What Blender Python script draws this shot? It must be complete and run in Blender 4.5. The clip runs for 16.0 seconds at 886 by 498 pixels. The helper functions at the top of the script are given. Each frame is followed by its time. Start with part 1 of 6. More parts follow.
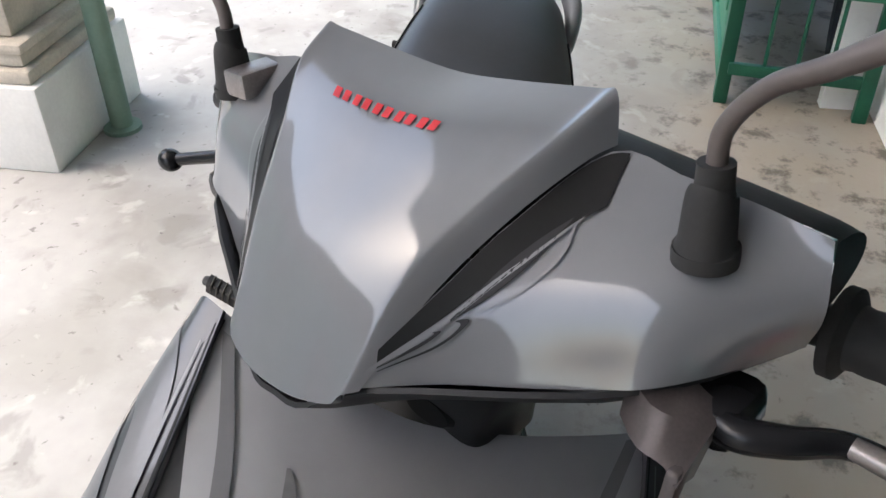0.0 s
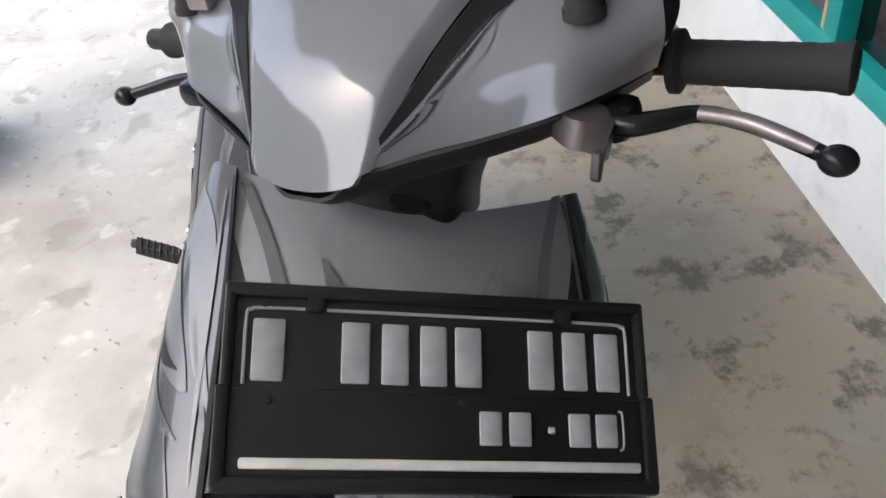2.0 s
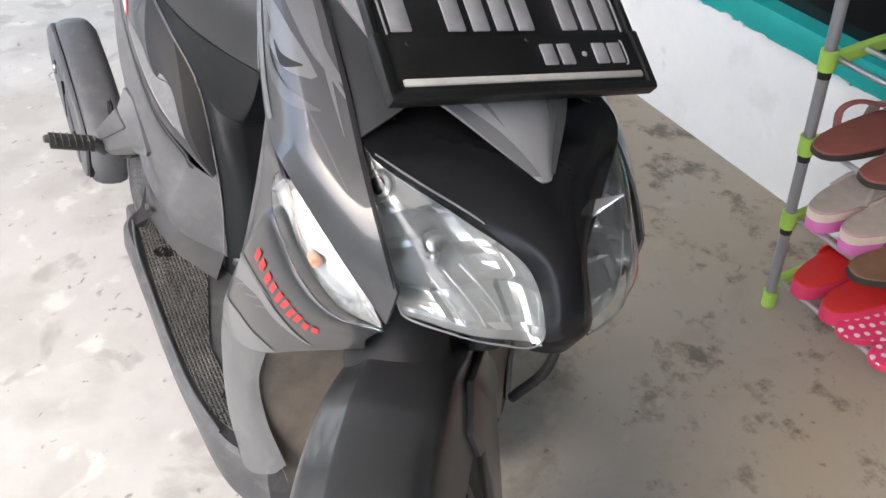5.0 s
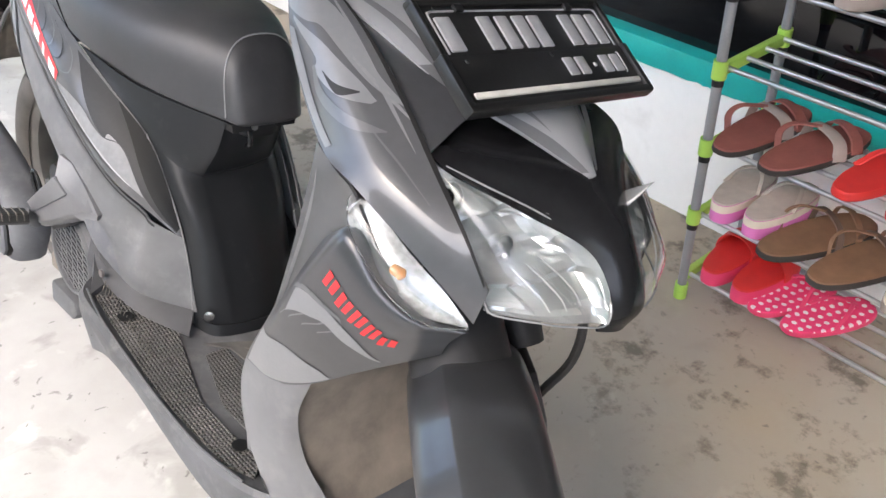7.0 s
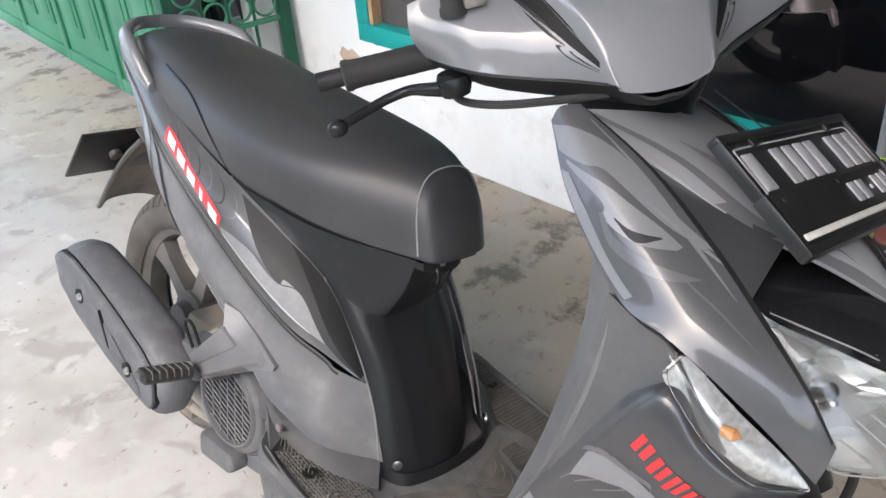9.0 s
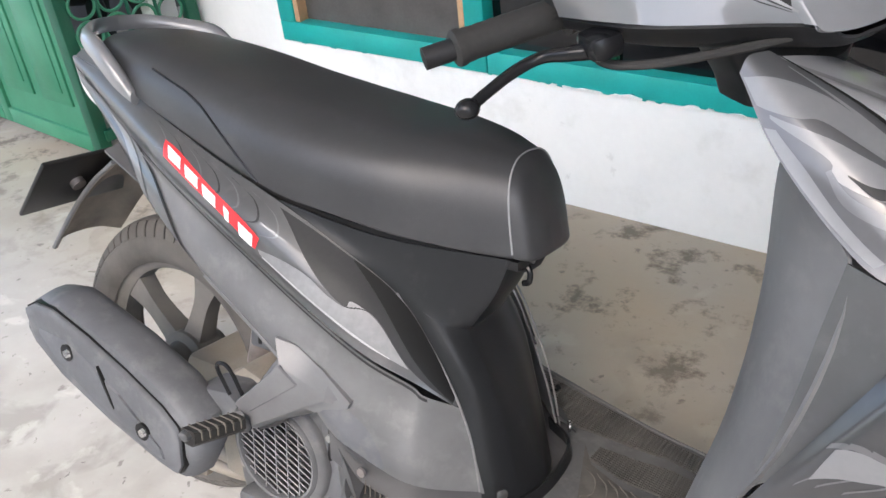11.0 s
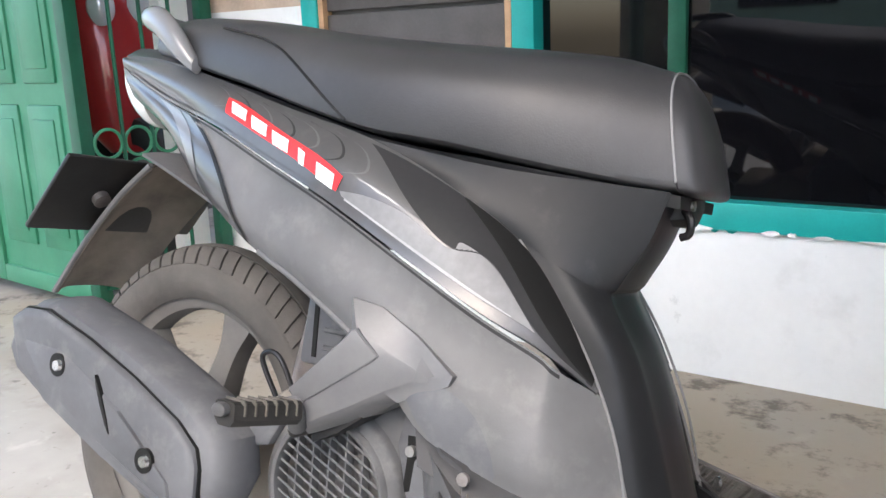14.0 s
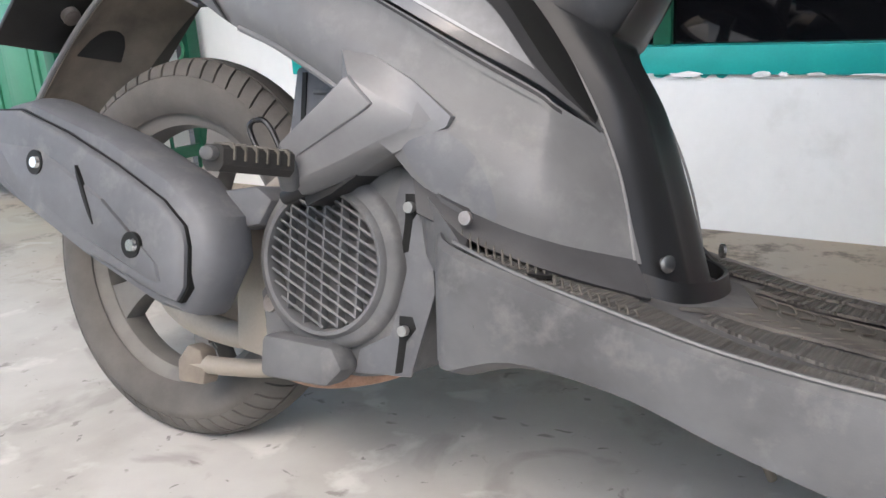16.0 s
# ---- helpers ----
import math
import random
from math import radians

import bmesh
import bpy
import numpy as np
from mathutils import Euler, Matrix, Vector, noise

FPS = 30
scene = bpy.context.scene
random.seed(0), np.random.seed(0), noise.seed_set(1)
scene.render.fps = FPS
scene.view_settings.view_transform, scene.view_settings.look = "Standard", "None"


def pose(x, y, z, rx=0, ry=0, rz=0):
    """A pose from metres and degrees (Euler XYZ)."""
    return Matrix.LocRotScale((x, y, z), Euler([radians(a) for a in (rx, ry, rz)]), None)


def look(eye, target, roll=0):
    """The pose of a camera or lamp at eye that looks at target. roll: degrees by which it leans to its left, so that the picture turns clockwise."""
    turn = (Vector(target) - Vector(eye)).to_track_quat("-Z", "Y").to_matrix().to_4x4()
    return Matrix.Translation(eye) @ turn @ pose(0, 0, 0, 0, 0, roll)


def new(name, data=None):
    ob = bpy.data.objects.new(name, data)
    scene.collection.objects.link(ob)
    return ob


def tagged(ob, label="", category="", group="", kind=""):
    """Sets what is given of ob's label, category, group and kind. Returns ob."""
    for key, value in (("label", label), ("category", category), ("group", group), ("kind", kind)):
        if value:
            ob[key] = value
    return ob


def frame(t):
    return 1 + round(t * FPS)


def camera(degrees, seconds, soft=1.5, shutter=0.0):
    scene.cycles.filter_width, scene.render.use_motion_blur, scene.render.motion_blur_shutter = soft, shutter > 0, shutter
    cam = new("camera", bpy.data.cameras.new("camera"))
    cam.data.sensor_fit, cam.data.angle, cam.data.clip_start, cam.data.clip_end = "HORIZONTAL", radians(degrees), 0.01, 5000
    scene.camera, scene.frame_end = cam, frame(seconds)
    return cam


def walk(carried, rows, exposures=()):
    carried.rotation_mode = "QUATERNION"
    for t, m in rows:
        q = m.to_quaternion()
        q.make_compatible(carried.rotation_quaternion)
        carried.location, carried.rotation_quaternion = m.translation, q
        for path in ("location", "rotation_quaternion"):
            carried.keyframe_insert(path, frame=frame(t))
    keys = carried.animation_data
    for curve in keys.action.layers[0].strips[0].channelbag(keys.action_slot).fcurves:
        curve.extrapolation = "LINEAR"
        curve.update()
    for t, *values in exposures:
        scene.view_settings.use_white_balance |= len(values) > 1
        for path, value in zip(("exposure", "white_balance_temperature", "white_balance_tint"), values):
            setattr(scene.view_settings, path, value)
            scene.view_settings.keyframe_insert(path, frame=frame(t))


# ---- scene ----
cam = camera(53.5, 16.0)
PATH = [
    (0, (0.127, 0.064, 1.235), (-1.46, -0.225, 0.053), -0.6),
    (0.5, (0.205, -0.002, 1.244), (-1.381, -0.015, 0.025), -3.7),
    (1, (0.282, 0.012, 1.249), (-1.297, 0.059, 0.022), -6.0),
    (1.5, (0.32, 0.029, 1.248), (-1.253, 0.074, 0.014), -6.3),
    (2, (0.346, -0.003, 1.251), (-1.228, 0.04, 0.018), -6.5),
    (2.5, (0.363, -0.075, 1.254), (-1.207, 0.025, 0.02), -5.3),
    (3, (0.39, -0.133, 1.247), (-1.175, 0.019, 0.011), -5.2),
    (3.5, (0.429, -0.197, 1.219), (-1.121, 0.072, -0.016), -3.5),
    (4, (0.492, -0.246, 1.198), (-1.027, 0.138, -0.045), -3.1),
    (4.5, (0.58, -0.309, 1.191), (-0.879, 0.201, -0.079), -4.4),
    (4.7, (0.602, -0.334, 1.194), (-0.835, 0.214, -0.085), -4.6),
    (6.8, (0.536, -0.611, 1.199), (-0.691, 0.381, -0.03), -2.0),
    (7, (0.527, -0.623, 1.201), (-0.703, 0.396, -0.003), -1.8),
    (7.5, (0.487, -0.64, 1.206), (-0.76, 0.417, 0.055), -1.5),
    (8, (0.4, -0.654, 1.212), (-0.879, 0.427, 0.118), -1.8),
    (8.5, (0.343, -0.71, 1.223), (-0.967, 0.369, 0.165), -2.5),
    (9, (0.262, -0.775, 1.235), (-1.027, 0.337, 0.185), -5.2),
    (9.5, (0.189, -0.854, 1.232), (-1.025, 0.34, 0.183), -6.4),
    (9.7, (0.165, -0.869, 1.226), (-1.02, 0.346, 0.17), -6.0),
    (11.8, (-0.164, -0.856, 1.045), (-1.156, 0.523, -0.01), -6.3),
    (12, (-0.192, -0.843, 0.93), (-1.167, 0.56, -0.111), -5.8),
    (12.5, (-0.227, -0.84, 0.782), (-1.221, 0.64, -0.124), -4.7),
    (13, (-0.226, -0.872, 0.757), (-1.272, 0.711, 0.123), -4.3),
    (13.5, (-0.221, -0.9, 0.743), (-1.305, 0.697, 0.219), -2.9),
    (14, (-0.224, -0.921, 0.743), (-1.368, 0.656, 0.288), -2.4),
    (14.5, (-0.216, -0.932, 0.729), (-1.386, 0.628, 0.284), -2.4),
    (15, (-0.21, -0.952, 0.666), (-1.378, 0.611, 0.229), -2.4),
    (15.5, (-0.23, -0.96, 0.576), (-1.365, 0.625, 0.129), -2.3),
    (16, (-0.237, -0.945, 0.566), (-1.331, 0.623, -0.023), -4.1),
]
walk(cam, [(t, look(eye, target, roll)) for t, eye, target, roll in PATH],
     exposures=((0.0, 2.0), (2.0, 2.08), (3.0, 2.1), (4.5, 2.2), (7.0, 2.5), (8.0, 2.62), (8.5, 2.45), (9.0, 2.3), (9.5, 2.3), (12.0, 2.38), (13.0, 2.45), (14.5, 2.42), (15.5, 2.38), (16.0, 2.2)))

# ---- light ----
world = bpy.data.worlds.new("world")
scene.world = world
world.use_nodes = True
wn = world.node_tree
sky = wn.nodes.new("ShaderNodeTexSky")
sky.sky_type, sky.sun_disc = "NISHITA", False
sky.sun_elevation, sky.sun_rotation = radians(52), radians(160)
sky.air_density, sky.dust_density, sky.ozone_density = 1.0, 3.2, 1.0
wn.nodes["Background"].inputs["Strength"].default_value = 0.17
wn.links.new(sky.outputs["Color"], wn.nodes["Background"].inputs["Color"])
sun_data = bpy.data.lights.new("sun", "SUN")
sun_data.energy, sun_data.angle, sun_data.color = 0.6, radians(20), (1.0, 0.97, 0.93)
sun = new("sun", sun_data)
sun.matrix_world = look((-3.0, -5.3, 9.0), (0, 0, 0))
scene.view_settings.exposure = 1.55


# ---- materials ----
def material(name, color, rough=0.5, metal=0.0, vary=0.15, scale=12.0, bump=0.0, bump_scale=150.0, coat=0.0,
             dust=0.0, dust_color=(0.33, 0.32, 0.31), trans=0.0, ior=1.45, grain=0.0, spec=0.5):
    """Base colour with blotches at two scales, optional dust film and fine relief."""
    m = bpy.data.materials.new(name)
    m.use_nodes = True
    t = m.node_tree
    n, k = t.nodes, t.links
    b = n["Principled BSDF"]
    co = n.new("ShaderNodeTexCoord")
    big = n.new("ShaderNodeTexNoise")
    big.inputs["Scale"].default_value, big.inputs["Detail"].default_value = scale, 6
    small = n.new("ShaderNodeTexNoise")
    small.inputs["Scale"].default_value, small.inputs["Detail"].default_value = scale * 14, 3
    k.new(co.outputs["Object"], big.inputs["Vector"])
    k.new(co.outputs["Object"], small.inputs["Vector"])
    add = n.new("ShaderNodeMath")
    add.operation = "MULTIPLY_ADD"
    add.inputs[1].default_value = 0.35
    k.new(small.outputs["Fac"], add.inputs[0])
    k.new(big.outputs["Fac"], add.inputs[2])
    ramp = n.new("ShaderNodeMapRange")
    ramp.inputs["From Min"].default_value, ramp.inputs["From Max"].default_value = 0.45, 0.9
    ramp.inputs["To Min"].default_value, ramp.inputs["To Max"].default_value = 1 - vary, 1 + vary
    k.new(add.outputs[0], ramp.inputs["Value"])
    mul = n.new("ShaderNodeVectorMath")
    mul.operation = "SCALE"
    mul.inputs[0].default_value = color
    k.new(ramp.outputs[0], mul.inputs["Scale"])
    out = mul.outputs[0]
    b.inputs["Roughness"].default_value = rough
    if dust:
        mask = n.new("ShaderNodeMapRange")
        mask.inputs["From Min"].default_value, mask.inputs["From Max"].default_value = 0.35, 0.75
        mask.inputs["To Min"].default_value, mask.inputs["To Max"].default_value = dust * 0.35, dust
        k.new(big.outputs["Fac"], mask.inputs["Value"])
        mix = n.new("ShaderNodeMix")
        mix.data_type = "RGBA"
        mix.inputs["B"].default_value = (*dust_color, 1)
        k.new(mask.outputs[0], mix.inputs["Factor"])
        k.new(out, mix.inputs["A"])
        out = mix.outputs["Result"]
        rr = n.new("ShaderNodeMapRange")
        rr.inputs["To Min"].default_value, rr.inputs["To Max"].default_value = rough, min(1.0, rough + 0.5)
        k.new(mask.outputs[0], rr.inputs["Value"])
        k.new(rr.outputs[0], b.inputs["Roughness"])
    k.new(out, b.inputs["Base Color"])
    b.inputs["Metallic"].default_value = metal
    b.inputs["IOR"].default_value = ior
    b.inputs["Specular IOR Level"].default_value = spec
    b.inputs["Coat Weight"].default_value = coat
    b.inputs["Coat Roughness"].default_value = 0.06
    b.inputs["Transmission Weight"].default_value = trans
    if bump:
        bn = n.new("ShaderNodeTexNoise")
        bn.inputs["Scale"].default_value, bn.inputs["Detail"].default_value = bump_scale, 4
        k.new(co.outputs["Object"], bn.inputs["Vector"])
        bp = n.new("ShaderNodeBump")
        bp.inputs["Strength"].default_value, bp.inputs["Distance"].default_value = bump, 0.002
        k.new(bn.outputs["Fac"], bp.inputs["Height"])
        k.new(bp.outputs[0], b.inputs["Normal"])
    return m


PAINT = material("silver_gray_metallic_paint", (0.17, 0.173, 0.18), 0.45, 0.06, 0.06, 5, coat=1.0, spec=0.4)
GRAPHITE = material("graphite_metallic_paint", (0.074, 0.075, 0.079), 0.44, 0.4, 0.12, 6, coat=0.7)
HP_PAINT = material("dark_graphite_paint", (0.042, 0.0425, 0.045), 0.36, 0.2, 0.12, 6, coat=0.5)
# the cowl's paint, its colour lightened to stand in for missing light
PAINT_DASH_LIT = material("silver_gray_paint_lightened", (0.36, 0.364, 0.374), 0.4, 0.1, 0.06, 5, coat=1.0)
PAINT_DARK = material("dark_gray_paint", (0.062, 0.063, 0.066), 0.4, 0.3, 0.12, 6, coat=0.5, dust=0.1)
FENDER = material("dark_gloss_fender", (0.028, 0.029, 0.031), 0.3, 0.1, 0.15, 7, coat=0.6, dust=0.04, spec=0.35)
PAINT_DUSTY = material("dusty_gray_plastic", (0.085, 0.087, 0.092), 0.46, 0.1, 0.2, 5, bump=0.05, bump_scale=500, dust=0.45, dust_color=(0.26, 0.255, 0.25))
BLACK_GLOSS = material("black_gloss_plastic", (0.012, 0.012, 0.013), 0.25, 0, 0.2, 8, spec=0.3)
BLACK = material("black_plastic", (0.018, 0.018, 0.019), 0.5, 0, 0.2, 10, bump=0.08, bump_scale=600, spec=0.3)
SKIRT = material("scuffed_black_skirt", (0.028, 0.028, 0.03), 0.5, 0, 0.2, 9, bump=0.08, bump_scale=500, dust=0.14, dust_color=(0.24, 0.245, 0.255), spec=0.35)
SHROUD = material("charcoal_plastic", (0.013, 0.0138, 0.0152), 0.4, 0, 0.15, 6, bump=0.05, bump_scale=700, dust=0.01, spec=0.28)
BLACK_DUSTY = material("dusty_black_plastic", (0.035, 0.035, 0.037), 0.6, 0, 0.2, 9, bump=0.1, bump_scale=500, dust=0.4, dust_color=(0.24, 0.245, 0.255))
MUFFLER = material("muffler_guard_plastic", (0.062, 0.066, 0.076), 0.5, 0, 0.2, 7, bump=0.06, bump_scale=600, dust=0.3, dust_color=(0.24, 0.24, 0.245))
VINYL = material("black_vinyl", (0.034, 0.034, 0.036), 0.42, 0, 0.15, 9, bump=0.1, bump_scale=500, spec=0.55)
RUBBER = material("rubber", (0.03, 0.029, 0.028), 0.75, 0, 0.2, 15, bump=0.1, bump_scale=300)
TYRE = material("dusty_tyre_rubber", (0.045, 0.043, 0.041), 0.85, 0, 0.25, 12, bump=0.25, bump_scale=250, dust=0.55, dust_color=(0.155, 0.143, 0.13))
RIM = material("dusty_cast_rim", (0.07, 0.069, 0.068), 0.55, 0.2, 0.2, 14, dust=0.75, dust_color=(0.215, 0.205, 0.19))
ALLOY = material("engine_alloy", (0.3, 0.28, 0.25), 0.55, 0.6, 0.2, 20, bump=0.2, bump_scale=200, dust=0.8, dust_color=(0.33, 0.28, 0.23))
DIRT = material("dirty_inner_guard", (0.09, 0.08, 0.07), 0.85, 0, 0.35, 14, bump=0.2, bump_scale=120, dust=0.8, dust_color=(0.28, 0.235, 0.19))
CHROME = material("bare_metal", (0.62, 0.62, 0.62), 0.25, 1.0, 0.08, 30)
BOLT = material("dull_zinc_bolt", (0.27, 0.27, 0.265), 0.45, 0.7, 0.15, 60)
BRACKET = material("tarnished_bracket", (0.30, 0.27, 0.26), 0.4, 0.8, 0.25, 40)
BRACKET_GRAY = material("pale_gray_cast_alloy", (0.125, 0.127, 0.134), 0.42, 0.25, 0.1, 14, bump=0.05, bump_scale=300, dust=0.2)
BROWN_METAL = material("tarnished_brown_metal", (0.075, 0.062, 0.06), 0.42, 0.35, 0.3, 40, bump=0.1, bump_scale=150)
STALK = material("aged_brown_mirror_stalk", (0.11, 0.085, 0.075), 0.45, 0.2, 0.2, 18, dust=0.2)
SILVER = material("silver_decal", (0.185, 0.187, 0.193), 0.55, 0.1, 0.25, 9)
DECAL_L = material("pale_gray_decal", (0.17, 0.172, 0.178), 0.4, 0.2, 0.08, 12, coat=0.3)
DECAL_M = material("mid_gray_decal", (0.105, 0.107, 0.112), 0.36, 0.3, 0.08, 12, coat=0.4)
SIGNAL_BACK = material("signal_reflector", (0.45, 0.45, 0.45), 0.25, 0.5, 0.3, 180, bump=0.3, bump_scale=130)
DECAL_D = material("charcoal_decal", (0.026, 0.026, 0.0275), 0.45, 0.0, 0.1, 12, spec=0.22)
# black decals; in grooves, slots and holes the black stands in for shade
DECAL_SHADE_B = material("black_decal_and_hole_shade", (0.010, 0.010, 0.010), 0.5, 0, 0.1, 12, spec=0.2)
RED = material("red_decal", (0.62, 0.025, 0.03), 0.4, 0, 0.06, 20)
WHITE_D = material("white_decal", (0.82, 0.82, 0.82), 0.4, 0, 0.03, 20)
PLATE = material("black_plate", (0.012, 0.012, 0.012), 0.35, 0, 0.3, 25, bump=0.08, bump_scale=200)
PLATE_TXT = material("gray_plate_paint", (0.34, 0.34, 0.35), 0.5, 0, 0.15, 60)
PLATE_LINE = material("cream_plate_line", (0.62, 0.60, 0.55), 0.5, 0, 0.1, 60)
REFLECTOR = material("lamp_reflector", (0.6, 0.61, 0.61), 0.22, 0.7, 0.06, 60)
AMBER = material("amber_bulb", (0.52, 0.24, 0.09), 0.3, 0, 0.1, 30)
PEG_RUBBER = material("worn_black_rubber", (0.017, 0.016, 0.015), 0.7, 0, 0.3, 30, bump=0.15, bump_scale=250)
RIB_DUST = material("tan_dust_on_rubber", (0.075, 0.069, 0.06), 0.8, 0, 0.3, 60)
RUST = material("orange_rust", (0.28, 0.17, 0.12), 0.8, 0, 0.4, 30, bump=0.3, bump_scale=200)


def clear(name, tint=(1, 1, 1), rough=0.02):
    m = bpy.data.materials.new(name)
    m.use_nodes = True
    b = m.node_tree.nodes["Principled BSDF"]
    b.inputs["Base Color"].default_value = (*tint, 1)
    b.inputs["Transmission Weight"].default_value = 1.0
    b.inputs["Roughness"].default_value = rough
    b.inputs["IOR"].default_value = 1.35
    return m


LENS = clear("clear_lens", (0.93, 0.945, 0.94), 0.05)


# ---- mesh tools ----
def cr(pts, t):
    """Catmull-Rom through pts (numpy array, first axis), t in 0..1."""
    n = len(pts) - 1
    if n == 0:
        return pts[0]
    f = min(max(t, 0.0), 1.0) * n
    i = min(int(f), n - 1)
    f -= i
    p1, p2 = pts[i], pts[i + 1]
    p0 = pts[i - 1] if i > 0 else 2 * p1 - p2
    p3 = pts[i + 2] if i + 2 <= n else 2 * p2 - p1
    return 0.5 * (2 * p1 + (p2 - p0) * f + (2 * p0 - 5 * p1 + 4 * p2 - p3) * f * f + (3 * p1 - p0 - 3 * p2 + p3) * f ** 3)


def flip(rows):
    return [[(x, -y, z) for x, y, z in r] for r in rows]


def both(rows):
    """Rows given from the outer edge to the middle (y = 0), completed to the other side."""
    return [list(r) + [(x, -y, z) for x, y, z in reversed(r[:-1])] for r in rows]


class Patch:
    def __init__(self, rows, xf=None):
        self.net = np.array(rows, float)
        self.xf = xf

    def at(self, u, v):
        line = np.array([cr(r, v) for r in self.net])
        return cr(line, u)

    def normal(self, u, v):
        e = 0.004
        u0, u1, v0, v1 = max(0, u - e), min(1, u + e), max(0, v - e), min(1, v + e)
        n = np.cross(self.at(u1, v) - self.at(u0, v), self.at(u, v1) - self.at(u, v0))
        return n / (np.linalg.norm(n) + 1e-9)


def sheet(patch, nu=24, nv=14, thick=0.003, away=(0, 0, 0)):
    """A panel with real thickness: the patch, and its copy set inwards (towards the point away)."""
    bm = bmesh.new()
    ref = np.array(away, float)
    cols = np.stack([cr(patch.net.transpose(1, 0, 2), j / nv) for j in range(nv + 1)], 1)
    pts = np.stack([cr(cols, i / nu) for i in range(nu + 1)])
    nrm = np.cross(np.gradient(pts, axis=0), np.gradient(pts, axis=1))
    nrm /= np.linalg.norm(nrm, axis=2, keepdims=True) + 1e-9
    nrm *= np.where(((ref - pts) * nrm).sum(2, keepdims=True) < 0, -1.0, 1.0)
    low = pts + nrm * thick
    grid = [[bm.verts.new(p) for p in r] for r in pts]
    inner = [[bm.verts.new(p) for p in r] for r in low]
    for i in range(nu):
        for j in range(nv):
            bm.faces.new((grid[i][j], grid[i][j + 1], grid[i + 1][j + 1], grid[i + 1][j]))
            bm.faces.new((inner[i][j], inner[i + 1][j], inner[i + 1][j + 1], inner[i][j + 1]))
    ring = [(i, 0) for i in range(nu)] + [(nu, j) for j in range(nv)] + [(i, nv) for i in range(nu, 0, -1)] + [(0, j) for j in range(nv, 0, -1)]
    for (i, j), (k, l) in zip(ring, ring[1:] + ring[:1]):
        f = bm.faces.new((grid[i][j], grid[k][l], inner[k][l], inner[i][j]))
        for e in f.edges:
            if len(e.link_faces) == 2:
                e.smooth = False
    bmesh.ops.remove_doubles(bm, verts=bm.verts, dist=1e-5)
    bmesh.ops.recalc_face_normals(bm, faces=bm.faces)
    return bm


def loft(sections, closed=True, caps=True, nu=None, sharp=False):
    """Skin over rings of equal length; nu smooth steps along the way."""
    net = np.array(sections, float)
    if nu:
        net = np.array([cr(net, i / nu) for i in range(nu + 1)])
    bm = bmesh.new()
    rings = [[bm.verts.new(p) for p in r] for r in net]
    m = len(rings[0])
    for a, b in zip(rings, rings[1:]):
        for j in range(m if closed else m - 1):
            bm.faces.new((a[j], a[(j + 1) % m], b[(j + 1) % m], b[j]))
    if caps and closed:
        for r in (rings[0], rings[-1]):
            f = bm.faces.new(r)
            for e in f.edges:
                e.smooth = False
    bmesh.ops.remove_doubles(bm, verts=bm.verts, dist=1e-6)
    bmesh.ops.recalc_face_normals(bm, faces=bm.faces)
    return bm


def tube(path, radius, n=12, steps=None, caps=True):
    """A round bar along a smooth path; radius may be a list."""
    pts = np.array(path, float)
    steps = steps or (len(pts) - 1) * 6
    rad = np.array(radius if isinstance(radius, (list, tuple)) else [radius] * len(pts), float)
    ps = [Vector(cr(pts, i / steps)) for i in range(steps + 1)]
    rs = [float(cr(rad, i / steps)) for i in range(steps + 1)]
    up = Vector((0, 0, 1)) if abs((ps[-1] - ps[0]).normalized().z) < 0.9 else Vector((1, 0, 0))
    rings = []
    for i, p in enumerate(ps):
        d = (ps[min(i + 1, steps)] - ps[max(i - 1, 0)]).normalized()
        a = d.cross(up).normalized()
        b = a.cross(d).normalized()
        up = b
        rings.append([p + (a * math.cos(k) + b * math.sin(k)) * rs[i] for k in (2 * math.pi * q / n for q in range(n))])
    return loft(rings, caps=caps)


def ribbon(patch, a, b, n=28, k=3, off=0.0012, away=(0, 0, 0)):
    """A film on a patch between two lines of (u, v) points."""
    a, b = np.array(a, float), np.array(b, float)
    bm = bmesh.new()
    ref = Vector(away)
    rows = []
    for i in range(n + 1):
        pa, pb = cr(a, i / n), cr(b, i / n)
        r = []
        for j in range(k + 1):
            u, v = pa + (pb - pa) * j / k
            p, q = Vector(patch.at(u, v)), Vector(patch.normal(min(max(u, 0.01), 0.99), min(max(v, 0.01), 0.99)))
            if q.dot(ref - p) > 0:
                q = -q
            r.append(bm.verts.new(p + q * off))
        rows.append(r)
    for i in range(n):
        for j in range(k):
            bm.faces.new((rows[i][j], rows[i][j + 1], rows[i + 1][j + 1], rows[i + 1][j]))
    bmesh.ops.remove_doubles(bm, verts=bm.verts, dist=1e-6)
    return bm


def box(x0, x1, y0, y1, z0, z1, bevel=0.0, seg=2):
    bm = bmesh.new()
    bmesh.ops.create_cube(bm, size=1)
    for v in bm.verts:
        v.co = Vector(((x0 + x1) / 2 + v.co.x * (x1 - x0), (y0 + y1) / 2 + v.co.y * (y1 - y0), (z0 + z1) / 2 + v.co.z * (z1 - z0)))
    if bevel:
        bmesh.ops.bevel(bm, geom=bm.edges[:], offset=bevel, segments=seg, affect="EDGES", profile=0.5)
    return bm


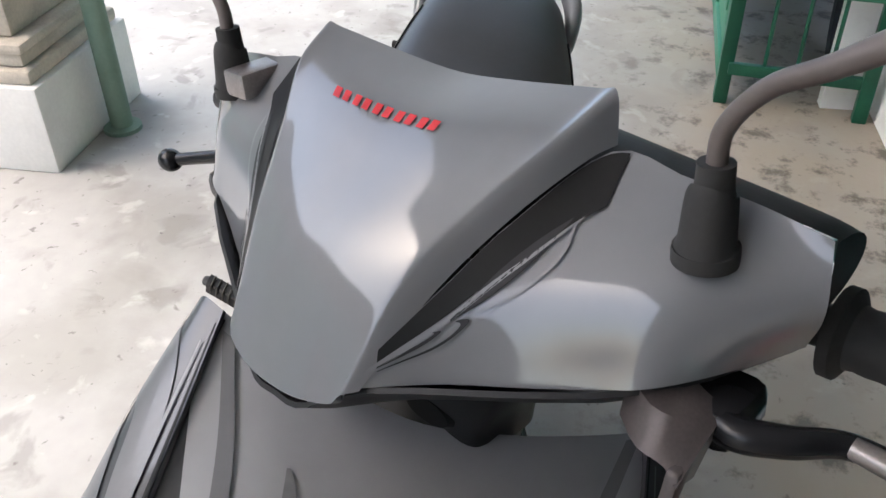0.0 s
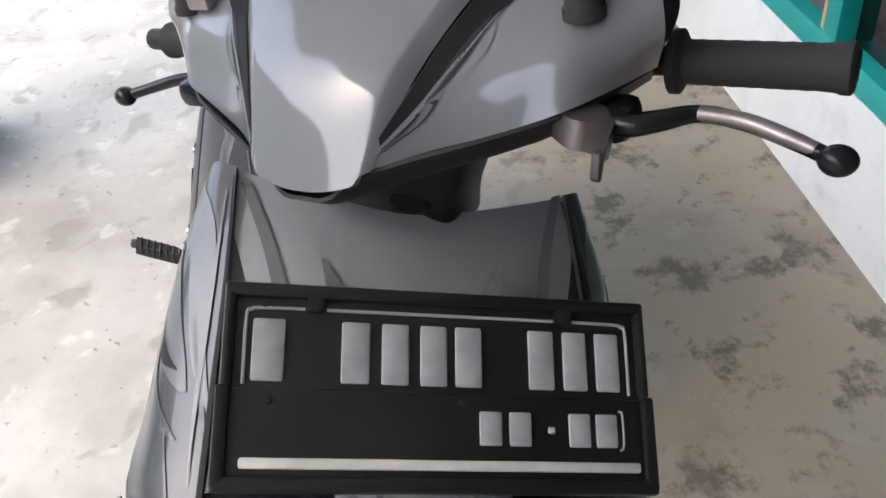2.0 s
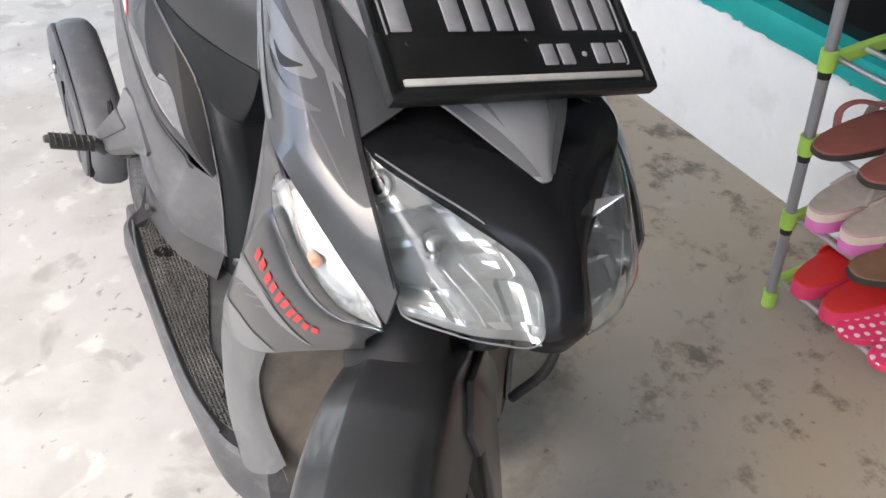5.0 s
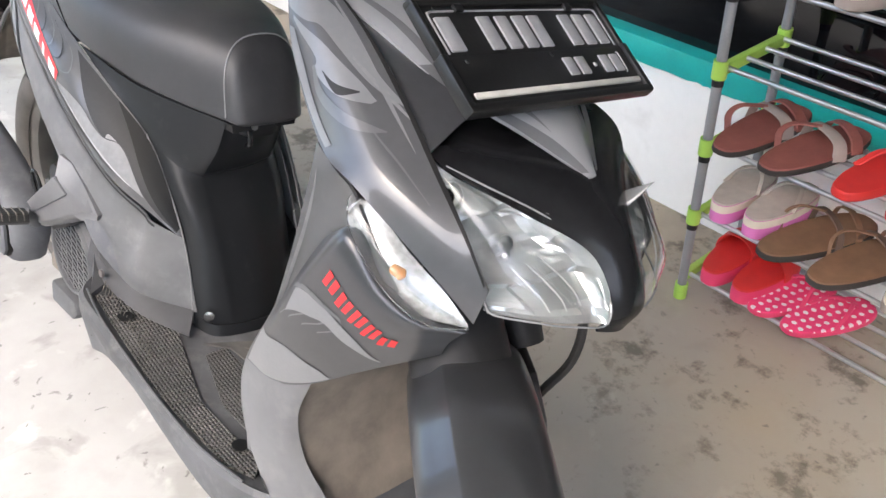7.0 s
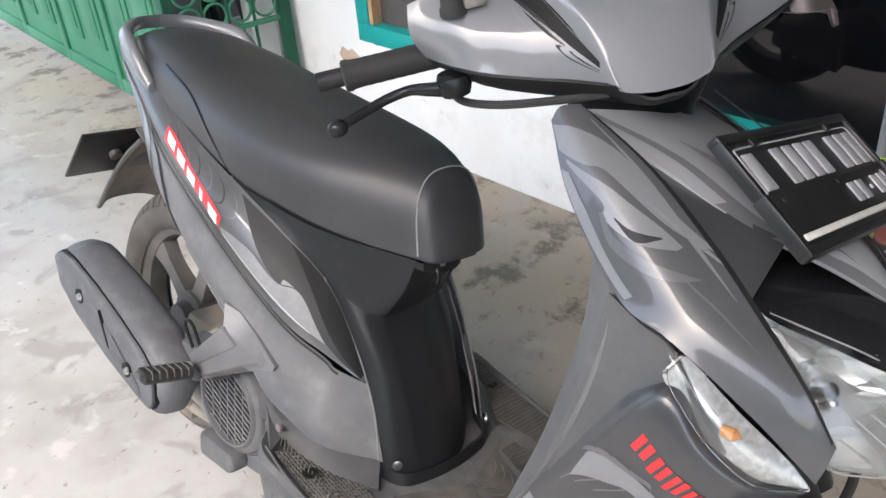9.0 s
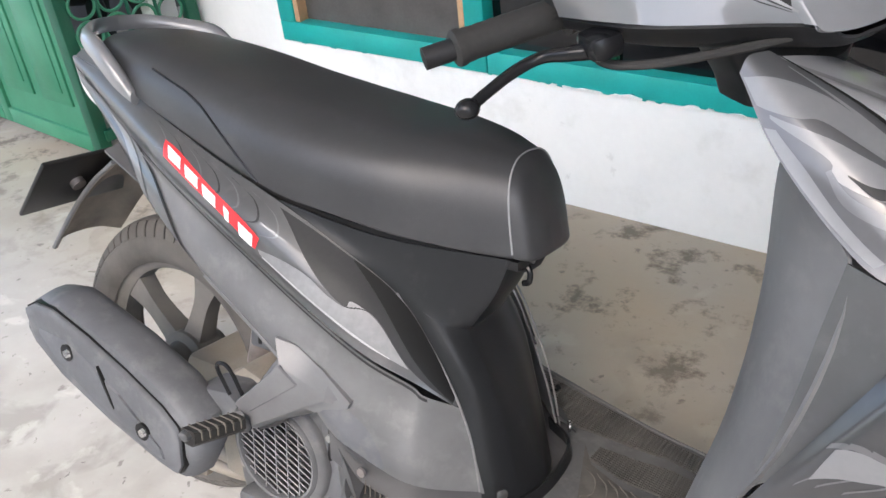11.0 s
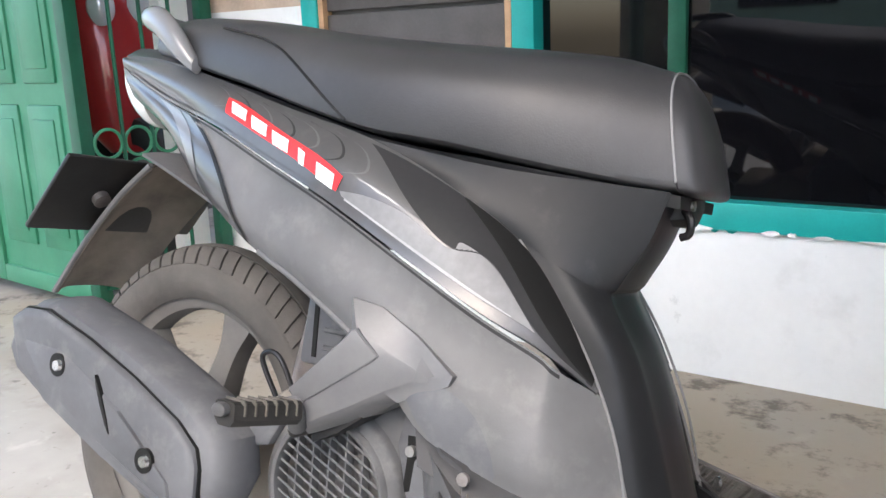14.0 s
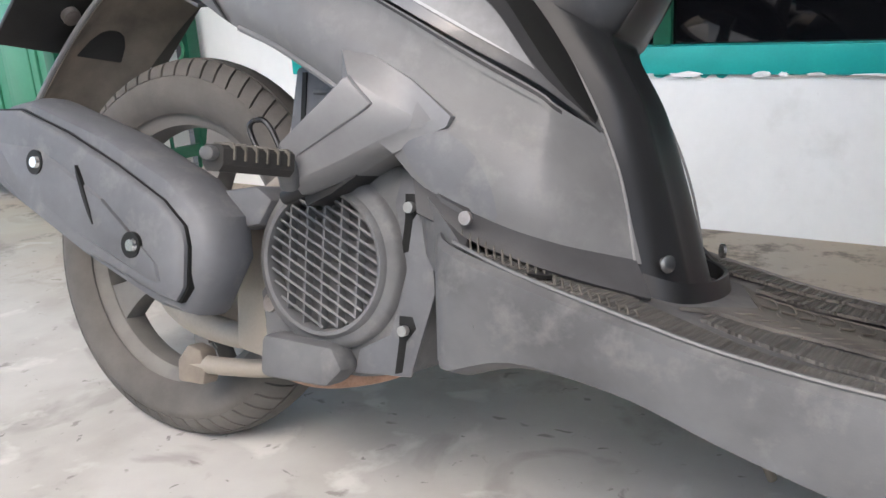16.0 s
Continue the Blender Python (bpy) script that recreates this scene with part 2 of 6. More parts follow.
def prism(outline, y0, y1, bevel=0.0):
    """An outline in x, z given thickness along y."""
    bm = bmesh.new()
    a = [bm.verts.new((x, y0, z)) for x, z in outline]
    b = [bm.verts.new((x, y1, z)) for x, z in outline]
    bm.faces.new(a)
    bm.faces.new(b[::-1])
    for i in range(len(a)):
        j = (i + 1) % len(a)
        bm.faces.new((a[j], a[i], b[i], b[j]))
    bmesh.ops.recalc_face_normals(bm, faces=bm.faces)
    if bevel:
        bmesh.ops.bevel(bm, geom=bm.edges[:], offset=bevel, segments=2, affect="EDGES", profile=0.5)
    return bm


def lathe(profile, n=40, axis="Y"):
    """Profile of (radius, along) turned round an axis; closed where the profile is closed."""
    rings = []
    for i in range(n + 1):
        a = 2 * math.pi * i / n
        c, s = math.cos(a), math.sin(a)
        rings.append([(r * c, h, r * s) if axis == "Y" else (r * c, r * s, h) if axis == "Z" else (h, r * c, r * s) for r, h in profile])
    return loft(rings, closed=True, caps=False)


def moved(bm, m):
    bmesh.ops.transform(bm, matrix=m, verts=bm.verts)
    return bm


def joined(*bms):
    out = bmesh.new()
    for b in bms:
        me = bpy.data.meshes.new("tmp")
        b.to_mesh(me)
        b.free()
        out.from_mesh(me)
        bpy.data.meshes.remove(me)
    return out


def mesh_of(name, bm, mat, smooth=True):
    me = bpy.data.meshes.new(name)
    bm.to_mesh(me)
    bm.free()
    me.materials.append(mat)
    if smooth:
        me.polygons.foreach_set("use_smooth", [True] * len(me.polygons))
        me.set_sharp_from_angle(angle=radians(38))
    return me


def part(name, bm, mat, parent, label="", smooth=True):
    ob = new(name, mesh_of(name, bm, mat, smooth))
    ob.parent = parent
    if label:
        tagged(ob, label)
    return ob


def thing(name, bm, mat, label, category, group="", kind="", smooth=True):
    return tagged(new(name, mesh_of(name, bm, mat, smooth)), label, category, group, kind)


def root(name, m, label, category, group=""):
    e = new(name)
    e.matrix_world = m
    e.empty_display_size = 0.05
    return tagged(e, label, category, group)

# ---- the porch: floor, wall, windows, roof ----
def concrete():
    m = material("worn_concrete", (0.36, 0.352, 0.336), 0.7, 0, 0.1, 1.6, bump=0.25, bump_scale=60)
    t = m.node_tree
    n, k = t.nodes, t.links
    b = n["Principled BSDF"]
    base = b.inputs["Base Color"].links[0].from_socket
    co = n.new("ShaderNodeTexCoord")

    def layer(src, scale, lo, hi, amount, color, detail=8, distortion=0.0):
        tx = n.new("ShaderNodeTexNoise")
        tx.inputs["Scale"].default_value, tx.inputs["Detail"].default_value = scale, detail
        tx.inputs["Distortion"].default_value = distortion
        k.new(co.outputs["Object"], tx.inputs["Vector"])
        mr = n.new("ShaderNodeMapRange")
        mr.inputs["From Min"].default_value, mr.inputs["From Max"].default_value = lo, hi
        mr.inputs["To Max"].default_value = amount
        k.new(tx.outputs["Fac"], mr.inputs["Value"])
        mx = n.new("ShaderNodeMix")
        mx.data_type = "RGBA"
        mx.inputs["B"].default_value = (*color, 1)
        k.new(mr.outputs[0], mx.inputs["Factor"])
        k.new(src, mx.inputs["A"])
        return mx.outputs["Result"]

    c = layer(base, 2.6, 0.5, 0.62, 0.5, (0.24, 0.225, 0.205))
    c = layer(c, 7.0, 0.58, 0.66, 0.55, (0.2, 0.19, 0.175), 10, 0.6)
    c = layer(c, 11.0, 0.6, 0.68, 0.5, (0.52, 0.51, 0.49), 8, 0.3)
    c = layer(c, 34.0, 0.69, 0.72, 0.65, (0.09, 0.085, 0.08), 4, 0.8)
    # earthy dirt drifted along the foot of the house
    sep = n.new("ShaderNodeSeparateXYZ")
    k.new(co.outputs["Object"], sep.inputs[0])
    near = n.new("ShaderNodeMapRange")
    near.inputs["From Min"].default_value, near.inputs["From Max"].default_value = -0.1, 0.45
    k.new(sep.outputs["Y"], near.inputs["Value"])
    wob = n.new("ShaderNodeTexNoise")
    wob.inputs["Scale"].default_value, wob.inputs["Detail"].default_value = 3.0, 8
    k.new(co.outputs["Object"], wob.inputs["Vector"])
    amt = n.new("ShaderNodeMath")
    amt.operation = "MULTIPLY"
    boost = n.new("ShaderNodeMath")
    boost.operation = "MULTIPLY"
    boost.inputs[1].default_value = 1.6
    boost.use_clamp = True
    k.new(wob.outputs["Fac"], boost.inputs[0])
    k.new(near.outputs[0], amt.inputs[0])
    k.new(boost.outputs[0], amt.inputs[1])
    mx = n.new("ShaderNodeMix")
    mx.data_type = "RGBA"
    mx.inputs["B"].default_value = (0.38, 0.32, 0.245, 1)
    k.new(amt.outputs[0], mx.inputs["Factor"])
    k.new(c, mx.inputs["A"])
    blot = n.new("ShaderNodeTexNoise")
    blot.inputs["Scale"].default_value, blot.inputs["Detail"].default_value = 8.0, 12
    blot.inputs["Roughness"].default_value = 0.7
    k.new(co.outputs["Object"], blot.inputs["Vector"])
    bl = n.new("ShaderNodeMapRange")
    bl.inputs["From Min"].default_value, bl.inputs["From Max"].default_value = 0.53, 0.62
    bl.inputs["To Max"].default_value = 0.85
    k.new(blot.outputs["Fac"], bl.inputs["Value"])
    bm_ = n.new("ShaderNodeMath")
    bm_.operation = "MULTIPLY"
    k.new(bl.outputs[0], bm_.inputs[0])
    k.new(near.outputs[0], bm_.inputs[1])
    mx2 = n.new("ShaderNodeMix")
    mx2.data_type = "RGBA"
    mx2.inputs["B"].default_value = (0.12, 0.105, 0.085, 1)
    k.new(bm_.outputs[0], mx2.inputs["Factor"])
    k.new(mx.outputs["Result"], mx2.inputs["A"])
    c = layer(mx2.outputs["Result"], 30.0, 0.66, 0.72, 0.6, (0.11, 0.10, 0.09), 8, 0.4)
    c = layer(c, 4.0, 0.58, 0.72, 0.4, (0.17, 0.155, 0.135), 12, 0.3)
    k.new(c, b.inputs["Base Color"])
    return m


CONCRETE = concrete()
PLASTER = material("white_wall_paint", (0.86, 0.86, 0.84), 0.8, 0, 0.04, 4, bump=0.5, bump_scale=25, dust=0.0)


def smudged(m, scale, lo, hi, amount, color):
    """Scuffs and grime with soft, broken outlines."""
    n, k = m.node_tree.nodes, m.node_tree.links
    b = n["Principled BSDF"]
    co = n.new("ShaderNodeTexCoord")
    tx = n.new("ShaderNodeTexNoise")
    tx.inputs["Scale"].default_value, tx.inputs["Detail"].default_value, tx.inputs["Roughness"].default_value = scale, 12, 0.65
    k.new(co.outputs["Object"], tx.inputs["Vector"])
    mr = n.new("ShaderNodeMapRange")
    mr.inputs["From Min"].default_value, mr.inputs["From Max"].default_value, mr.inputs["To Max"].default_value = lo, hi, amount
    k.new(tx.outputs["Fac"], mr.inputs["Value"])
    mx = n.new("ShaderNodeMix")
    mx.data_type = "RGBA"
    mx.inputs["B"].default_value = (*color, 1)
    k.new(mr.outputs[0], mx.inputs["Factor"])
    k.new(b.inputs["Base Color"].links[0].from_socket, mx.inputs["A"])
    k.new(mx.outputs["Result"], b.inputs["Base Color"])


smudged(PLASTER, 5.0, 0.56, 0.75, 0.45, (0.55, 0.54, 0.5))
for m_ in (PAINT_DUSTY, MUFFLER, BLACK_DUSTY):
    smudged(m_, 26.0, 0.52, 0.74, 0.4, (0.21, 0.205, 0.2))
smudged(PAINT_DARK, 20.0, 0.56, 0.76, 0.35, (0.15, 0.148, 0.145))
smudged(SHROUD, 16.0, 0.6, 0.8, 0.18, (0.1, 0.1, 0.1))
smudged(VINYL, 9.0, 0.56, 0.8, 0.12, (0.12, 0.12, 0.12))
smudged(PLASTER, 14.0, 0.64, 0.72, 0.4, (0.42, 0.41, 0.39))
RAW = material("bare_beige_plaster", (0.55, 0.42, 0.32), 0.9, 0, 0.2, 8, bump=0.4, bump_scale=60)
TEAL = material("turquoise_gloss_paint", (0.01, 0.36, 0.33), 0.4, 0, 0.1, 12, bump=0.15, bump_scale=40)
GREEN = material("green_gate_paint", (0.015, 0.19, 0.095), 0.42, 0, 0.15, 6, bump=0.1, bump_scale=60, dust=0.12)
GREEN_D = material("dark_green_paint", (0.008, 0.09, 0.05), 0.45, 0, 0.2, 8)
WOOD = material("pale_bare_wood", (0.5, 0.31, 0.17), 0.7, 0, 0.2, 20)
SLAT = material("gray_brown_board", (0.09, 0.08, 0.075), 0.6, 0, 0.2, 10)
GLASS = material("dark_tinted_glass", (0.004, 0.004, 0.005), 0.03, 0, 0.1, 3, spec=0.6)
# mid gray for the added wall, kept dark to dim what the cowl mirrors
SHADE_WALL = material("gray_light_blocker", (0.2, 0.19, 0.18), 0.9, 0, 0.15, 4, bump=0.3, bump_scale=40)
CEIL = material("ceiling_paint", (0.78, 0.78, 0.765), 0.9, 0, 0.06, 3)
STONE = material("weathered_cast_stone", (0.52, 0.47, 0.39), 0.85, 0, 0.25, 9, bump=0.5, bump_scale=50)
WALL_Y = 0.90

floor = thing("ground", moved(box(-25, 25, -25, 25, -0.1, 0), Matrix()), CONCRETE, "pale worn concrete floor with dark stains and scuffs", "floor", kind="structure", smooth=False)

# wall with two window openings, built of blocks round them
SILL, HEAD = 0.336, 2.62
wall = new("wall_north")
tagged(wall, "white painted house wall with peeling paint and turquoise windows", "wall", kind="structure")
for nm, x0, x1, z0, z1, mt in (("wall_base", -1.985, 6.0, 0, SILL, PLASTER), ("wall_end", -2.42, -1.985, 0, 0.86, PLASTER),
                               ("wall_end_top", -2.42, -1.985, 0.86, 3.1, RAW), ("wall_head", -1.985, 6.0, HEAD, 3.1, PLASTER)):
    part(nm, box(x0, x1, WALL_Y, WALL_Y + 0.15, z0, z1), mt, wall, smooth=False)


def window(name, x0, x1, frame, label, mat_pane, left=True, right=True):
    w = new(name)
    tagged(w, label, "window", kind="structure")
    y0, y1 = WALL_Y - 0.012, WALL_Y + 0.06
    part("window_frame", box(x0, x1, y0, y1, SILL, SILL + frame, 0.004), TEAL, w, "turquoise painted bottom rail with ragged paint edge")
    part("window_frame", box(x0, x1, y0, y1, HEAD - frame, HEAD, 0.004), TEAL, w)
    if left:
        part("window_frame", box(x0, x0 + frame, y0, y1, SILL + frame, HEAD - frame, 0.004), TEAL, w)
    if right:
        part("window_frame", box(x1 - frame, x1, y0, y1, SILL + frame, HEAD - frame, 0.004), TEAL, w)
    a, b = x0 + (frame if left else 0), x1 - (frame if right else 0)
    part("pane", box(a, b, WALL_Y + 0.03, WALL_Y + 0.036, SILL + frame, HEAD - frame), mat_pane, w, smooth=False)
    return w


w1 = window("window_1", -1.985, -1.255, 0.06, "turquoise framed window with dark boarded pane and bare wood edge", SLAT)
for z in (0.56, 0.84, 1.12, 1.4):
    part("board", box(-1.92, -1.335, WALL_Y + 0.012, WALL_Y + 0.032, z, z + 0.27, 0.004), SLAT, w1)
part("wood_edge", box(-1.335, -1.318, WALL_Y - 0.006, WALL_Y + 0.03, SILL + 0.06, HEAD - 0.06), WOOD, w1)
part("wood_edge", box(-1.925, -1.908, WALL_Y - 0.006, WALL_Y + 0.03, SILL + 0.06, HEAD - 0.06), WOOD, w1)
w2 = window("window_2", -1.253, 2.6, 0.06, "wide turquoise framed window with black reflecting glass", GLASS, left=False)
part("mullion", box(-0.945, -0.905, WALL_Y + 0.012, WALL_Y + 0.03, SILL + 0.06, HEAD - 0.06, 0.003), GREEN_D, w2)
part("wall_right", box(2.6, 6.0, WALL_Y, WALL_Y + 0.15, SILL, HEAD), PLASTER, wall, smooth=False)

# ragged lower edge of the turquoise paint: brushed tongues on the white wall
rng = random.Random(4)
tongues = []
x = -1.98
while x < 2.4:
    w, h = rng.uniform(0.012, 0.05), rng.uniform(0.002, 0.012)
    tongues.append(prism([(x + w * a, SILL + 0.004 - h * b) for a, b in ((0, -0.6), (0, 0.3), (0.25, 0.9), (0.6, 1), (1, 0.4), (1, -0.6))], WALL_Y - 0.003, WALL_Y + 0.001))
    x += w * rng.uniform(1.05, 1.6)
ton = joined(*tongues)
tagged(part("paint_edge", ton, TEAL, wall, smooth=False), "ragged turquoise paint edge", kind="stuff")

part("bare_patch", prism([(-2.12, 0.262), (-2.10, 0.290), (-2.07, 0.280), (-2.045, 0.292), (-2.01, 0.272), (-2.02, 0.25), (-2.05, 0.245), (-2.07, 0.232), (-2.105, 0.24)], WALL_Y - 0.001, WALL_Y + 0.01), RAW, wall, "bare plaster patch", smooth=False)
# white filler smeared up over the turquoise ledge
smears = []
x = -1.2
while x < 2.4:
    w, h = rng.uniform(0.015, 0.09), rng.uniform(0.002, 0.007)
    smears.append(prism([(x + w * (0.5 + 0.5 * math.cos(a) * rng.uniform(0.7, 1.1)), SILL + 0.0015 + h * math.sin(a) * rng.uniform(0.3, 1.2)) for a in np.linspace(0, 2 * math.pi, 10)[:-1]], WALL_Y - 0.0145, WALL_Y + 0.001))
    x += w * rng.uniform(0.9, 3.0)
fil = joined(*smears)
tagged(part("filler_edge", fil, PLASTER, wall, smooth=False), "white filler smears on the ledge", kind="stuff")

# house across the yard, which the windows mirror
house = root("neighbour_house", pose(0, -8.0, 0), "pale green house across the yard with dark windows", "house")
part("wall", box(-5.0, 1.5, -0.2, 0, 0, 3.0), material("pale_green_render", (0.36, 0.47, 0.32), 0.85, 0, 0.15, 2, bump=0.2), house, smooth=False)
part("wall", box(1.5, 9.0, -0.2, 0, 0, 3.2), material("sea_green_render", (0.2, 0.38, 0.31), 0.8, 0, 0.15, 2, bump=0.2), house, smooth=False)
part("roof", prism([(-5.4, 3.05), (9.4, 3.25), (9.0, 4.3), (-5.0, 4.1)], -2.5, 0.35), material("brown_roof_tile", (0.16, 0.09, 0.06), 0.9, 0, 0.2, 3), house)
for x in (-3.6, -1.2, 3.0, 6.0):
    part("window", box(x, x + 1.1, -0.02, 0.03, 1.0, 2.2, 0.01), GLASS, house)

# unseen wall, added to block sky light from the +x end
part("unseen_wall_east", box(3.2, 3.35, -1.82, WALL_Y, 0, 3.05), SHADE_WALL, wall, smooth=False)
roof = thing("ceiling", box(-6.0, 6.0, -2.1, 1.2, 3.05, 3.15), CEIL, "plain porch ceiling", "ceiling", kind="structure", smooth=False)
room = thing("room_back", box(-3.0, 6.5, 3.0, 3.1, 0, 3.1), SLAT, "dark room wall behind the windows", "wall", kind="structure", smooth=False)


# ---- green folding gate leaf ----
def gate():
    g = root("folding_gate", pose(-2.41, 0.465, 0, 0, 0, 177), "green painted metal gate leaf with pressed panels, standing open", "gate")
    for i in range(4):
        x0 = i * 0.56
        part("frame_post", box(x0, x0 + 0.05, -0.02, 0.02, 0.0 if i == 0 else 0.06, 2.1, 0.003), GREEN_D if i == 0 else GREEN, g)
        leaf = part("panel", box(x0 + 0.05, x0 + 0.56, -0.008, 0.008, 0.07, 2.1), GREEN, g)
        part("rail", box(x0 + 0.05, x0 + 0.56, -0.02, 0.02, 0.06, 0.115, 0.003), GREEN, g)
        for j in range(2):
            a = x0 + 0.10 + j * 0.235
            for z0, z1 in ((0.2, 0.62), (0.68, 1.12), (1.2, 1.95)):
                part("raised_panel", box(a, a + 0.18, -0.016, 0.016, z0, z1, 0.006), GREEN, leaf)
                part("raised_panel", box(a + 0.03, a + 0.15, -0.021, 0.021, z0 + 0.04, z1 - 0.04, 0.006), GREEN, leaf)
    return g


gate()


def grille():
    g = root("iron_grille", pose(-2.41, 0.47, 0, 0, 0, 82), "green iron grille gate with rings and scrolls", "gate")
    part("post", box(0.37, 0.41, -0.02, 0.02, 0, 2.1, 0.003), GREEN_D, g)
    part("rail", box(0.0, 0.41, -0.012, 0.012, 0.10, 0.135, 0.003), GREEN_D, g)
    part("rail", box(0.0, 0.41, -0.01, 0.01, 0.355, 0.372, 0.003), GREEN, g)
    part("rail", box(0.0, 0.41, -0.012, 0.012, 2.06, 2.1, 0.003), GREEN_D, g)
    for i in range(3):
        x = 0.1 + i * 0.09
        part("bar", tube([(x, 0, 0.12), (x, 0, 2.07)], 0.006, 8, 1), GREEN_D, g)
    for i in range(4):
        ring = [(0.055 + i * 0.09 + 0.04 * math.cos(a), 0, 0.42 + 0.04 * math.sin(a)) for a in np.linspace(0, 2 * math.pi, 13)]
        part("ring", tube(ring, 0.005, 6, 24), GREEN, g)
        part("ring", moved(tube(ring, 0.005, 6, 24), Matrix.Translation((0, 0, 0.09))), GREEN, g)
    return g


grille()

part("wall_back", box(-3.75, -3.65, 0.75, 3.1, 0, 3.1), SLAT, wall, smooth=False)
part("wall_pier", box(-2.47, -2.425, 0.76, 0.86, 0, 3.1), PLASTER, wall, smooth=False)

# ---- red motorcycle parked behind the grille ----
REDP = material("red_motorcycle_paint", (0.42, 0.012, 0.015), 0.3, 0.1, 0.1, 8, coat=0.8)
rb = root("red_motorcycle", pose(-2.78, 0.86, 0, 0, 0, -10), "red motorcycle with twin headlights parked behind the grille", "motorcycle")
part("front_fairing", loft([[(x + d * math.cos(q), w * math.sin(q), z) for q in np.linspace(0, 2 * math.pi, 25)[:-1]]
                            for x, d, w, z in ((0.02, 0.05, 0.08, 0.44), (0.0, 0.08, 0.13, 0.52), (-0.03, 0.11, 0.16, 0.66), (-0.05, 0.12, 0.17, 0.80), (-0.07, 0.11, 0.16, 0.92), (-0.10, 0.09, 0.12, 1.02))], nu=24), REDP, rb, "glossy red front fairing")
for s in (1, -1):
    part("headlight", moved(lathe([(0, 0.03), (0.02, 0.028), (0.042, 0.015), (0.05, 0.0), (0.045, -0.02), (0, -0.02)], 24, "X"), Matrix.Translation((0.045, 0.065 * s, 0.90)) @ Matrix.Diagonal((1, 0.9, 1.3, 1))), material("headlight_lens", (0.8, 0.8, 0.82), 0.15, 0.2, 0.05, 20, coat=0.8), rb)
part("front_wheel", moved(lathe([(0.19, -0.03), (0.24, -0.035), (0.27, -0.02), (0.275, 0), (0.27, 0.02), (0.24, 0.035), (0.19, 0.03)], 40), Matrix.Translation((0.08, 0, 0.275))), RUBBER, rb)
part("fork", joined(tube([(0.08, -0.06, 0.275), (-0.02, -0.06, 0.6)], 0.018, 10, 2), tube([(0.08, 0.06, 0.275), (-0.02, 0.06, 0.6)], 0.018, 10, 2)), BLACK, rb)
part("body", box(-0.9, -0.1, -0.12, 0.12, 0.35, 0.72, 0.08, 3), BLACK, rb)

# ---- pillar and pole at the porch's edge ----
pil = root("stone_pillar", pose(-1.95, -1.57, 0, 0, 0, 0), "weathered pale stone pillar foot with stepped mouldings", "pillar")
part("base", box(-0.25, 0.25, -0.25, 0.25, 0, 0.25, 0.008), material("white_base_paint", (0.75, 0.74, 0.7), 0.8, 0, 0.1, 6, bump=0.3, bump_scale=50), pil, "white painted square base")
for i, (w, z0, z1) in enumerate(((0.235, 0.25, 0.29), (0.215, 0.29, 0.33), (0.23, 0.33, 0.36), (0.19, 0.36, 0.56), (0.205, 0.56, 0.60), (0.17, 0.60, 3.05))):
    part("shaft" if i == 5 else "moulding", box(-w, w, -w, w, z0, z1, 0.012), STONE, pil)
pole = root("gate_pole", pose(-1.97, -1.27, 0), "pale green painted steel pole on the floor", "pole")
POLE_G = material("faded_green_paint", (0.16, 0.26, 0.19), 0.6, 0, 0.15, 8, dust=0.2)
part("tube", tube([(0, 0, 0), (0, 0, 3.05)], 0.032, 16, 2), POLE_G, pole)
part("foot_plate", lathe([(0, 0), (0.055, 0), (0.055, 0.012), (0.033, 0.016), (0, 0.016)], 20, "Z"), POLE_G, pole)

# ---- the scooter: x ahead, y to its left, z up, from the rear tyre's foot; it leans on its side stand ----
SC = root("motor_scooter", pose(-1.13, -0.257, 0, -13.5, 0, 2.65), "dark gray motor scooter with black seat, leaning on its side stand", "scooter")
MID = (0.5, 0, 0.45)


def steer(gx, rake, degrees):
    ax = Vector((-math.sin(radians(rake)), 0, math.cos(radians(rake))))
    c = Vector((gx, 0, 0))
    return Matrix.Translation(c) @ Matrix.Rotation(radians(degrees), 4, ax) @ Matrix.Translation(-c)


BAR = steer(1.30, 26.5, -42)
FORK = steer(1.285, 26.5, -42)


def port(p):
    """The front's left-hand side sits a little lower and further back than its right-hand side."""
    x, y, z = p
    if y <= 0:
        return p
    w = min(max((z - 0.66) / 0.2, 0.0), 1.0)
    return (x - 0.10 * y * w, y * (0.94 + 0.13 * w), z - 0.165 * y * w)


def pair(name, rows, mat, parent, thick=0.003, nu=24, nv=14, away=MID, label="", rear=False, front=False):
    """A panel on the right-hand side and its mirror image; returns both objects and the right-hand patch."""
    p = Patch(rows)
    r = part(name, sheet(p, nu, nv, thick, away), mat, parent, label)
    q = Patch([[port(c) if front else (c[0], c[1] * (0.90 if rear else 1.0), c[2]) for c in r] for r in flip(rows)])
    l = part(name, sheet(q, nu, nv, thick, (away[0], -away[1], away[2])), mat, parent, label)
    return r, l, p, q


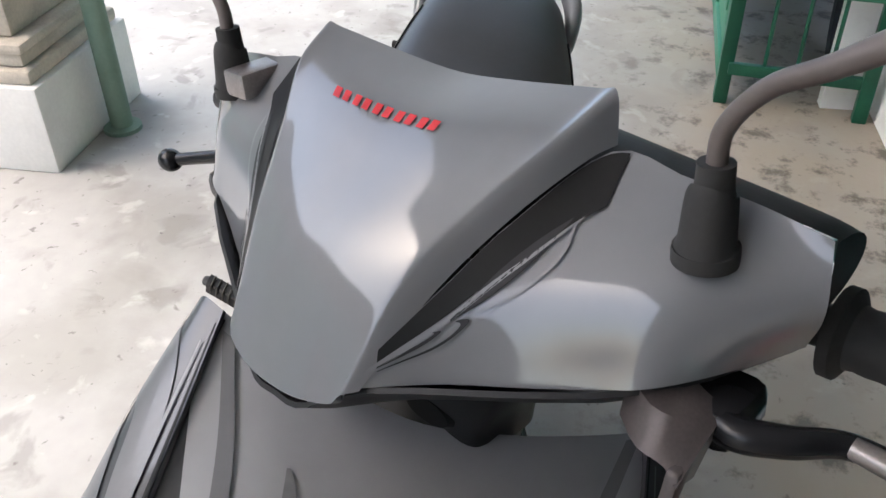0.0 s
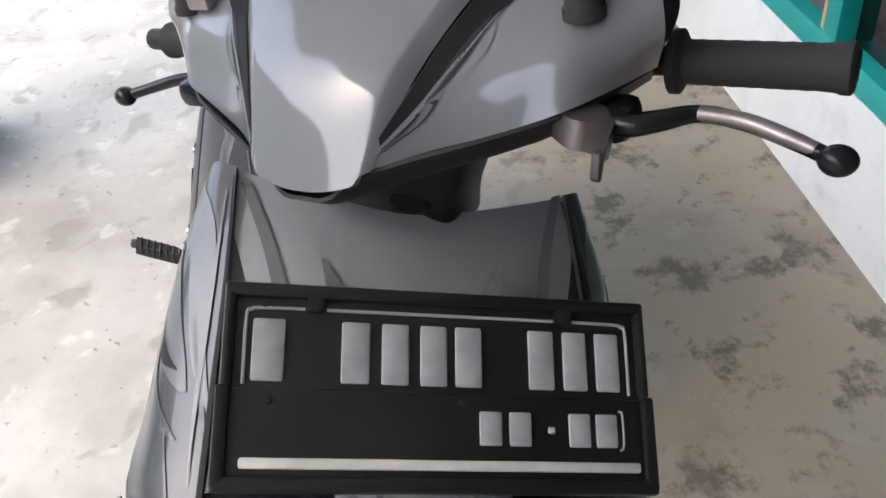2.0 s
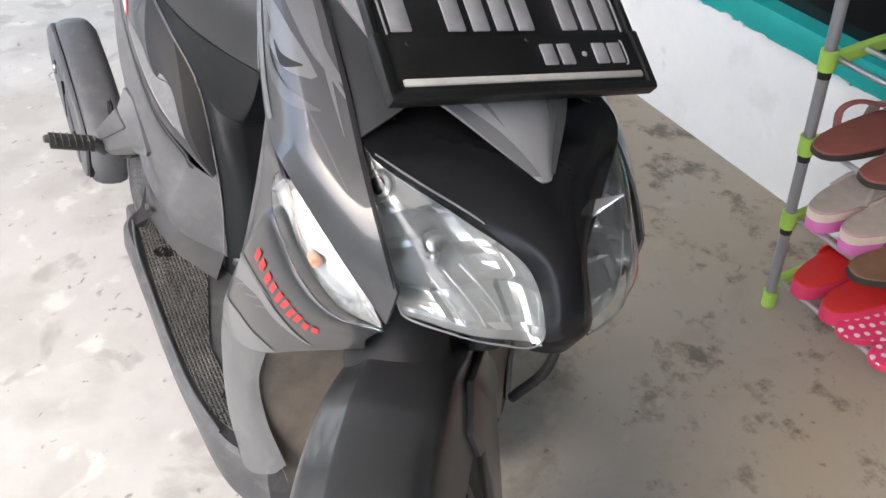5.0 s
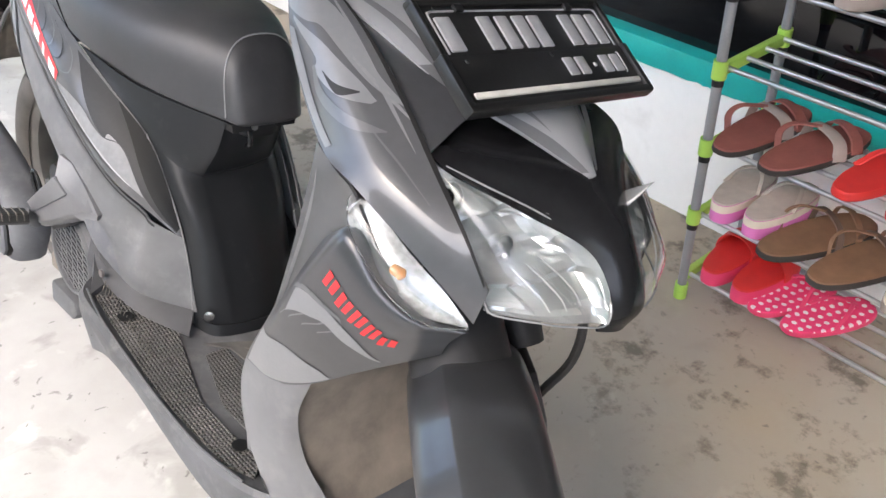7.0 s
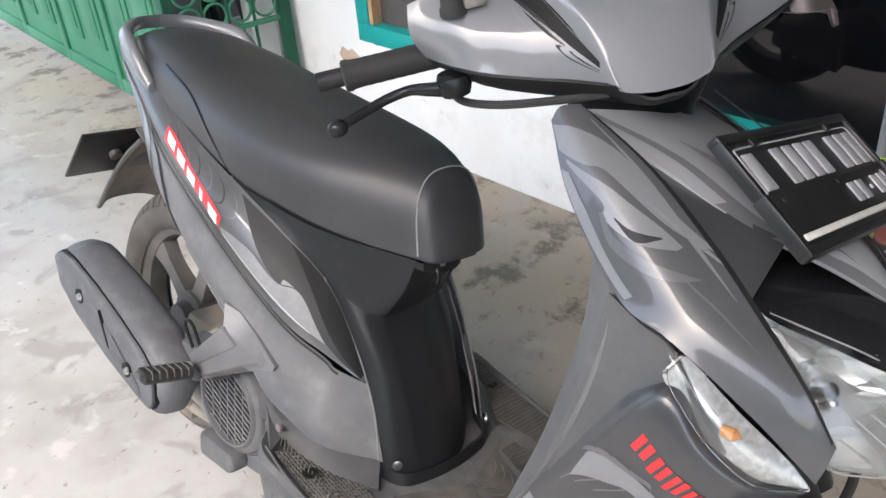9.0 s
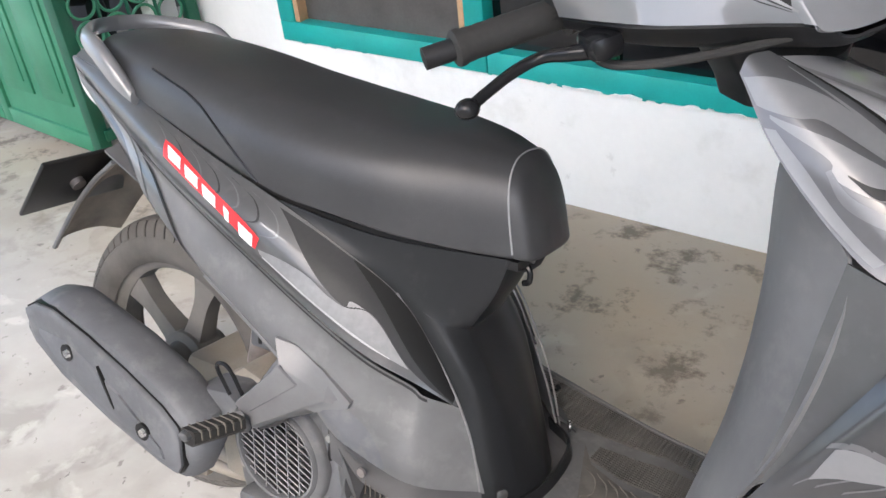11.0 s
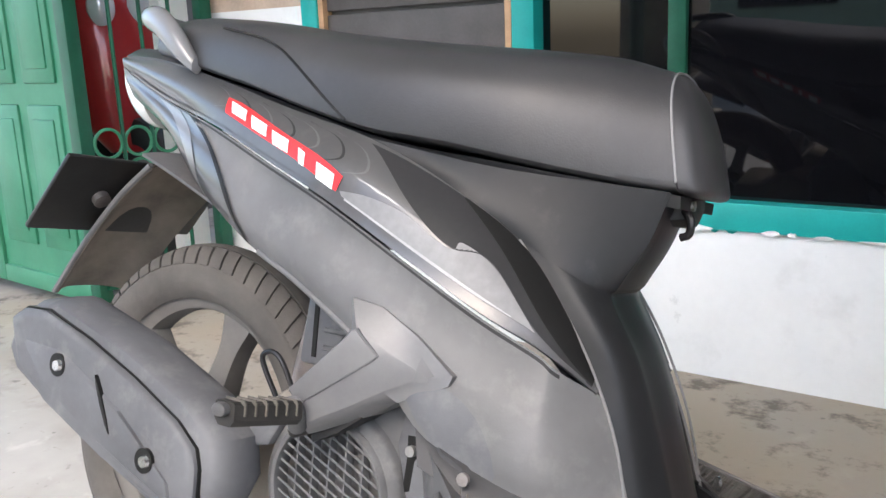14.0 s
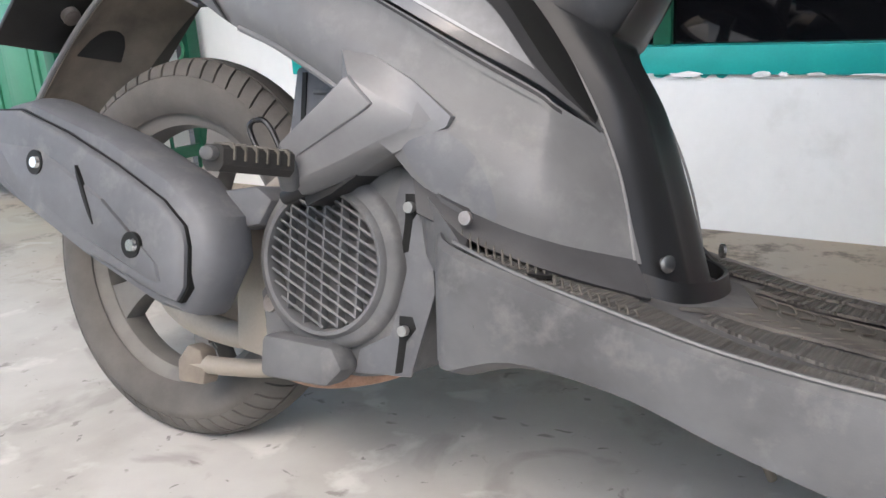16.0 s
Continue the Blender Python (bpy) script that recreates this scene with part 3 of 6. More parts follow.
# -- side covers --
UP = [[(-0.20, -0.050, 0.752), (-0.20, -0.054, 0.748), (-0.195, -0.055, 0.738)],
      [(-0.06, -0.082, 0.733), (-0.06, -0.098, 0.712), (-0.06, -0.092, 0.688)],
      [(0.06, -0.108, 0.706), (0.075, -0.135, 0.678), (0.09, -0.142, 0.648)],
      [(0.19, -0.128, 0.670), (0.195, -0.156, 0.640), (0.20, -0.161, 0.607)],
      [(0.318, -0.140, 0.637), (0.309, -0.168, 0.605), (0.30, -0.173, 0.568)],
      [(0.41, -0.134, 0.597), (0.408, -0.165, 0.56), (0.405, -0.175, 0.517)],
      [(0.489, -0.116, 0.546), (0.486, -0.148, 0.515), (0.48, -0.166, 0.478)],
      [(0.54, -0.110, 0.485), (0.538, -0.130, 0.468), (0.533, -0.143, 0.45)],
      [(0.577, -0.107, 0.42), (0.578, -0.109, 0.418), (0.579, -0.112, 0.415)]]
cover, cover_l, UPP, UPL = pair("upper_side_cover", UP, PAINT_DARK, SC, nu=40, rear=True)
LOW = [[(-0.195, -0.055, 0.736), (-0.19, -0.054, 0.72), (-0.185, -0.045, 0.70)],
       [(-0.06, -0.091, 0.686), (-0.055, -0.098, 0.668), (-0.045, -0.092, 0.645)],
       [(0.09, -0.142, 0.645), (0.078, -0.146, 0.61), (0.06, -0.128, 0.575)],
       [(0.20, -0.162, 0.604), (0.19, -0.168, 0.56), (0.17, -0.152, 0.516)],
       [(0.30, -0.175, 0.565), (0.285, -0.183, 0.522), (0.262, -0.170, 0.482)],
       [(0.405, -0.177, 0.514), (0.388, -0.188, 0.47), (0.365, -0.180, 0.428)],
       [(0.48, -0.168, 0.475), (0.463, -0.184, 0.42), (0.437, -0.184, 0.363)],
       [(0.533, -0.146, 0.446), (0.53, -0.168, 0.39), (0.500, -0.177, 0.336)],
       [(0.549, -0.140, 0.434), (0.557, -0.162, 0.375), (0.556, -0.164, 0.320)],
       [(0.581, -0.106, 0.412), (0.604, -0.107, 0.357), (0.622, -0.107, 0.303)]]
# raised lower rim and shallow hollow above it
LOW = [[a, tuple(0.5 * p + 0.5 * q + d for p, q, d in zip(a, b, (0, 0.0025 * w, 0))), b, tuple(0.45 * p + 0.55 * q + d for p, q, d in zip(b, c, (0, -0.006 * w, 0))), c]
       for (a, b, c), w in zip(LOW, (0, 0.5, 1, 1, 1, 1, 1, 0.8, 0.7, 0))]
low, low_l, LOWP, LOWL = pair("lower_side_cover", LOW, PAINT_DUSTY, SC, nu=44, rear=True)
# groove lip between the two covers
for sgn, pt, ob in ((1, UPP, cover), (-1, UPL, cover_l)):
    part("trim_strip", ribbon(pt, [(0.03, 0.9), (0.5, 0.93), (0.97, 0.86)], [(0.03, 1.0), (0.5, 1.0), (0.97, 1.0)], 40, 2, 0.002, MID), PAINT_DARK, ob)
    part("silver_flash", ribbon(pt, [(0.51, 0.80), (0.55, 0.66), (0.60, 0.58), (0.645, 0.62), (0.68, 0.60), (0.688, 0.48), (0.74, 0.48), (0.80, 0.63), (0.85, 0.79)],
                                [(0.515, 0.85), (0.56, 0.855), (0.61, 0.86), (0.65, 0.865), (0.68, 0.865), (0.70, 0.865), (0.74, 0.86), (0.80, 0.835), (0.85, 0.80)], 48, 4, 0.0010, MID), SILVER, ob, "silver flame decal")
    part("pale_line", ribbon(pt, [(0.52, 0.845), (0.62, 0.845), (0.72, 0.84), (0.80, 0.82)], [(0.52, 0.87), (0.62, 0.875), (0.72, 0.872), (0.80, 0.835)], 32, 1, 0.0014, MID), PLATE_TXT, ob)
    part("dark_flash", ribbon(pt, [(0.51, 0.06), (0.6, 0.03), (0.72, 0.02), (0.80, 0.03), (0.89, 0.05), (0.985, 0.08)],
                              [(0.53, 0.14), (0.61, 0.48), (0.675, 0.60), (0.735, 0.46), (0.86, 0.78), (0.985, 0.92)], 44, 4, 0.0011, MID), DECAL_D, ob, "charcoal decal")
    part("black_flash", ribbon(pt, [(0.66, 0.02), (0.76, 0.02), (0.88, 0.04), (0.985, 0.1)],
                               [(0.66, 0.04), (0.78, 0.38), (0.90, 0.66), (0.985, 0.80)], 40, 4, 0.0016, MID), DECAL_SHADE_B, ob, "black edge decal")
    part("badge_back", ribbon(pt, [(0.285, 0.30), (0.32, 0.30), (0.40, 0.44), (0.47, 0.54), (0.508, 0.62)], [(0.285, 0.62), (0.33, 0.66), (0.41, 0.72), (0.47, 0.80), (0.505, 0.84)], 24, 3, 0.0010, MID), RED, ob, "red outlined badge")
    for i in range(5):
        u0 = 0.294 + 0.0425 * i
        v0 = 0.345 + 0.068 * i
        w = 0.032 if i != 3 else 0.013
        u0 += 0.0 if i != 3 else 0.008
        part("badge_bar", ribbon(pt, [(u0, v0), (u0 + w, v0 + 0.035)], [(u0 + 0.006, v0 + 0.21), (u0 + w + 0.003, v0 + 0.225)], 4, 3, 0.0016, MID), WHITE_D, ob, "white badge bar")
    for i in range(7):
        u0 = 0.22 + 0.04 * i
        part("swirl", ribbon(pt, [(u0, 0.10), (u0 + 0.05, 0.2), (u0 + 0.07, 0.42), (u0 + 0.04, 0.6)], [(u0, 0.108), (u0 + 0.053, 0.195), (u0 + 0.074, 0.42), (u0 + 0.04, 0.605)], 16, 1, 0.0008, MID), DECAL_D if i % 2 else DECAL_M, ob)

for pt, ob in ((LOWP, low), (LOWL, low_l)):
    part("tail_side", ribbon(pt, [(0.012, 0.03), (0.012, 0.5), (0.012, 0.97)], [(0.175, 0.03), (0.26, 0.5), (0.33, 0.97)], 20, 8, 0.0018, MID), GRAPHITE, ob, "glossy gray tail side panel")
    part("tail_flash", ribbon(pt, [(0.10, 0.05), (0.17, 0.5), (0.24, 0.95)], [(0.155, 0.05), (0.205, 0.5), (0.245, 0.95)], 20, 2, 0.0026, MID), DECAL_L, ob)
    part("groove", ribbon(pt, [(0.175, 0.03), (0.26, 0.5), (0.33, 0.97)], [(0.19, 0.03), (0.272, 0.5), (0.342, 0.97)], 20, 2, 0.002, MID), DECAL_SHADE_B, ob)

for pt, ob, s in ((LOWP, low, 1), (LOWL, low_l, -1)):
    part("rim_groove", ribbon(pt, [(0.16, 0.02), (0.5, 0.015), (0.9, 0.02)], [(0.16, 0.055), (0.5, 0.04), (0.9, 0.05)], 40, 1, 0.0008, MID), DECAL_D, ob)
    part("rim_ridge", ribbon(pt, [(0.19, 0.085), (0.5, 0.06), (0.75, 0.065), (0.9, 0.09)], [(0.19, 0.125), (0.5, 0.09), (0.75, 0.09), (0.9, 0.092)], 40, 2, 0.0022, MID), PAINT_DUSTY, ob)
    part("lower_rim", tube([tuple(pt.at(u, 0.985)) for u in np.linspace(0.36, 0.60, 14)], 0.0035, 8, 36), PAINT_DUSTY, ob)
    part("recess_edge", ribbon(pt, [(0.628, 0.79), (0.650, 0.65), (0.677, 0.562), (0.728, 0.605), (0.78, 0.75), (0.812, 0.93)], [(0.632, 0.81), (0.654, 0.665), (0.678, 0.577), (0.724, 0.622), (0.774, 0.77), (0.803, 0.93)], 36, 1, 0.0012, MID), PAINT_DUSTY, ob)
    part("recess_panel", ribbon(pt, [(0.632, 0.81), (0.654, 0.665), (0.678, 0.577), (0.724, 0.622), (0.774, 0.77), (0.803, 0.93)], [(0.635, 0.86), (0.655, 0.92), (0.68, 0.96), (0.71, 0.985), (0.755, 0.99), (0.803, 0.985)], 32, 6, 0.0010, MID), MUFFLER, ob, "dusty recessed panel")
pair("board_skirt", [[(0.424, -0.174, 0.378), (0.438, -0.188, 0.356), (0.448, -0.198, 0.336)], [(0.462, -0.175, 0.354), (0.473, -0.189, 0.341), (0.482, -0.197, 0.324)], [(0.500, -0.173, 0.339), (0.511, -0.184, 0.325), (0.522, -0.190, 0.309)],
                     [(0.556, -0.159, 0.323), (0.568, -0.166, 0.308), (0.580, -0.171, 0.293)], [(0.618, -0.110, 0.306), (0.629, -0.120, 0.292), (0.640, -0.130, 0.277)]], SKIRT, SC, nu=24, nv=6, label="black skirt between body and footboard")

# -- tail lamp and tail --
tail = []
for x, w, z0, z1 in ((-0.155, 0.052, 0.655, 0.75), (-0.18, 0.054, 0.66, 0.758), (-0.205, 0.045, 0.69, 0.762), (-0.218, 0.03, 0.72, 0.76)):
    tail.append([(x, w * math.cos(a), (z0 + z1) / 2 + (z1 - z0) / 2 * math.sin(a)) for a in np.linspace(0, 2 * math.pi, 25)[:-1]])
lamp = part("tail_lamp", loft(tail, nu=10), material("pale_lamp_lens", (0.72, 0.72, 0.7), 0.12, 0, 0.05, 20, coat=0.6), SC, "white clear tail lamp lens")
part("tail_cowl", sheet(Patch(both([[(-0.19, -0.055, 0.752), (-0.19, -0.03, 0.768), (-0.19, 0, 0.77)], [(-0.10, -0.075, 0.742), (-0.10, -0.05, 0.757), (-0.10, 0, 0.76)],
                                    [(0.0, -0.098, 0.722), (0.0, -0.06, 0.74), (0.0, 0, 0.742)]])), 12, 12, 0.004, MID), PAINT_DARK, SC)
for s in (1, -1):
    part("grab_rail", loft([[(x + 0.0, s * (y + wy * c1), z + wz * s1) for c1, s1 in ((math.cos(a), math.sin(a)) for a in np.linspace(0, 2 * math.pi, 15)[:-1])]
                            for x, y, z, wy, wz in ((0.02, 0.112, 0.722, 0.008, 0.010), (-0.01, 0.116, 0.75, 0.011, 0.020), (-0.05, 0.112, 0.778, 0.013, 0.02),
                                                    (-0.10, 0.092, 0.792, 0.014, 0.014), (-0.14, 0.05, 0.800, 0.012, 0.012), (-0.15, 0.0, 0.802, 0.012, 0.012))], nu=30), PAINT, SC, "gray cast grab rail")

# -- seat --
seat_rows = ((-0.10, 0.075, 0.745, 0.797), (-0.03, 0.100, 0.730, 0.800), (0.04, 0.114, 0.712, 0.795), (0.12, 0.127, 0.692, 0.785), (0.22, 0.137, 0.664, 0.769),
             (0.318, 0.143, 0.640, 0.757), (0.40, 0.138, 0.630, 0.749), (0.48, 0.122, 0.617, 0.743), (0.55, 0.094, 0.607, 0.737, 0.08), (0.590, 0.076, 0.603, 0.729, 0.14), (0.6185, 0.0635, 0.6015, 0.7215, 0.18))


def seat_ring(x, w, z0, z1, lean=0.0):
    r = []
    for a in np.linspace(0, 2 * math.pi, 41)[:-1]:
        c, s_ = math.cos(a), math.sin(a)
        yy = w * math.copysign(abs(c) ** 0.62, c)
        zz = z0 + 0.012 + (z1 - z0 - 0.012) * abs(s_) ** 0.55 * (1 - 0.06 * abs(c)) if s_ >= 0 else z0 + 0.012 - 0.012 * abs(s_) ** 0.5
        r.append((x - lean * (zz - z0), yy, zz))
    return r


seat = part("seat", loft([seat_ring(*r) for r in seat_rows], nu=60), VINYL, SC, "black vinyl two-level seat")
part("seat_nose", loft([seat_ring(*r) for r in ((0.6195, 0.0632, 0.6012, 0.7212, 0.18), (0.632, 0.057, 0.600, 0.708, 0.2), (0.639, 0.048, 0.602, 0.69, 0.22), (0.642, 0.035, 0.606, 0.667, 0.22), (0.643, 0.014, 0.615, 0.64, 0.2))], nu=24), VINYL, seat, "smooth black seat front")
ring = sorted((p for p in seat_ring(0.619, 0.0642, 0.600, 0.7225, 0.18) if p[2] > 0.611), key=lambda p: p[1])
part("piping", tube(ring, 0.0012, 6, 40), material("gray_piping", (0.25, 0.25, 0.25), 0.5), seat)


def seat_side(x, z):
    """Half width of the seat at this length and height."""
    w, z0, z1 = (float(np.interp(x, [r[0] for r in seat_rows], [r[k] for r in seat_rows])) for k in (1, 2, 3))
    up = min(1.0, max(0.0, (z - z0 - 0.012) / (z1 - z0 - 0.012))) ** (1 / 0.55)
    return w * math.sqrt(1 - min(up, 0.98) ** 2) ** 0.62


for s in (1, -1):
    part("piping", tube([(x, -s * (seat_side(x, z) + 0.0004), z) for x, z in ((0.06, 0.768), (0.10, 0.759), (0.14, 0.749), (0.172, 0.736), (0.195, 0.722), (0.225, 0.700), (0.252, 0.679), (0.285, 0.655))], 0.0016, 6, 40), BLACK_GLOSS, seat, "dark seam between the seat levels")
part("seat_base", loft([[(x, w * 0.93 * a, z + b) for a, b in ((-1, 0), (1, 0), (0.95, -0.012), (-0.95, -0.012))] for x, w, z in ((-0.1, 0.07, 0.744), (0.12, 0.12, 0.692), (0.318, 0.135, 0.64), (0.48, 0.115, 0.617), (0.62, 0.06, 0.60))], nu=24), BLACK, seat)
catch = part("seat_catch", loft([[(x, y, z) for y, z in ((-w, 0.604), (w, 0.604), (w, z0 + 0.006), (0.6 * w, z0), (-0.6 * w, z0), (-w, z0 + 0.006))] for x, w, z0 in ((0.585, 0.036, 0.584), (0.604, 0.034, 0.572), (0.616, 0.026, 0.574), (0.622, 0.018, 0.586))]), BLACK, SC, "black seat catch")
part("catch_hook", tube([(0.612, -0.024, 0.590), (0.622, -0.026, 0.580), (0.622, -0.026, 0.566), (0.614, -0.025, 0.562)], 0.004, 8, 12), BLACK_GLOSS, catch)
part("key_screw", moved(lathe([(0, 0), (0.005, 0), (0.005, 0.004), (0, 0.004)], 12, "X"), Matrix.Translation((0.619, -0.018, 0.593))), BOLT, catch)

# -- body under the seat --
BODY = both([[(0.318, -0.138, 0.637), (0.46, -0.116, 0.614), (0.600, -0.066, 0.604), (0.608, -0.054, 0.602), (0.612, 0, 0.602)],
             [(0.41, -0.133, 0.596), (0.50, -0.110, 0.566), (0.588, -0.068, 0.556), (0.594, -0.056, 0.554), (0.596, 0, 0.554)],
             [(0.470, -0.120, 0.558), (0.533, -0.103, 0.524), (0.569, -0.074, 0.512), (0.572, -0.058, 0.510), (0.571, 0, 0.510)],
             [(0.489, -0.115, 0.545), (0.545, -0.101, 0.510), (0.566, -0.074, 0.498), (0.567, -0.056, 0.496), (0.566, 0, 0.496)],
             [(0.545, -0.109, 0.474), (0.580, -0.098, 0.457), (0.596, -0.072, 0.447), (0.597, -0.052, 0.444), (0.598, 0, 0.442)],
             [(0.577, -0.106, 0.418), (0.602, -0.094, 0.40), (0.617, -0.070, 0.39), (0.619, -0.050, 0.387), (0.621, 0, 0.385)],
             [(0.602, -0.106, 0.36), (0.622, -0.093, 0.34), (0.637, -0.066, 0.327), (0.640, -0.048, 0.322), (0.643, 0, 0.32)],
             [(0.622, -0.110, 0.272), (0.643, -0.093, 0.262), (0.655, -0.066, 0.258), (0.660, -0.05, 0.256), (0.664, 0, 0.256)]])
BODY = [[(x - (0.25 * y if y > 0 else 0.0), y * (0.86 if y > 0 else 1.0), z) for x, y, z in r] for r in BODY]
shroud = part("center_shroud", sheet(Patch(BODY), 56, 32, 0.004, (0.4, 0, 0.5)), SHROUD, SC, "charcoal plastic body panel under the seat")
for s in (1, -1):
    part("seam_strip", tube([(0.489, -0.117 * s, 0.547), (0.545, -0.111 * s, 0.476), (0.579, -0.108 * s, 0.418), (0.603, -0.108 * s, 0.36), (0.621, -0.112 * s, 0.285)], 0.0015, 6, 30), material("pale_seam", (0.16, 0.16, 0.16), 0.5), shroud)
    part("screw", moved(lathe([(0, 0), (0.008, 0), (0.008, 0.003), (0.004, 0.004), (0, 0.004)], 14, "X"), Matrix.Translation((0.640, -0.096 * s, 0.304)) @ Matrix.Rotation(-0.6 * s, 4, "Z")), CHROME, shroud)
part("shroud_foot", sheet(Patch(both([[(0.604, -0.110, 0.300), (0.640, -0.096, 0.290), (0.656, -0.066, 0.286), (0.662, 0, 0.284)], [(0.610, -0.114, 0.266), (0.648, -0.098, 0.260), (0.663, -0.067, 0.257), (0.670, 0, 0.255)]])), 3, 24, 0.004, (0.4, 0, 0.3)), SHROUD, shroud, "black base lip of the body panel")
part("inner_frame", box(0.16, 0.5, -0.06, 0.06, 0.52, 0.66, 0.02), BLACK, SC)
part("battery_box", box(0.40, 0.585, -0.095, 0.06, 0.24, 0.40, 0.02), BLACK, SC)

# -- footboard --
board = []
for x, w, z, d in ((0.47, 0.20, 0.318, 0.11), (0.50, 0.236, 0.309, 0.10), (0.56, 0.238, 0.291, 0.066), (0.65, 0.236, 0.269, 0.055), (0.73, 0.235, 0.252, 0.062), (0.83, 0.232, 0.240, 0.075), (0.93, 0.218, 0.238, 0.09), (1.01, 0.18, 0.25, 0.10)):
    board.append([(x, s * w * a, z + dz) for s, a, dz in ((-1, 0.2, 0.002), (-1, 0.9, 0.0), (-1, 0.97, 0.006), (-1, 1.0, 0.0), (-1, 1.0, -0.02), (-1, 0.93, -d), (-1, 0.8, -d - 0.01),
                                                       (1, 0.8, -d - 0.01), (1, 0.93, -d), (1, 1.0, -0.02), (1, 1.0, 0.0), (1, 0.97, 0.006), (1, 0.9, 0.0), (1, 0.2, 0.002))])
fb = part("footboard", loft(board, nu=36), BLACK_DUSTY, SC, "dusty gray plastic footboard with ribbed tread")

# -- lower leg shield and front panels --
HP = [[(1.035, -0.200, 0.662), (0.972, -0.212, 0.55), (0.93, -0.212, 0.475), (0.902, -0.205, 0.425)],
      [(1.075, -0.213, 0.682), (1.01, -0.222, 0.575), (0.97, -0.216, 0.49), (0.955, -0.205, 0.425)],
      [(1.115, -0.204, 0.638), (1.065, -0.215, 0.57), (1.035, -0.21, 0.51), (1.015, -0.198, 0.455)],
      [(1.155, -0.182, 0.612), (1.12, -0.195, 0.578), (1.10, -0.19, 0.545), (1.085, -0.182, 0.51)],
      [(1.186, -0.150, 0.607), (1.175, -0.156, 0.592), (1.168, -0.155, 0.58), (1.160, -0.150, 0.565)]]
HP = [[(a[0], a[1] + 0.012 * w, a[2]), tuple(0.84 * p + 0.16 * q + d for p, q, d in zip(a, b, (0, -0.005 * w, 0))), b, c, d_] for (a, b, c, d_), w in zip(HP, (1, 1, 1, 0.8, 0.3))]
hp, hp_l, HPP, HPL = pair("lower_front_panel", HP, HP_PAINT, SC, front=True, away=(1.0, 0, 0.5), nu=26, nv=18)
SHIN = [[(0.902, -0.205, 0.427), (0.955, -0.206, 0.428), (0.99, -0.20, 0.443), (1.012, -0.19, 0.455)],
        [(0.893, -0.203, 0.37), (0.935, -0.206, 0.36), (0.975, -0.20, 0.38), (0.992, -0.19, 0.39)],
        [(0.915, -0.205, 0.31), (0.945, -0.205, 0.295), (0.985, -0.195, 0.31), (1.0, -0.18, 0.325)],
        [(0.955, -0.205, 0.262), (0.985, -0.198, 0.235), (1.02, -0.18, 0.255), (1.03, -0.165, 0.275)]]
pair("shin_panel", SHIN, PAINT_DUSTY, SC, away=(1.0, 0, 0.4))
part("inner_guard", sheet(Patch(both([[(1.0, -0.185, 0.46), (1.04, -0.10, 0.50), (1.05, 0, 0.51)], [(0.985, -0.185, 0.38), (1.0, -0.10, 0.40), (1.0, 0, 0.41)],
                                      [(1.0, -0.175, 0.30), (1.0, -0.09, 0.31), (1.0, 0, 0.31)], [(1.03, -0.16, 0.24), (1.03, -0.08, 0.23), (1.03, 0, 0.23)]])), 16, 16, 0.004, (0.8, 0, 0.4)), DIRT, SC, "mud-stained inner splash guard")
INNER = both([[(0.890, -0.135, 0.862), (0.895, -0.09, 0.848), (0.90, 0, 0.838)], [(0.935, -0.178, 0.79), (0.905, -0.10, 0.77), (0.885, 0, 0.76)],
              [(0.990, -0.192, 0.72), (0.92, -0.12, 0.66), (0.89, 0, 0.64)], [(0.965, -0.205, 0.56), (0.90, -0.13, 0.52), (0.885, 0, 0.5)],
              [(0.90, -0.204, 0.425), (0.87, -0.14, 0.40), (0.86, 0, 0.39)], [(0.892, -0.202, 0.35), (0.855, -0.15, 0.32), (0.85, 0, 0.31)], [(0.92, -0.203, 0.29), (0.87, -0.16, 0.25), (0.86, 0, 0.245)]])
INNER = [[port(c) for c in r] for r in INNER]
part("inner_leg_shield", sheet(Patch(INNER), 30, 20, 0.004, (1.2, 0, 0.6)), PAINT_DUSTY, SC, "dusty gray inner leg shield")

pair("side_filler", [[(0.985, -0.191, 0.735), (0.975, -0.193, 0.67), (0.965, -0.198, 0.60), (0.945, -0.203, 0.51)],
                    [(1.03, -0.200, 0.722), (1.025, -0.198, 0.69), (1.01, -0.202, 0.62), (0.985, -0.206, 0.55)],
                    [(1.062, -0.204, 0.714), (1.07, -0.200, 0.69), (1.05, -0.203, 0.66), (1.03, -0.202, 0.62)],
                    [(1.115, -0.194, 0.655), (1.115, -0.195, 0.645), (1.11, -0.196, 0.635), (1.10, -0.197, 0.625)],
                    [(1.175, -0.152, 0.62), (1.175, -0.152, 0.617), (1.17, -0.155, 0.613), (1.165, -0.158, 0.61)]], PAINT_DARK, SC, front=True, away=(1.0, 0, 0.6), nu=20, nv=12)
COWL = [[(0.869, -0.156, 0.868), (0.873, -0.150, 0.882), (0.885, -0.134, 0.886)],
        [(0.917, -0.178, 0.806), (0.948, -0.170, 0.830), (0.975, -0.136, 0.846)],
        [(0.998, -0.196, 0.736), (1.034, -0.184, 0.766), (1.055, -0.142, 0.795)],
        [(1.062, -0.202, 0.719), (1.09, -0.183, 0.735), (1.11, -0.147, 0.752)],
        [(1.136, -0.180, 0.672), (1.151, -0.167, 0.692), (1.165, -0.150, 0.704)],
        [(1.193, -0.150, 0.620), (1.197, -0.149, 0.638), (1.20, -0.147, 0.660)]]
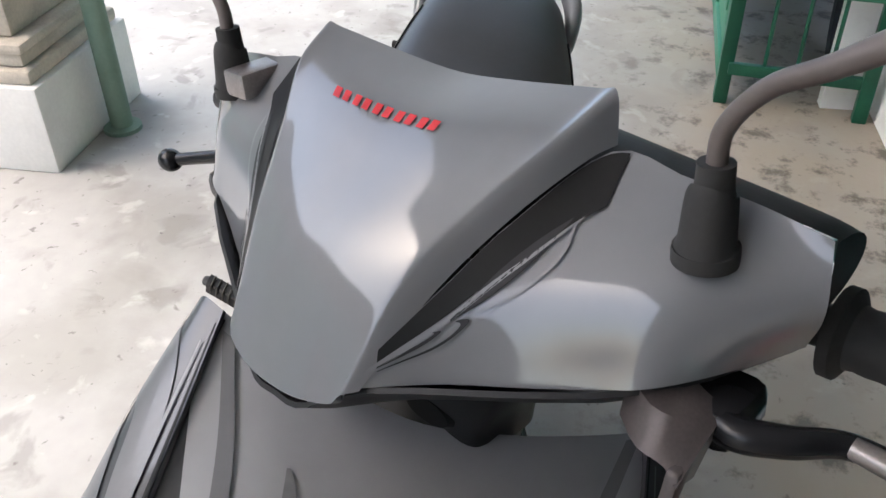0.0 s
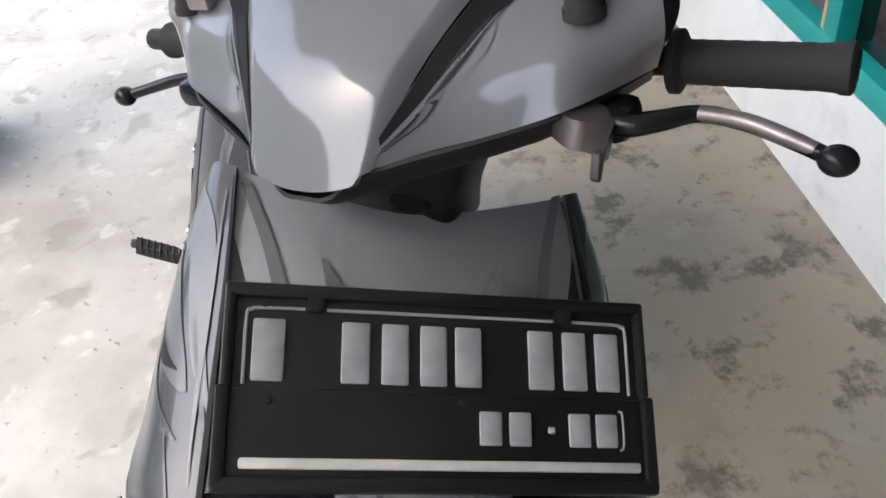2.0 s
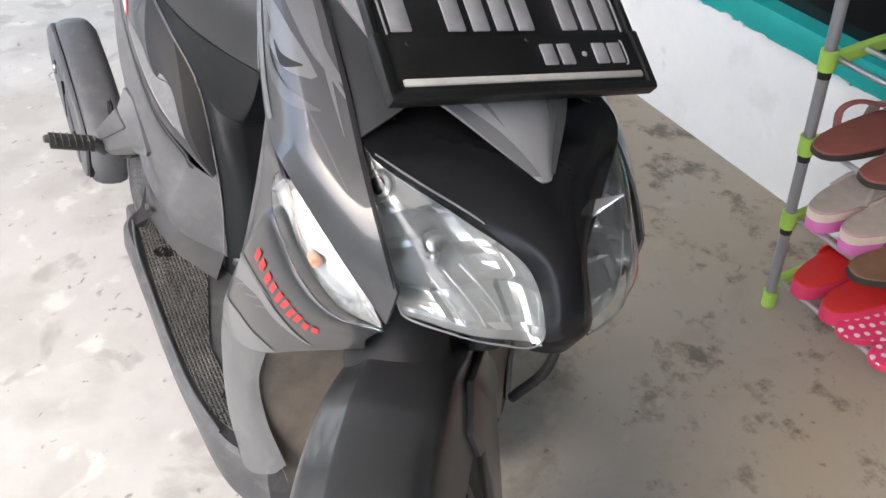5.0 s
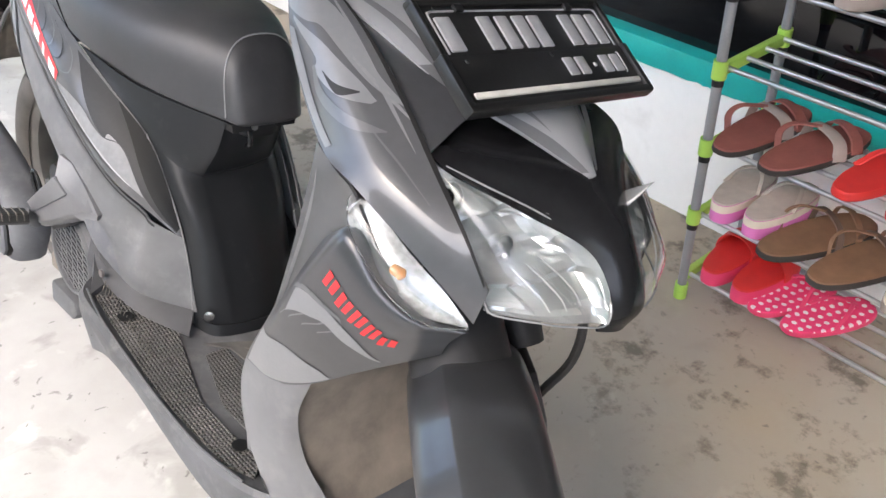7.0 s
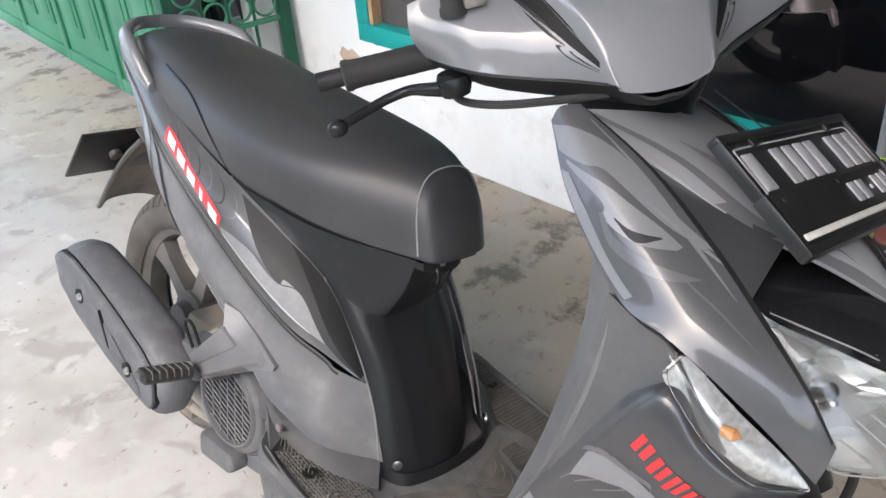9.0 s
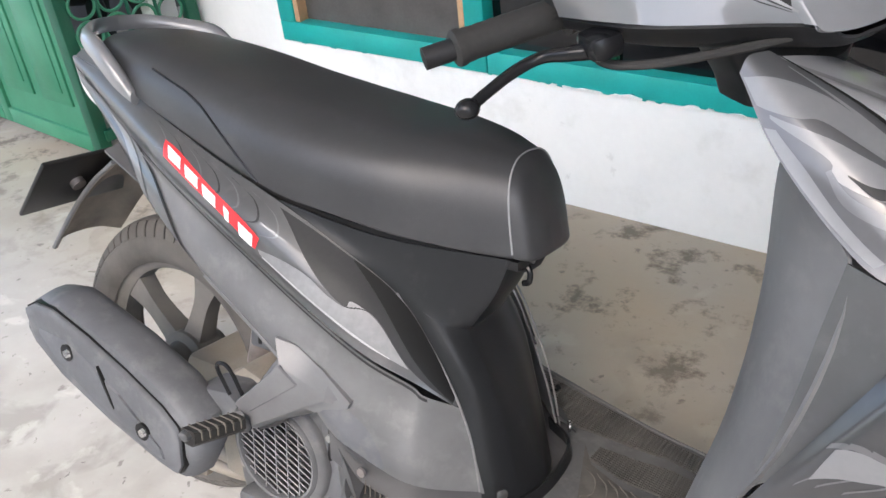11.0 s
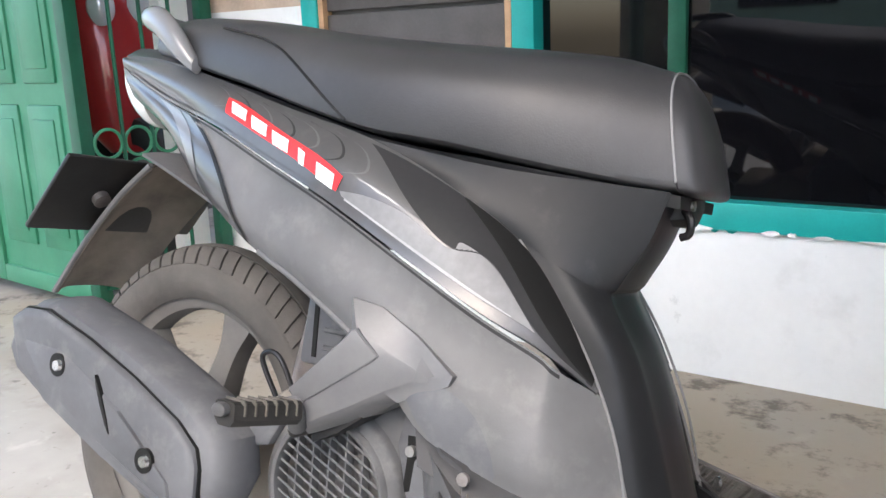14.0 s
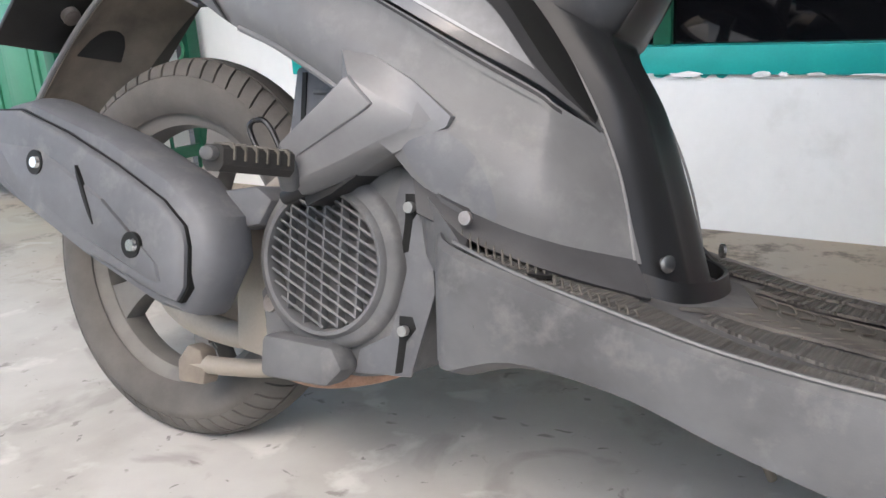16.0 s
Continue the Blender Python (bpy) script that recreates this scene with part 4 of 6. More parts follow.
cw, cw_l, CWP, CWL = pair("front_side_cowl", COWL, GRAPHITE, SC, front=True, away=(1.0, 0, 0.6), nu=30, nv=16)
DASH = both([[(0.872, -0.150, 0.880), (0.896, -0.10, 0.879), (0.912, -0.05, 0.875), (0.918, 0, 0.869)],
             [(0.975, -0.124, 0.846), (0.995, -0.08, 0.846), (1.005, -0.04, 0.842), (1.01, 0, 0.84)],
             [(1.055, -0.10, 0.808), (1.07, -0.065, 0.812), (1.08, -0.03, 0.812), (1.083, 0, 0.81)],
             [(1.125, -0.058, 0.780), (1.135, -0.035, 0.782), (1.14, -0.02, 0.782), (1.143, 0, 0.78)],
             [(1.187, -0.008, 0.744), (1.189, -0.006, 0.744), (1.19, -0.003, 0.744), (1.19, 0, 0.744)]])
DASH = [[port(c) for c in r] for r in DASH]
dash = part("front_top_cover", sheet(Patch(DASH), 26, 26, 0.004, (1.0, 0, 0.5)), PAINT_DASH_LIT, SC, "gray v-shaped front top cover")
NOSE = both([[(1.04, -0.130, 0.780), (1.06, -0.08, 0.772), (1.07, 0, 0.770)],
             [(1.113, -0.142, 0.751), (1.145, -0.072, 0.754), (1.16, 0, 0.755)], [(1.180, -0.082, 0.714), (1.203, -0.04, 0.721), (1.213, 0, 0.723)],
             [(1.230, -0.034, 0.683), (1.245, -0.018, 0.69), (1.25, 0, 0.692)], [(1.266, -0.027, 0.635), (1.275, -0.014, 0.638), (1.277, 0, 0.638)],
             [(1.255, -0.030, 0.605), (1.262, -0.015, 0.603), (1.265, 0, 0.602)]])
NOSEP = Patch(NOSE)
nose = part("nose_panel", sheet(NOSEP, 34, 24, 0.004, (1.0, 0, 0.6)), BLACK_GLOSS, SC, "black nose panel between the headlights")
pair("groove_panel", [[(0.885, -0.137, 0.880), (0.885, -0.12, 0.874)], [(0.975, -0.140, 0.840), (0.975, -0.115, 0.842)], [(1.055, -0.144, 0.790), (1.062, -0.092, 0.809)], [(1.100, -0.147, 0.760), (1.092, -0.074, 0.798)]], GRAPHITE, SC, front=True, label="dark gray panel beside the front top cover", away=(1.0, 0, 0.6), nv=4)
for s in (1, -1):
    cq = CWP if s == 1 else CWL
    own = cw if s == 1 else cw_l
    part("groove", ribbon(cq, [(0.02, 0.97), (0.3, 0.96), (0.52, 0.95), (0.75, 0.93), (0.98, 0.93)], [(0.02, 1.0), (0.3, 1.0), (0.52, 1.0), (0.75, 1.0), (0.98, 1.0)], 30, 2, 0.0015, (1.0, 0, 0.6)), DECAL_SHADE_B, own)
    part("pale_edge", ribbon(cq, [(0.05, 0.86), (0.3, 0.84), (0.55, 0.86)], [(0.05, 0.88), (0.3, 0.885), (0.55, 0.865)], 24, 2, 0.0015, (1.0, 0, 0.6)), DECAL_L, own)
    # flame decals: pale tongues on the dark panel
    for a1, b1, mt in (
            ([(0.015, 0.05), (0.07, 0.60), (0.133, 0.82), (0.233, 0.86), (0.317, 0.89), (0.417, 0.99)], [(0.085, 0.06), (0.15, 0.38), (0.175, 0.56), (0.24, 0.66), (0.325, 0.78), (0.41, 0.96)], DECAL_L),
            ([(0.117, 0.16), (0.20, 0.47), (0.255, 0.60), (0.317, 0.72), (0.367, 0.775)], [(0.125, 0.14), (0.233, 0.36), (0.262, 0.29), (0.317, 0.44), (0.367, 0.72)], DECAL_L),
            ([(0.268, 0.40), (0.298, 0.48), (0.333, 0.675)], [(0.270, 0.39), (0.318, 0.45), (0.336, 0.67)], DECAL_D),
            ([(0.25, 0.27), (0.305, 0.21), (0.37, 0.36), (0.42, 0.56), (0.45, 0.725)], [(0.25, 0.32), (0.295, 0.30), (0.35, 0.44), (0.40, 0.61), (0.448, 0.735)], DECAL_M),
            ([(0.133, 0.02), (0.217, 0.02), (0.30, 0.03), (0.41, 0.05)], [(0.15, 0.13), (0.228, 0.15), (0.312, 0.13), (0.41, 0.14)], DECAL_L),
            ([(0.26, 0.755), (0.36, 0.89), (0.45, 0.97)], [(0.265, 0.735), (0.37, 0.86), (0.455, 0.96)], SILVER),
            ([(0.42, 0.62), (0.55, 0.66), (0.70, 0.70)], [(0.42, 0.635), (0.55, 0.685), (0.70, 0.705)], DECAL_M)):
        part("swirl", ribbon(cq, a1, b1, 22, 3, 0.0009 if mt is not DECAL_D else 0.0014, (1.0, 0, 0.6)), mt, own)
    part("bevel_edge", ribbon(Patch([[(x, y * s, z) for x, y, z in r] for r in DASH]), [(0.42, 0.0), (0.7, 0.0), (0.98, 0.0)], [(0.42, 0.07), (0.7, 0.10), (0.98, 0.30)], 24, 2, 0.0018, (1.0, 0, 0.6)), DECAL_L, dash, "pale bevelled edge")
    dq = Patch([[(x, y * s, z) for x, y, z in r] for r in DASH])
    part("ridge_line", ribbon(dq, [(0.03, 0.055), (0.2, 0.075), (0.4, 0.055), (0.62, 0.03)], [(0.03, 0.085), (0.2, 0.115), (0.4, 0.10), (0.62, 0.08)], 28, 2, 0.0022, (1.0, 0, 0.6)), DECAL_L, dash, "pale ridge line")
    part("white_wedge", ribbon(dq, [(0.15, 0.245), (0.233, 0.305), (0.383, 0.41)], [(0.152, 0.235), (0.317, 0.235), (0.44, 0.31)], 20, 3, 0.0015, (1.0, 0, 0.6)), SILVER, dash, "silver wedge decal")
    part("white_fleck", ribbon(Patch([[(x, y * s, z) for x, y, z in r] for r in DASH]), [(0.60, 0.12), (0.68, 0.2), (0.78, 0.24)], [(0.60, 0.22), (0.68, 0.26), (0.78, 0.245)], 12, 2, 0.0015, (1.0, 0, 0.6)), SILVER, dash)

# headlights
def faceted(patch, nu=30, nv=24):
    """A mirror shell with a round bowl in its upper part and stepped mirror facets round it."""
    bm = bmesh.new()
    grid = []
    for i in range(nu + 1):
        row = []
        for j in range(nv + 1):
            u, v = i / nu, j / nv
            edge = min(1.0, 8 * min(u, 1 - u, v, 1 - v))
            d = math.hypot((u - 0.56) / 0.20, (v - 0.46) / 0.34)
            if d < 1:
                dip = -0.030 * (1 - d * d)
            else:
                fu, fv = (u * 5.2) % 1.0, (v * 4.0 + 0.3 * int(u * 5.2)) % 1.0
                dip = 0.011 * (fu - 0.5) + 0.009 * (fv - 0.6)
            p = Vector(patch.at(u, v)) + Vector((dip, 0, 0.4 * dip)) * edge
            row.append(bm.verts.new(p))
        grid.append(row)
    for i in range(nu):
        for j in range(nv):
            bm.faces.new((grid[i][j], grid[i][j + 1], grid[i + 1][j + 1], grid[i + 1][j]))
    bmesh.ops.recalc_face_normals(bm, faces=bm.faces)
    bmesh.ops.solidify(bm, geom=bm.faces[:], thickness=0.001)
    return bm


for s in (1, -1):
    hl = [[(1.098, -0.149, 0.752), (1.104, -0.146, 0.754), (1.110, -0.141, 0.753)],
          [(1.14, -0.150, 0.705), (1.158, -0.134, 0.724), (1.160, -0.100, 0.732)],
          [(1.178, -0.147, 0.666), (1.214, -0.108, 0.686), (1.208, -0.046, 0.702)],
          [(1.194, -0.142, 0.645), (1.246, -0.094, 0.657), (1.246, -0.022, 0.668)],
          [(1.200, -0.136, 0.630), (1.250, -0.085, 0.626), (1.268, -0.027, 0.618)]]
    hl = [[port((x, y * s, z)) for x, y, z in r] for r in hl]
    head = part("headlight", sheet(Patch(hl), 24, 18, 0.002, (1.0, 0, 0.6)), LENS, SC, "clear plastic headlight lens")
    head.visible_shadow = False
    back = []
    for i, r in enumerate(hl):
        d = (0.010, 0.028, 0.040, 0.040, 0.012)[i]
        o, c, n_ = (np.array(p) for p in r)
        inset = np.array((-0.003, 0.0, 0.0))
        back.append([tuple(o + inset), tuple(o * 0.8 + c * 0.2 + (-d, 0, -0.002)), tuple(c + (-d * 1.25, 0, -0.002)), tuple(n_ * 0.8 + c * 0.2 + (-d, 0, -0.002)), tuple(n_ + inset)])
    part("reflector", faceted(Patch(back)), REFLECTOR, head, "silver faceted reflector with round bowl", smooth=False)
    bowl = [(0.0, -0.03)] + [(0.042 * t, -0.03 + 0.026 * t * t) for t in (0.2, 0.4, 0.6, 0.8, 1.0)]
    aim = Matrix.Translation(port((1.187, -0.105 * s, 0.680))) @ Matrix.Rotation(radians(-28 * s), 4, "Z") @ Matrix.Rotation(radians(-30), 4, "Y")
    part("bulb", moved(lathe([(0, -0.028), (0.006, -0.028), (0.007, -0.018), (0.004, -0.012), (0, -0.010)], 16, "X"), aim), CHROME, head)
    aim2 = Matrix.Translation(port((1.122, -0.137 * s, 0.723))) @ Matrix.Rotation(radians(-40 * s), 4, "Z") @ Matrix.Rotation(radians(-35), 4, "Y")
    part("bowl", moved(lathe([(r * 0.36, h * 0.4) for r, h in bowl] + [(r * 0.36 + 0.002, h * 0.4 - 0.002) for r, h in reversed(bowl)], 24, "X"), aim2), REFLECTOR, head)
    part("bulb_shield", moved(lathe([(0, 0.004), (0.008, 0.002), (0.011, -0.004), (0.012, -0.014), (0, -0.014)], 20, "X"), aim @ Matrix.Translation((-0.016, 0, 0.012))), CHROME, head, "chrome bulb shield")
    part("parking_bulb", moved(lathe([(0, 0.0), (0.006, -0.001), (0.0085, -0.006), (0.006, -0.011), (0, -0.012)], 16, "X"), aim2), BLACK_GLOSS, head)
    for k in range(3):
        q0 = 0.34 + 0.13 * k
        part("lens_flute", tube([tuple(Vector(Patch(hl).at(u, q0 + 0.22 * (u - 0.45))) + Vector((-0.004, 0, -0.002))) for u in (0.50, 0.62, 0.74, 0.84)], 0.0008, 6, 12), material("lens_flute", (0.5, 0.5, 0.5), 0.2, 0.3, 0.05, 20), head)
    part("lens_rim", tube([tuple(Patch(hl).at(u, v)) for u, v in ((0.02, 0), (0.25, 0), (0.5, 0), (0.75, 0), (0.99, 0.02), (0.99, 0.3), (0.99, 0.6), (0.985, 0.97), (0.8, 0.995), (0.6, 0.995), (0.4, 0.995), (0.2, 0.99), (0.03, 0.9))], 0.0011, 6, 60), material("lens_edge", (0.26, 0.265, 0.27), 0.2, 0, 0.05, 20), head)
    ind = [[(1.056, -0.209, 0.720), (1.058, -0.21, 0.719), (1.06, -0.211, 0.716)],
           [(1.092, -0.201, 0.704), (1.086, -0.213, 0.693), (1.077, -0.216, 0.682)],
           [(1.136, -0.185, 0.669), (1.132, -0.202, 0.655), (1.119, -0.207, 0.640)],
           [(1.174, -0.168, 0.640), (1.170, -0.180, 0.625), (1.158, -0.185, 0.613)],
           [(1.190, -0.153, 0.617), (1.191, -0.153, 0.614), (1.190, -0.152, 0.611)]]
    ind = [[port((x, y * s, z)) for x, y, z in r] for r in ind]
    ind[0] = [tuple(0.75 * p + 0.25 * q for p, q in zip(a, b)) for a, b in zip(ind[0], ind[1])]
    lens = part("turn_signal", sheet(Patch(ind), 24, 10, 0.002, (1.0, 0, 0.6)), LENS, SC, "clear turn signal lens with amber bulb")
    lens.visible_shadow = False
    part("signal_reflector", sheet(Patch([[(x - 0.013 * (0.2, 1, 1, 1, 0.2)[i], y * (1 - 0.05 * (0.2, 1, 1, 1, 0.2)[i]), z) for x, y, z in r] for i, r in enumerate([[tuple(0.6 * p + 0.4 * q for p, q in zip(a, b)) for a, b in zip(ind[0], ind[1])]] + ind[1:])]), 16, 6, 0.002, (1.0, 0, 0.6)), SIGNAL_BACK, lens)
    part("signal_bulb", moved(lathe([(0, -0.010), (0.005, -0.010), (0.006, 0.002), (0, 0.008)], 14, "X"), Matrix.Translation(port((1.129, -0.193 * s, 0.656)))), AMBER, lens, "amber bulb")
    # decals on the front panels
    hq = HPP if s == 1 else HPL
    for i in range(5):
        u0 = 0.325 + 0.104 * i
        v0 = (0.336, 0.343, 0.356, 0.39, 0.479)[i]
        v1 = (0.385, 0.403, 0.435, 0.497, 0.595)[i]
        dv = (0.004, 0.01, 0.018, 0.04, 0.06)[i]
        for f0, f1 in ((0.0, 0.37), (0.55, 0.92)):
            part("badge_bar", ribbon(hq, [(u0 + 0.086 * f0, v0 + dv * f0), (u0 + 0.086 * f1, v0 + dv * f1)], [(u0 + 0.006 + 0.086 * f0, v1 + dv * f0), (u0 + 0.004 + 0.086 * f1, v1 + dv * f1)], 6, 3, 0.0011, (1.0, 0, 0.5)), RED, hp if s == 1 else hp_l, "red badge bar")
    part("pale_flash", ribbon(hq, [(0.20, 0.461), (0.36, 0.457), (0.5, 0.47), (0.66, 0.588), (0.80, 0.887)], [(0.23, 0.565), (0.37, 0.535), (0.49, 0.527), (0.66, 0.663), (0.80, 0.902)], 24, 3, 0.0009, (1.0, 0, 0.5)), DECAL_L, hp if s == 1 else hp_l)
    part("pale_flash", ribbon(hq, [(0.03, 0.67), (0.16, 0.715), (0.36, 0.745), (0.52, 0.85), (0.60, 0.97)], [(0.02, 0.978), (0.16, 0.978), (0.36, 0.981), (0.52, 0.981), (0.61, 0.981)], 24, 4, 0.0009, (1.0, 0, 0.5)), DECAL_L, hp if s == 1 else hp_l)
    for k in range(4):
        u0 = 0.14 + 0.09 * k
        part("swirl", ribbon(hq, [(u0, 0.44), (u0 + 0.10, 0.45), (u0 + 0.13, 0.52), (u0 + 0.05, 0.58)], [(u0, 0.455), (u0 + 0.105, 0.465), (u0 + 0.145, 0.52), (u0 + 0.05, 0.59)], 16, 1, 0.0008, (1.0, 0, 0.5)), DECAL_M, hp if s == 1 else hp_l)

# number plate
plate_m = Matrix(((0.0, 0.0, 0.0, 0.0),) * 4)
a, b, d = Vector((1.036, -0.136, 0.891)), Vector((1.039, 0.155, 0.880)), Vector((1.14, -0.135, 0.818))
ex = (b - a).normalized()
ey = (a - d - ex * (a - d).dot(ex)).normalized()
ez = ex.cross(ey)
plate_m = Matrix((ex, ey, ez)).transposed().to_4x4()
plate_m.translation = (Vector((1.036, -0.136, 0.891)) + Vector((1.13, 0.154, 0.791))) / 2
plate = part("number_plate", moved(box(-0.143, 0.143, -0.064, 0.064, -0.006, 0.002, 0.003), plate_m), PLATE, SC, "black number plate in a black frame")


def on_plate(bm):
    return moved(bm, plate_m)


part("plate_frame", on_plate(joined(box(-0.146, 0.146, 0.057, 0.067, -0.008, 0.006, 0.003), box(-0.148, 0.148, -0.067, -0.057, -0.008, 0.007, 0.003),
                                    box(-0.146, -0.138, -0.002, 0.062, -0.008, 0.006, 0.003), box(0.138, 0.146, -0.002, 0.062, -0.008, 0.006, 0.003),
                                    box(-0.148, -0.139, -0.064, -0.001, -0.008, 0.007, 0.002), box(0.139, 0.148, -0.064, -0.001, -0.008, 0.007, 0.002))), PLATE, plate, "black two-part plate holder")
part("plate_lower_panel", on_plate(box(-0.141, 0.141, -0.060, -0.003, -0.004, 0.0032, 0.0008)), PLATE, plate)
RIMS = (((-0.1315, 0.000), (-0.1315, 0.044), (-0.1285, 0.0485), (-0.124, 0.050), (-0.094, 0.0505)), ((-0.080, 0.0505), (0.0, 0.0505), (0.078, 0.0505)), ((0.092, 0.0505), (0.124, 0.050), (0.1285, 0.0485), (0.1315, 0.044), (0.1315, 0.000)))
for line in RIMS:
    part("plate_rim", on_plate(tube([(x, y, 0.0025) for x, y in line], 0.0012, 6, 8 * (len(line) - 1))), PLATE_TXT, plate)
for x in (-0.087, 0.085):
    part("frame_tab", on_plate(box(x - 0.006, x + 0.006, 0.0485, 0.058, 0.0, 0.0055, 0.0015)), PLATE, plate)
for x, y in ((-0.115, -0.010), (-0.12, 0.053), (0.012, -0.008), (0.142, -0.008)):
    part("plate_stud", on_plate(moved(lathe([(0, 0.0015), (0.0022, 0.001), (0.0028, 0), (0, 0)], 10, "Z"), Matrix.Translation((x, y, 0.0032)))), PLATE, plate)
part("plate_line", on_plate(box(-0.131, 0.136, -0.0525, -0.0455, 0.0, 0.0058, 0.0018)), PLATE_LINE, plate)
part("date_rim", on_plate(tube([(0.1225, -0.011, 0.0036), (0.125, -0.014, 0.0036), (0.125, -0.034, 0.0036), (0.122, -0.038, 0.0036)], 0.0009, 6, 18)), PLATE_TXT, plate)
for x, w in ((-0.1165, 0.021), (-0.060, 0.019), (-0.0335, 0.0185), (-0.0075, 0.0185), (0.0165, 0.0185), (0.068, 0.0185), (0.0925, 0.0175), (0.1165, 0.0175)):
    part("plate_bar", on_plate(box(x - w / 2, x + w / 2, 0.002, 0.043, 0.001, 0.0045, 0.0017)), PLATE_TXT, plate, "raised gray plate bar")
for x, w in ((0.031, 0.0155), (0.0515, 0.0155), (0.0935, 0.0155), (0.113, 0.0155), (0.0735, 0.005)):
    part("plate_bar", on_plate(box(x - w / 2, x + w / 2, -0.036 if w > 0.01 else -0.0275, -0.0135 if w > 0.01 else -0.0225, 0.001, 0.0052, 0.0015)), PLATE_TXT, plate)
part("plate_bracket", on_plate(box(-0.03, 0.03, -0.05, 0.03, -0.05, -0.008, 0.004)), BLACK, plate)

# -- handlebar with its cowl --
def arm(s, x, y, z):
    """A place on the bar's left arm, or its fellow on the right arm, which is swept back and lower."""
    return (x, y, z) if s == 1 else (x - 0.086 * y, -0.955 * y, z - 0.04 * y)


bar = part("handlebar", moved(tube([(0.79, -0.335, 0.953), (0.80, -0.2, 0.955), (0.83, -0.08, 0.95), (0.835, 0, 0.948), (0.83, 0.08, 0.95), (0.80, 0.2, 0.955), (0.79, 0.335, 0.953)], 0.011, 12, 36), BAR), BLACK, SC)
CEN = both([[(0.968, -0.055, 0.939), (0.975, -0.048, 0.937), (0.979, -0.042, 0.931), (0.984, -0.020, 0.927), (0.985, 0, 0.926)],
            [(0.930, -0.072, 0.983), (0.935, -0.064, 0.990), (0.940, -0.055, 0.990), (0.947, -0.026, 0.988), (0.949, 0, 0.987)],
            [(0.894, -0.092, 1.016), (0.898, -0.082, 1.024), (0.902, -0.072, 1.023), (0.908, -0.034, 1.022), (0.910, 0, 1.020)],
            [(0.862, -0.110, 1.038), (0.866, -0.101, 1.050), (0.869, -0.090, 1.048), (0.872, -0.045, 1.045), (0.873, 0, 1.043)],
            [(0.846, -0.117, 1.043), (0.836, -0.109, 1.064), (0.834, -0.096, 1.063), (0.832, -0.045, 1.056), (0.831, 0, 1.052)]])
CENP = Patch(CEN)
cowl = part("handlebar_cowl", moved(sheet(CENP, 26, 40, 0.004, (0.83, 0, 0.95)), BAR), PAINT, SC, "gray metallic handlebar cowl")
for i in range(5):
    v0 = 0.345 + 0.050 * i
    for f in (0.0, 0.023):
        part("badge_bar", moved(ribbon(CENP, [(0.735, v0 + f), (0.734, v0 + f + 0.015)], [(0.692, v0 + f + 0.003), (0.692, v0 + f + 0.018)], 6, 3, 0.0009, (0.83, 0, 0.95)), BAR), RED, cowl, "red badge bar")
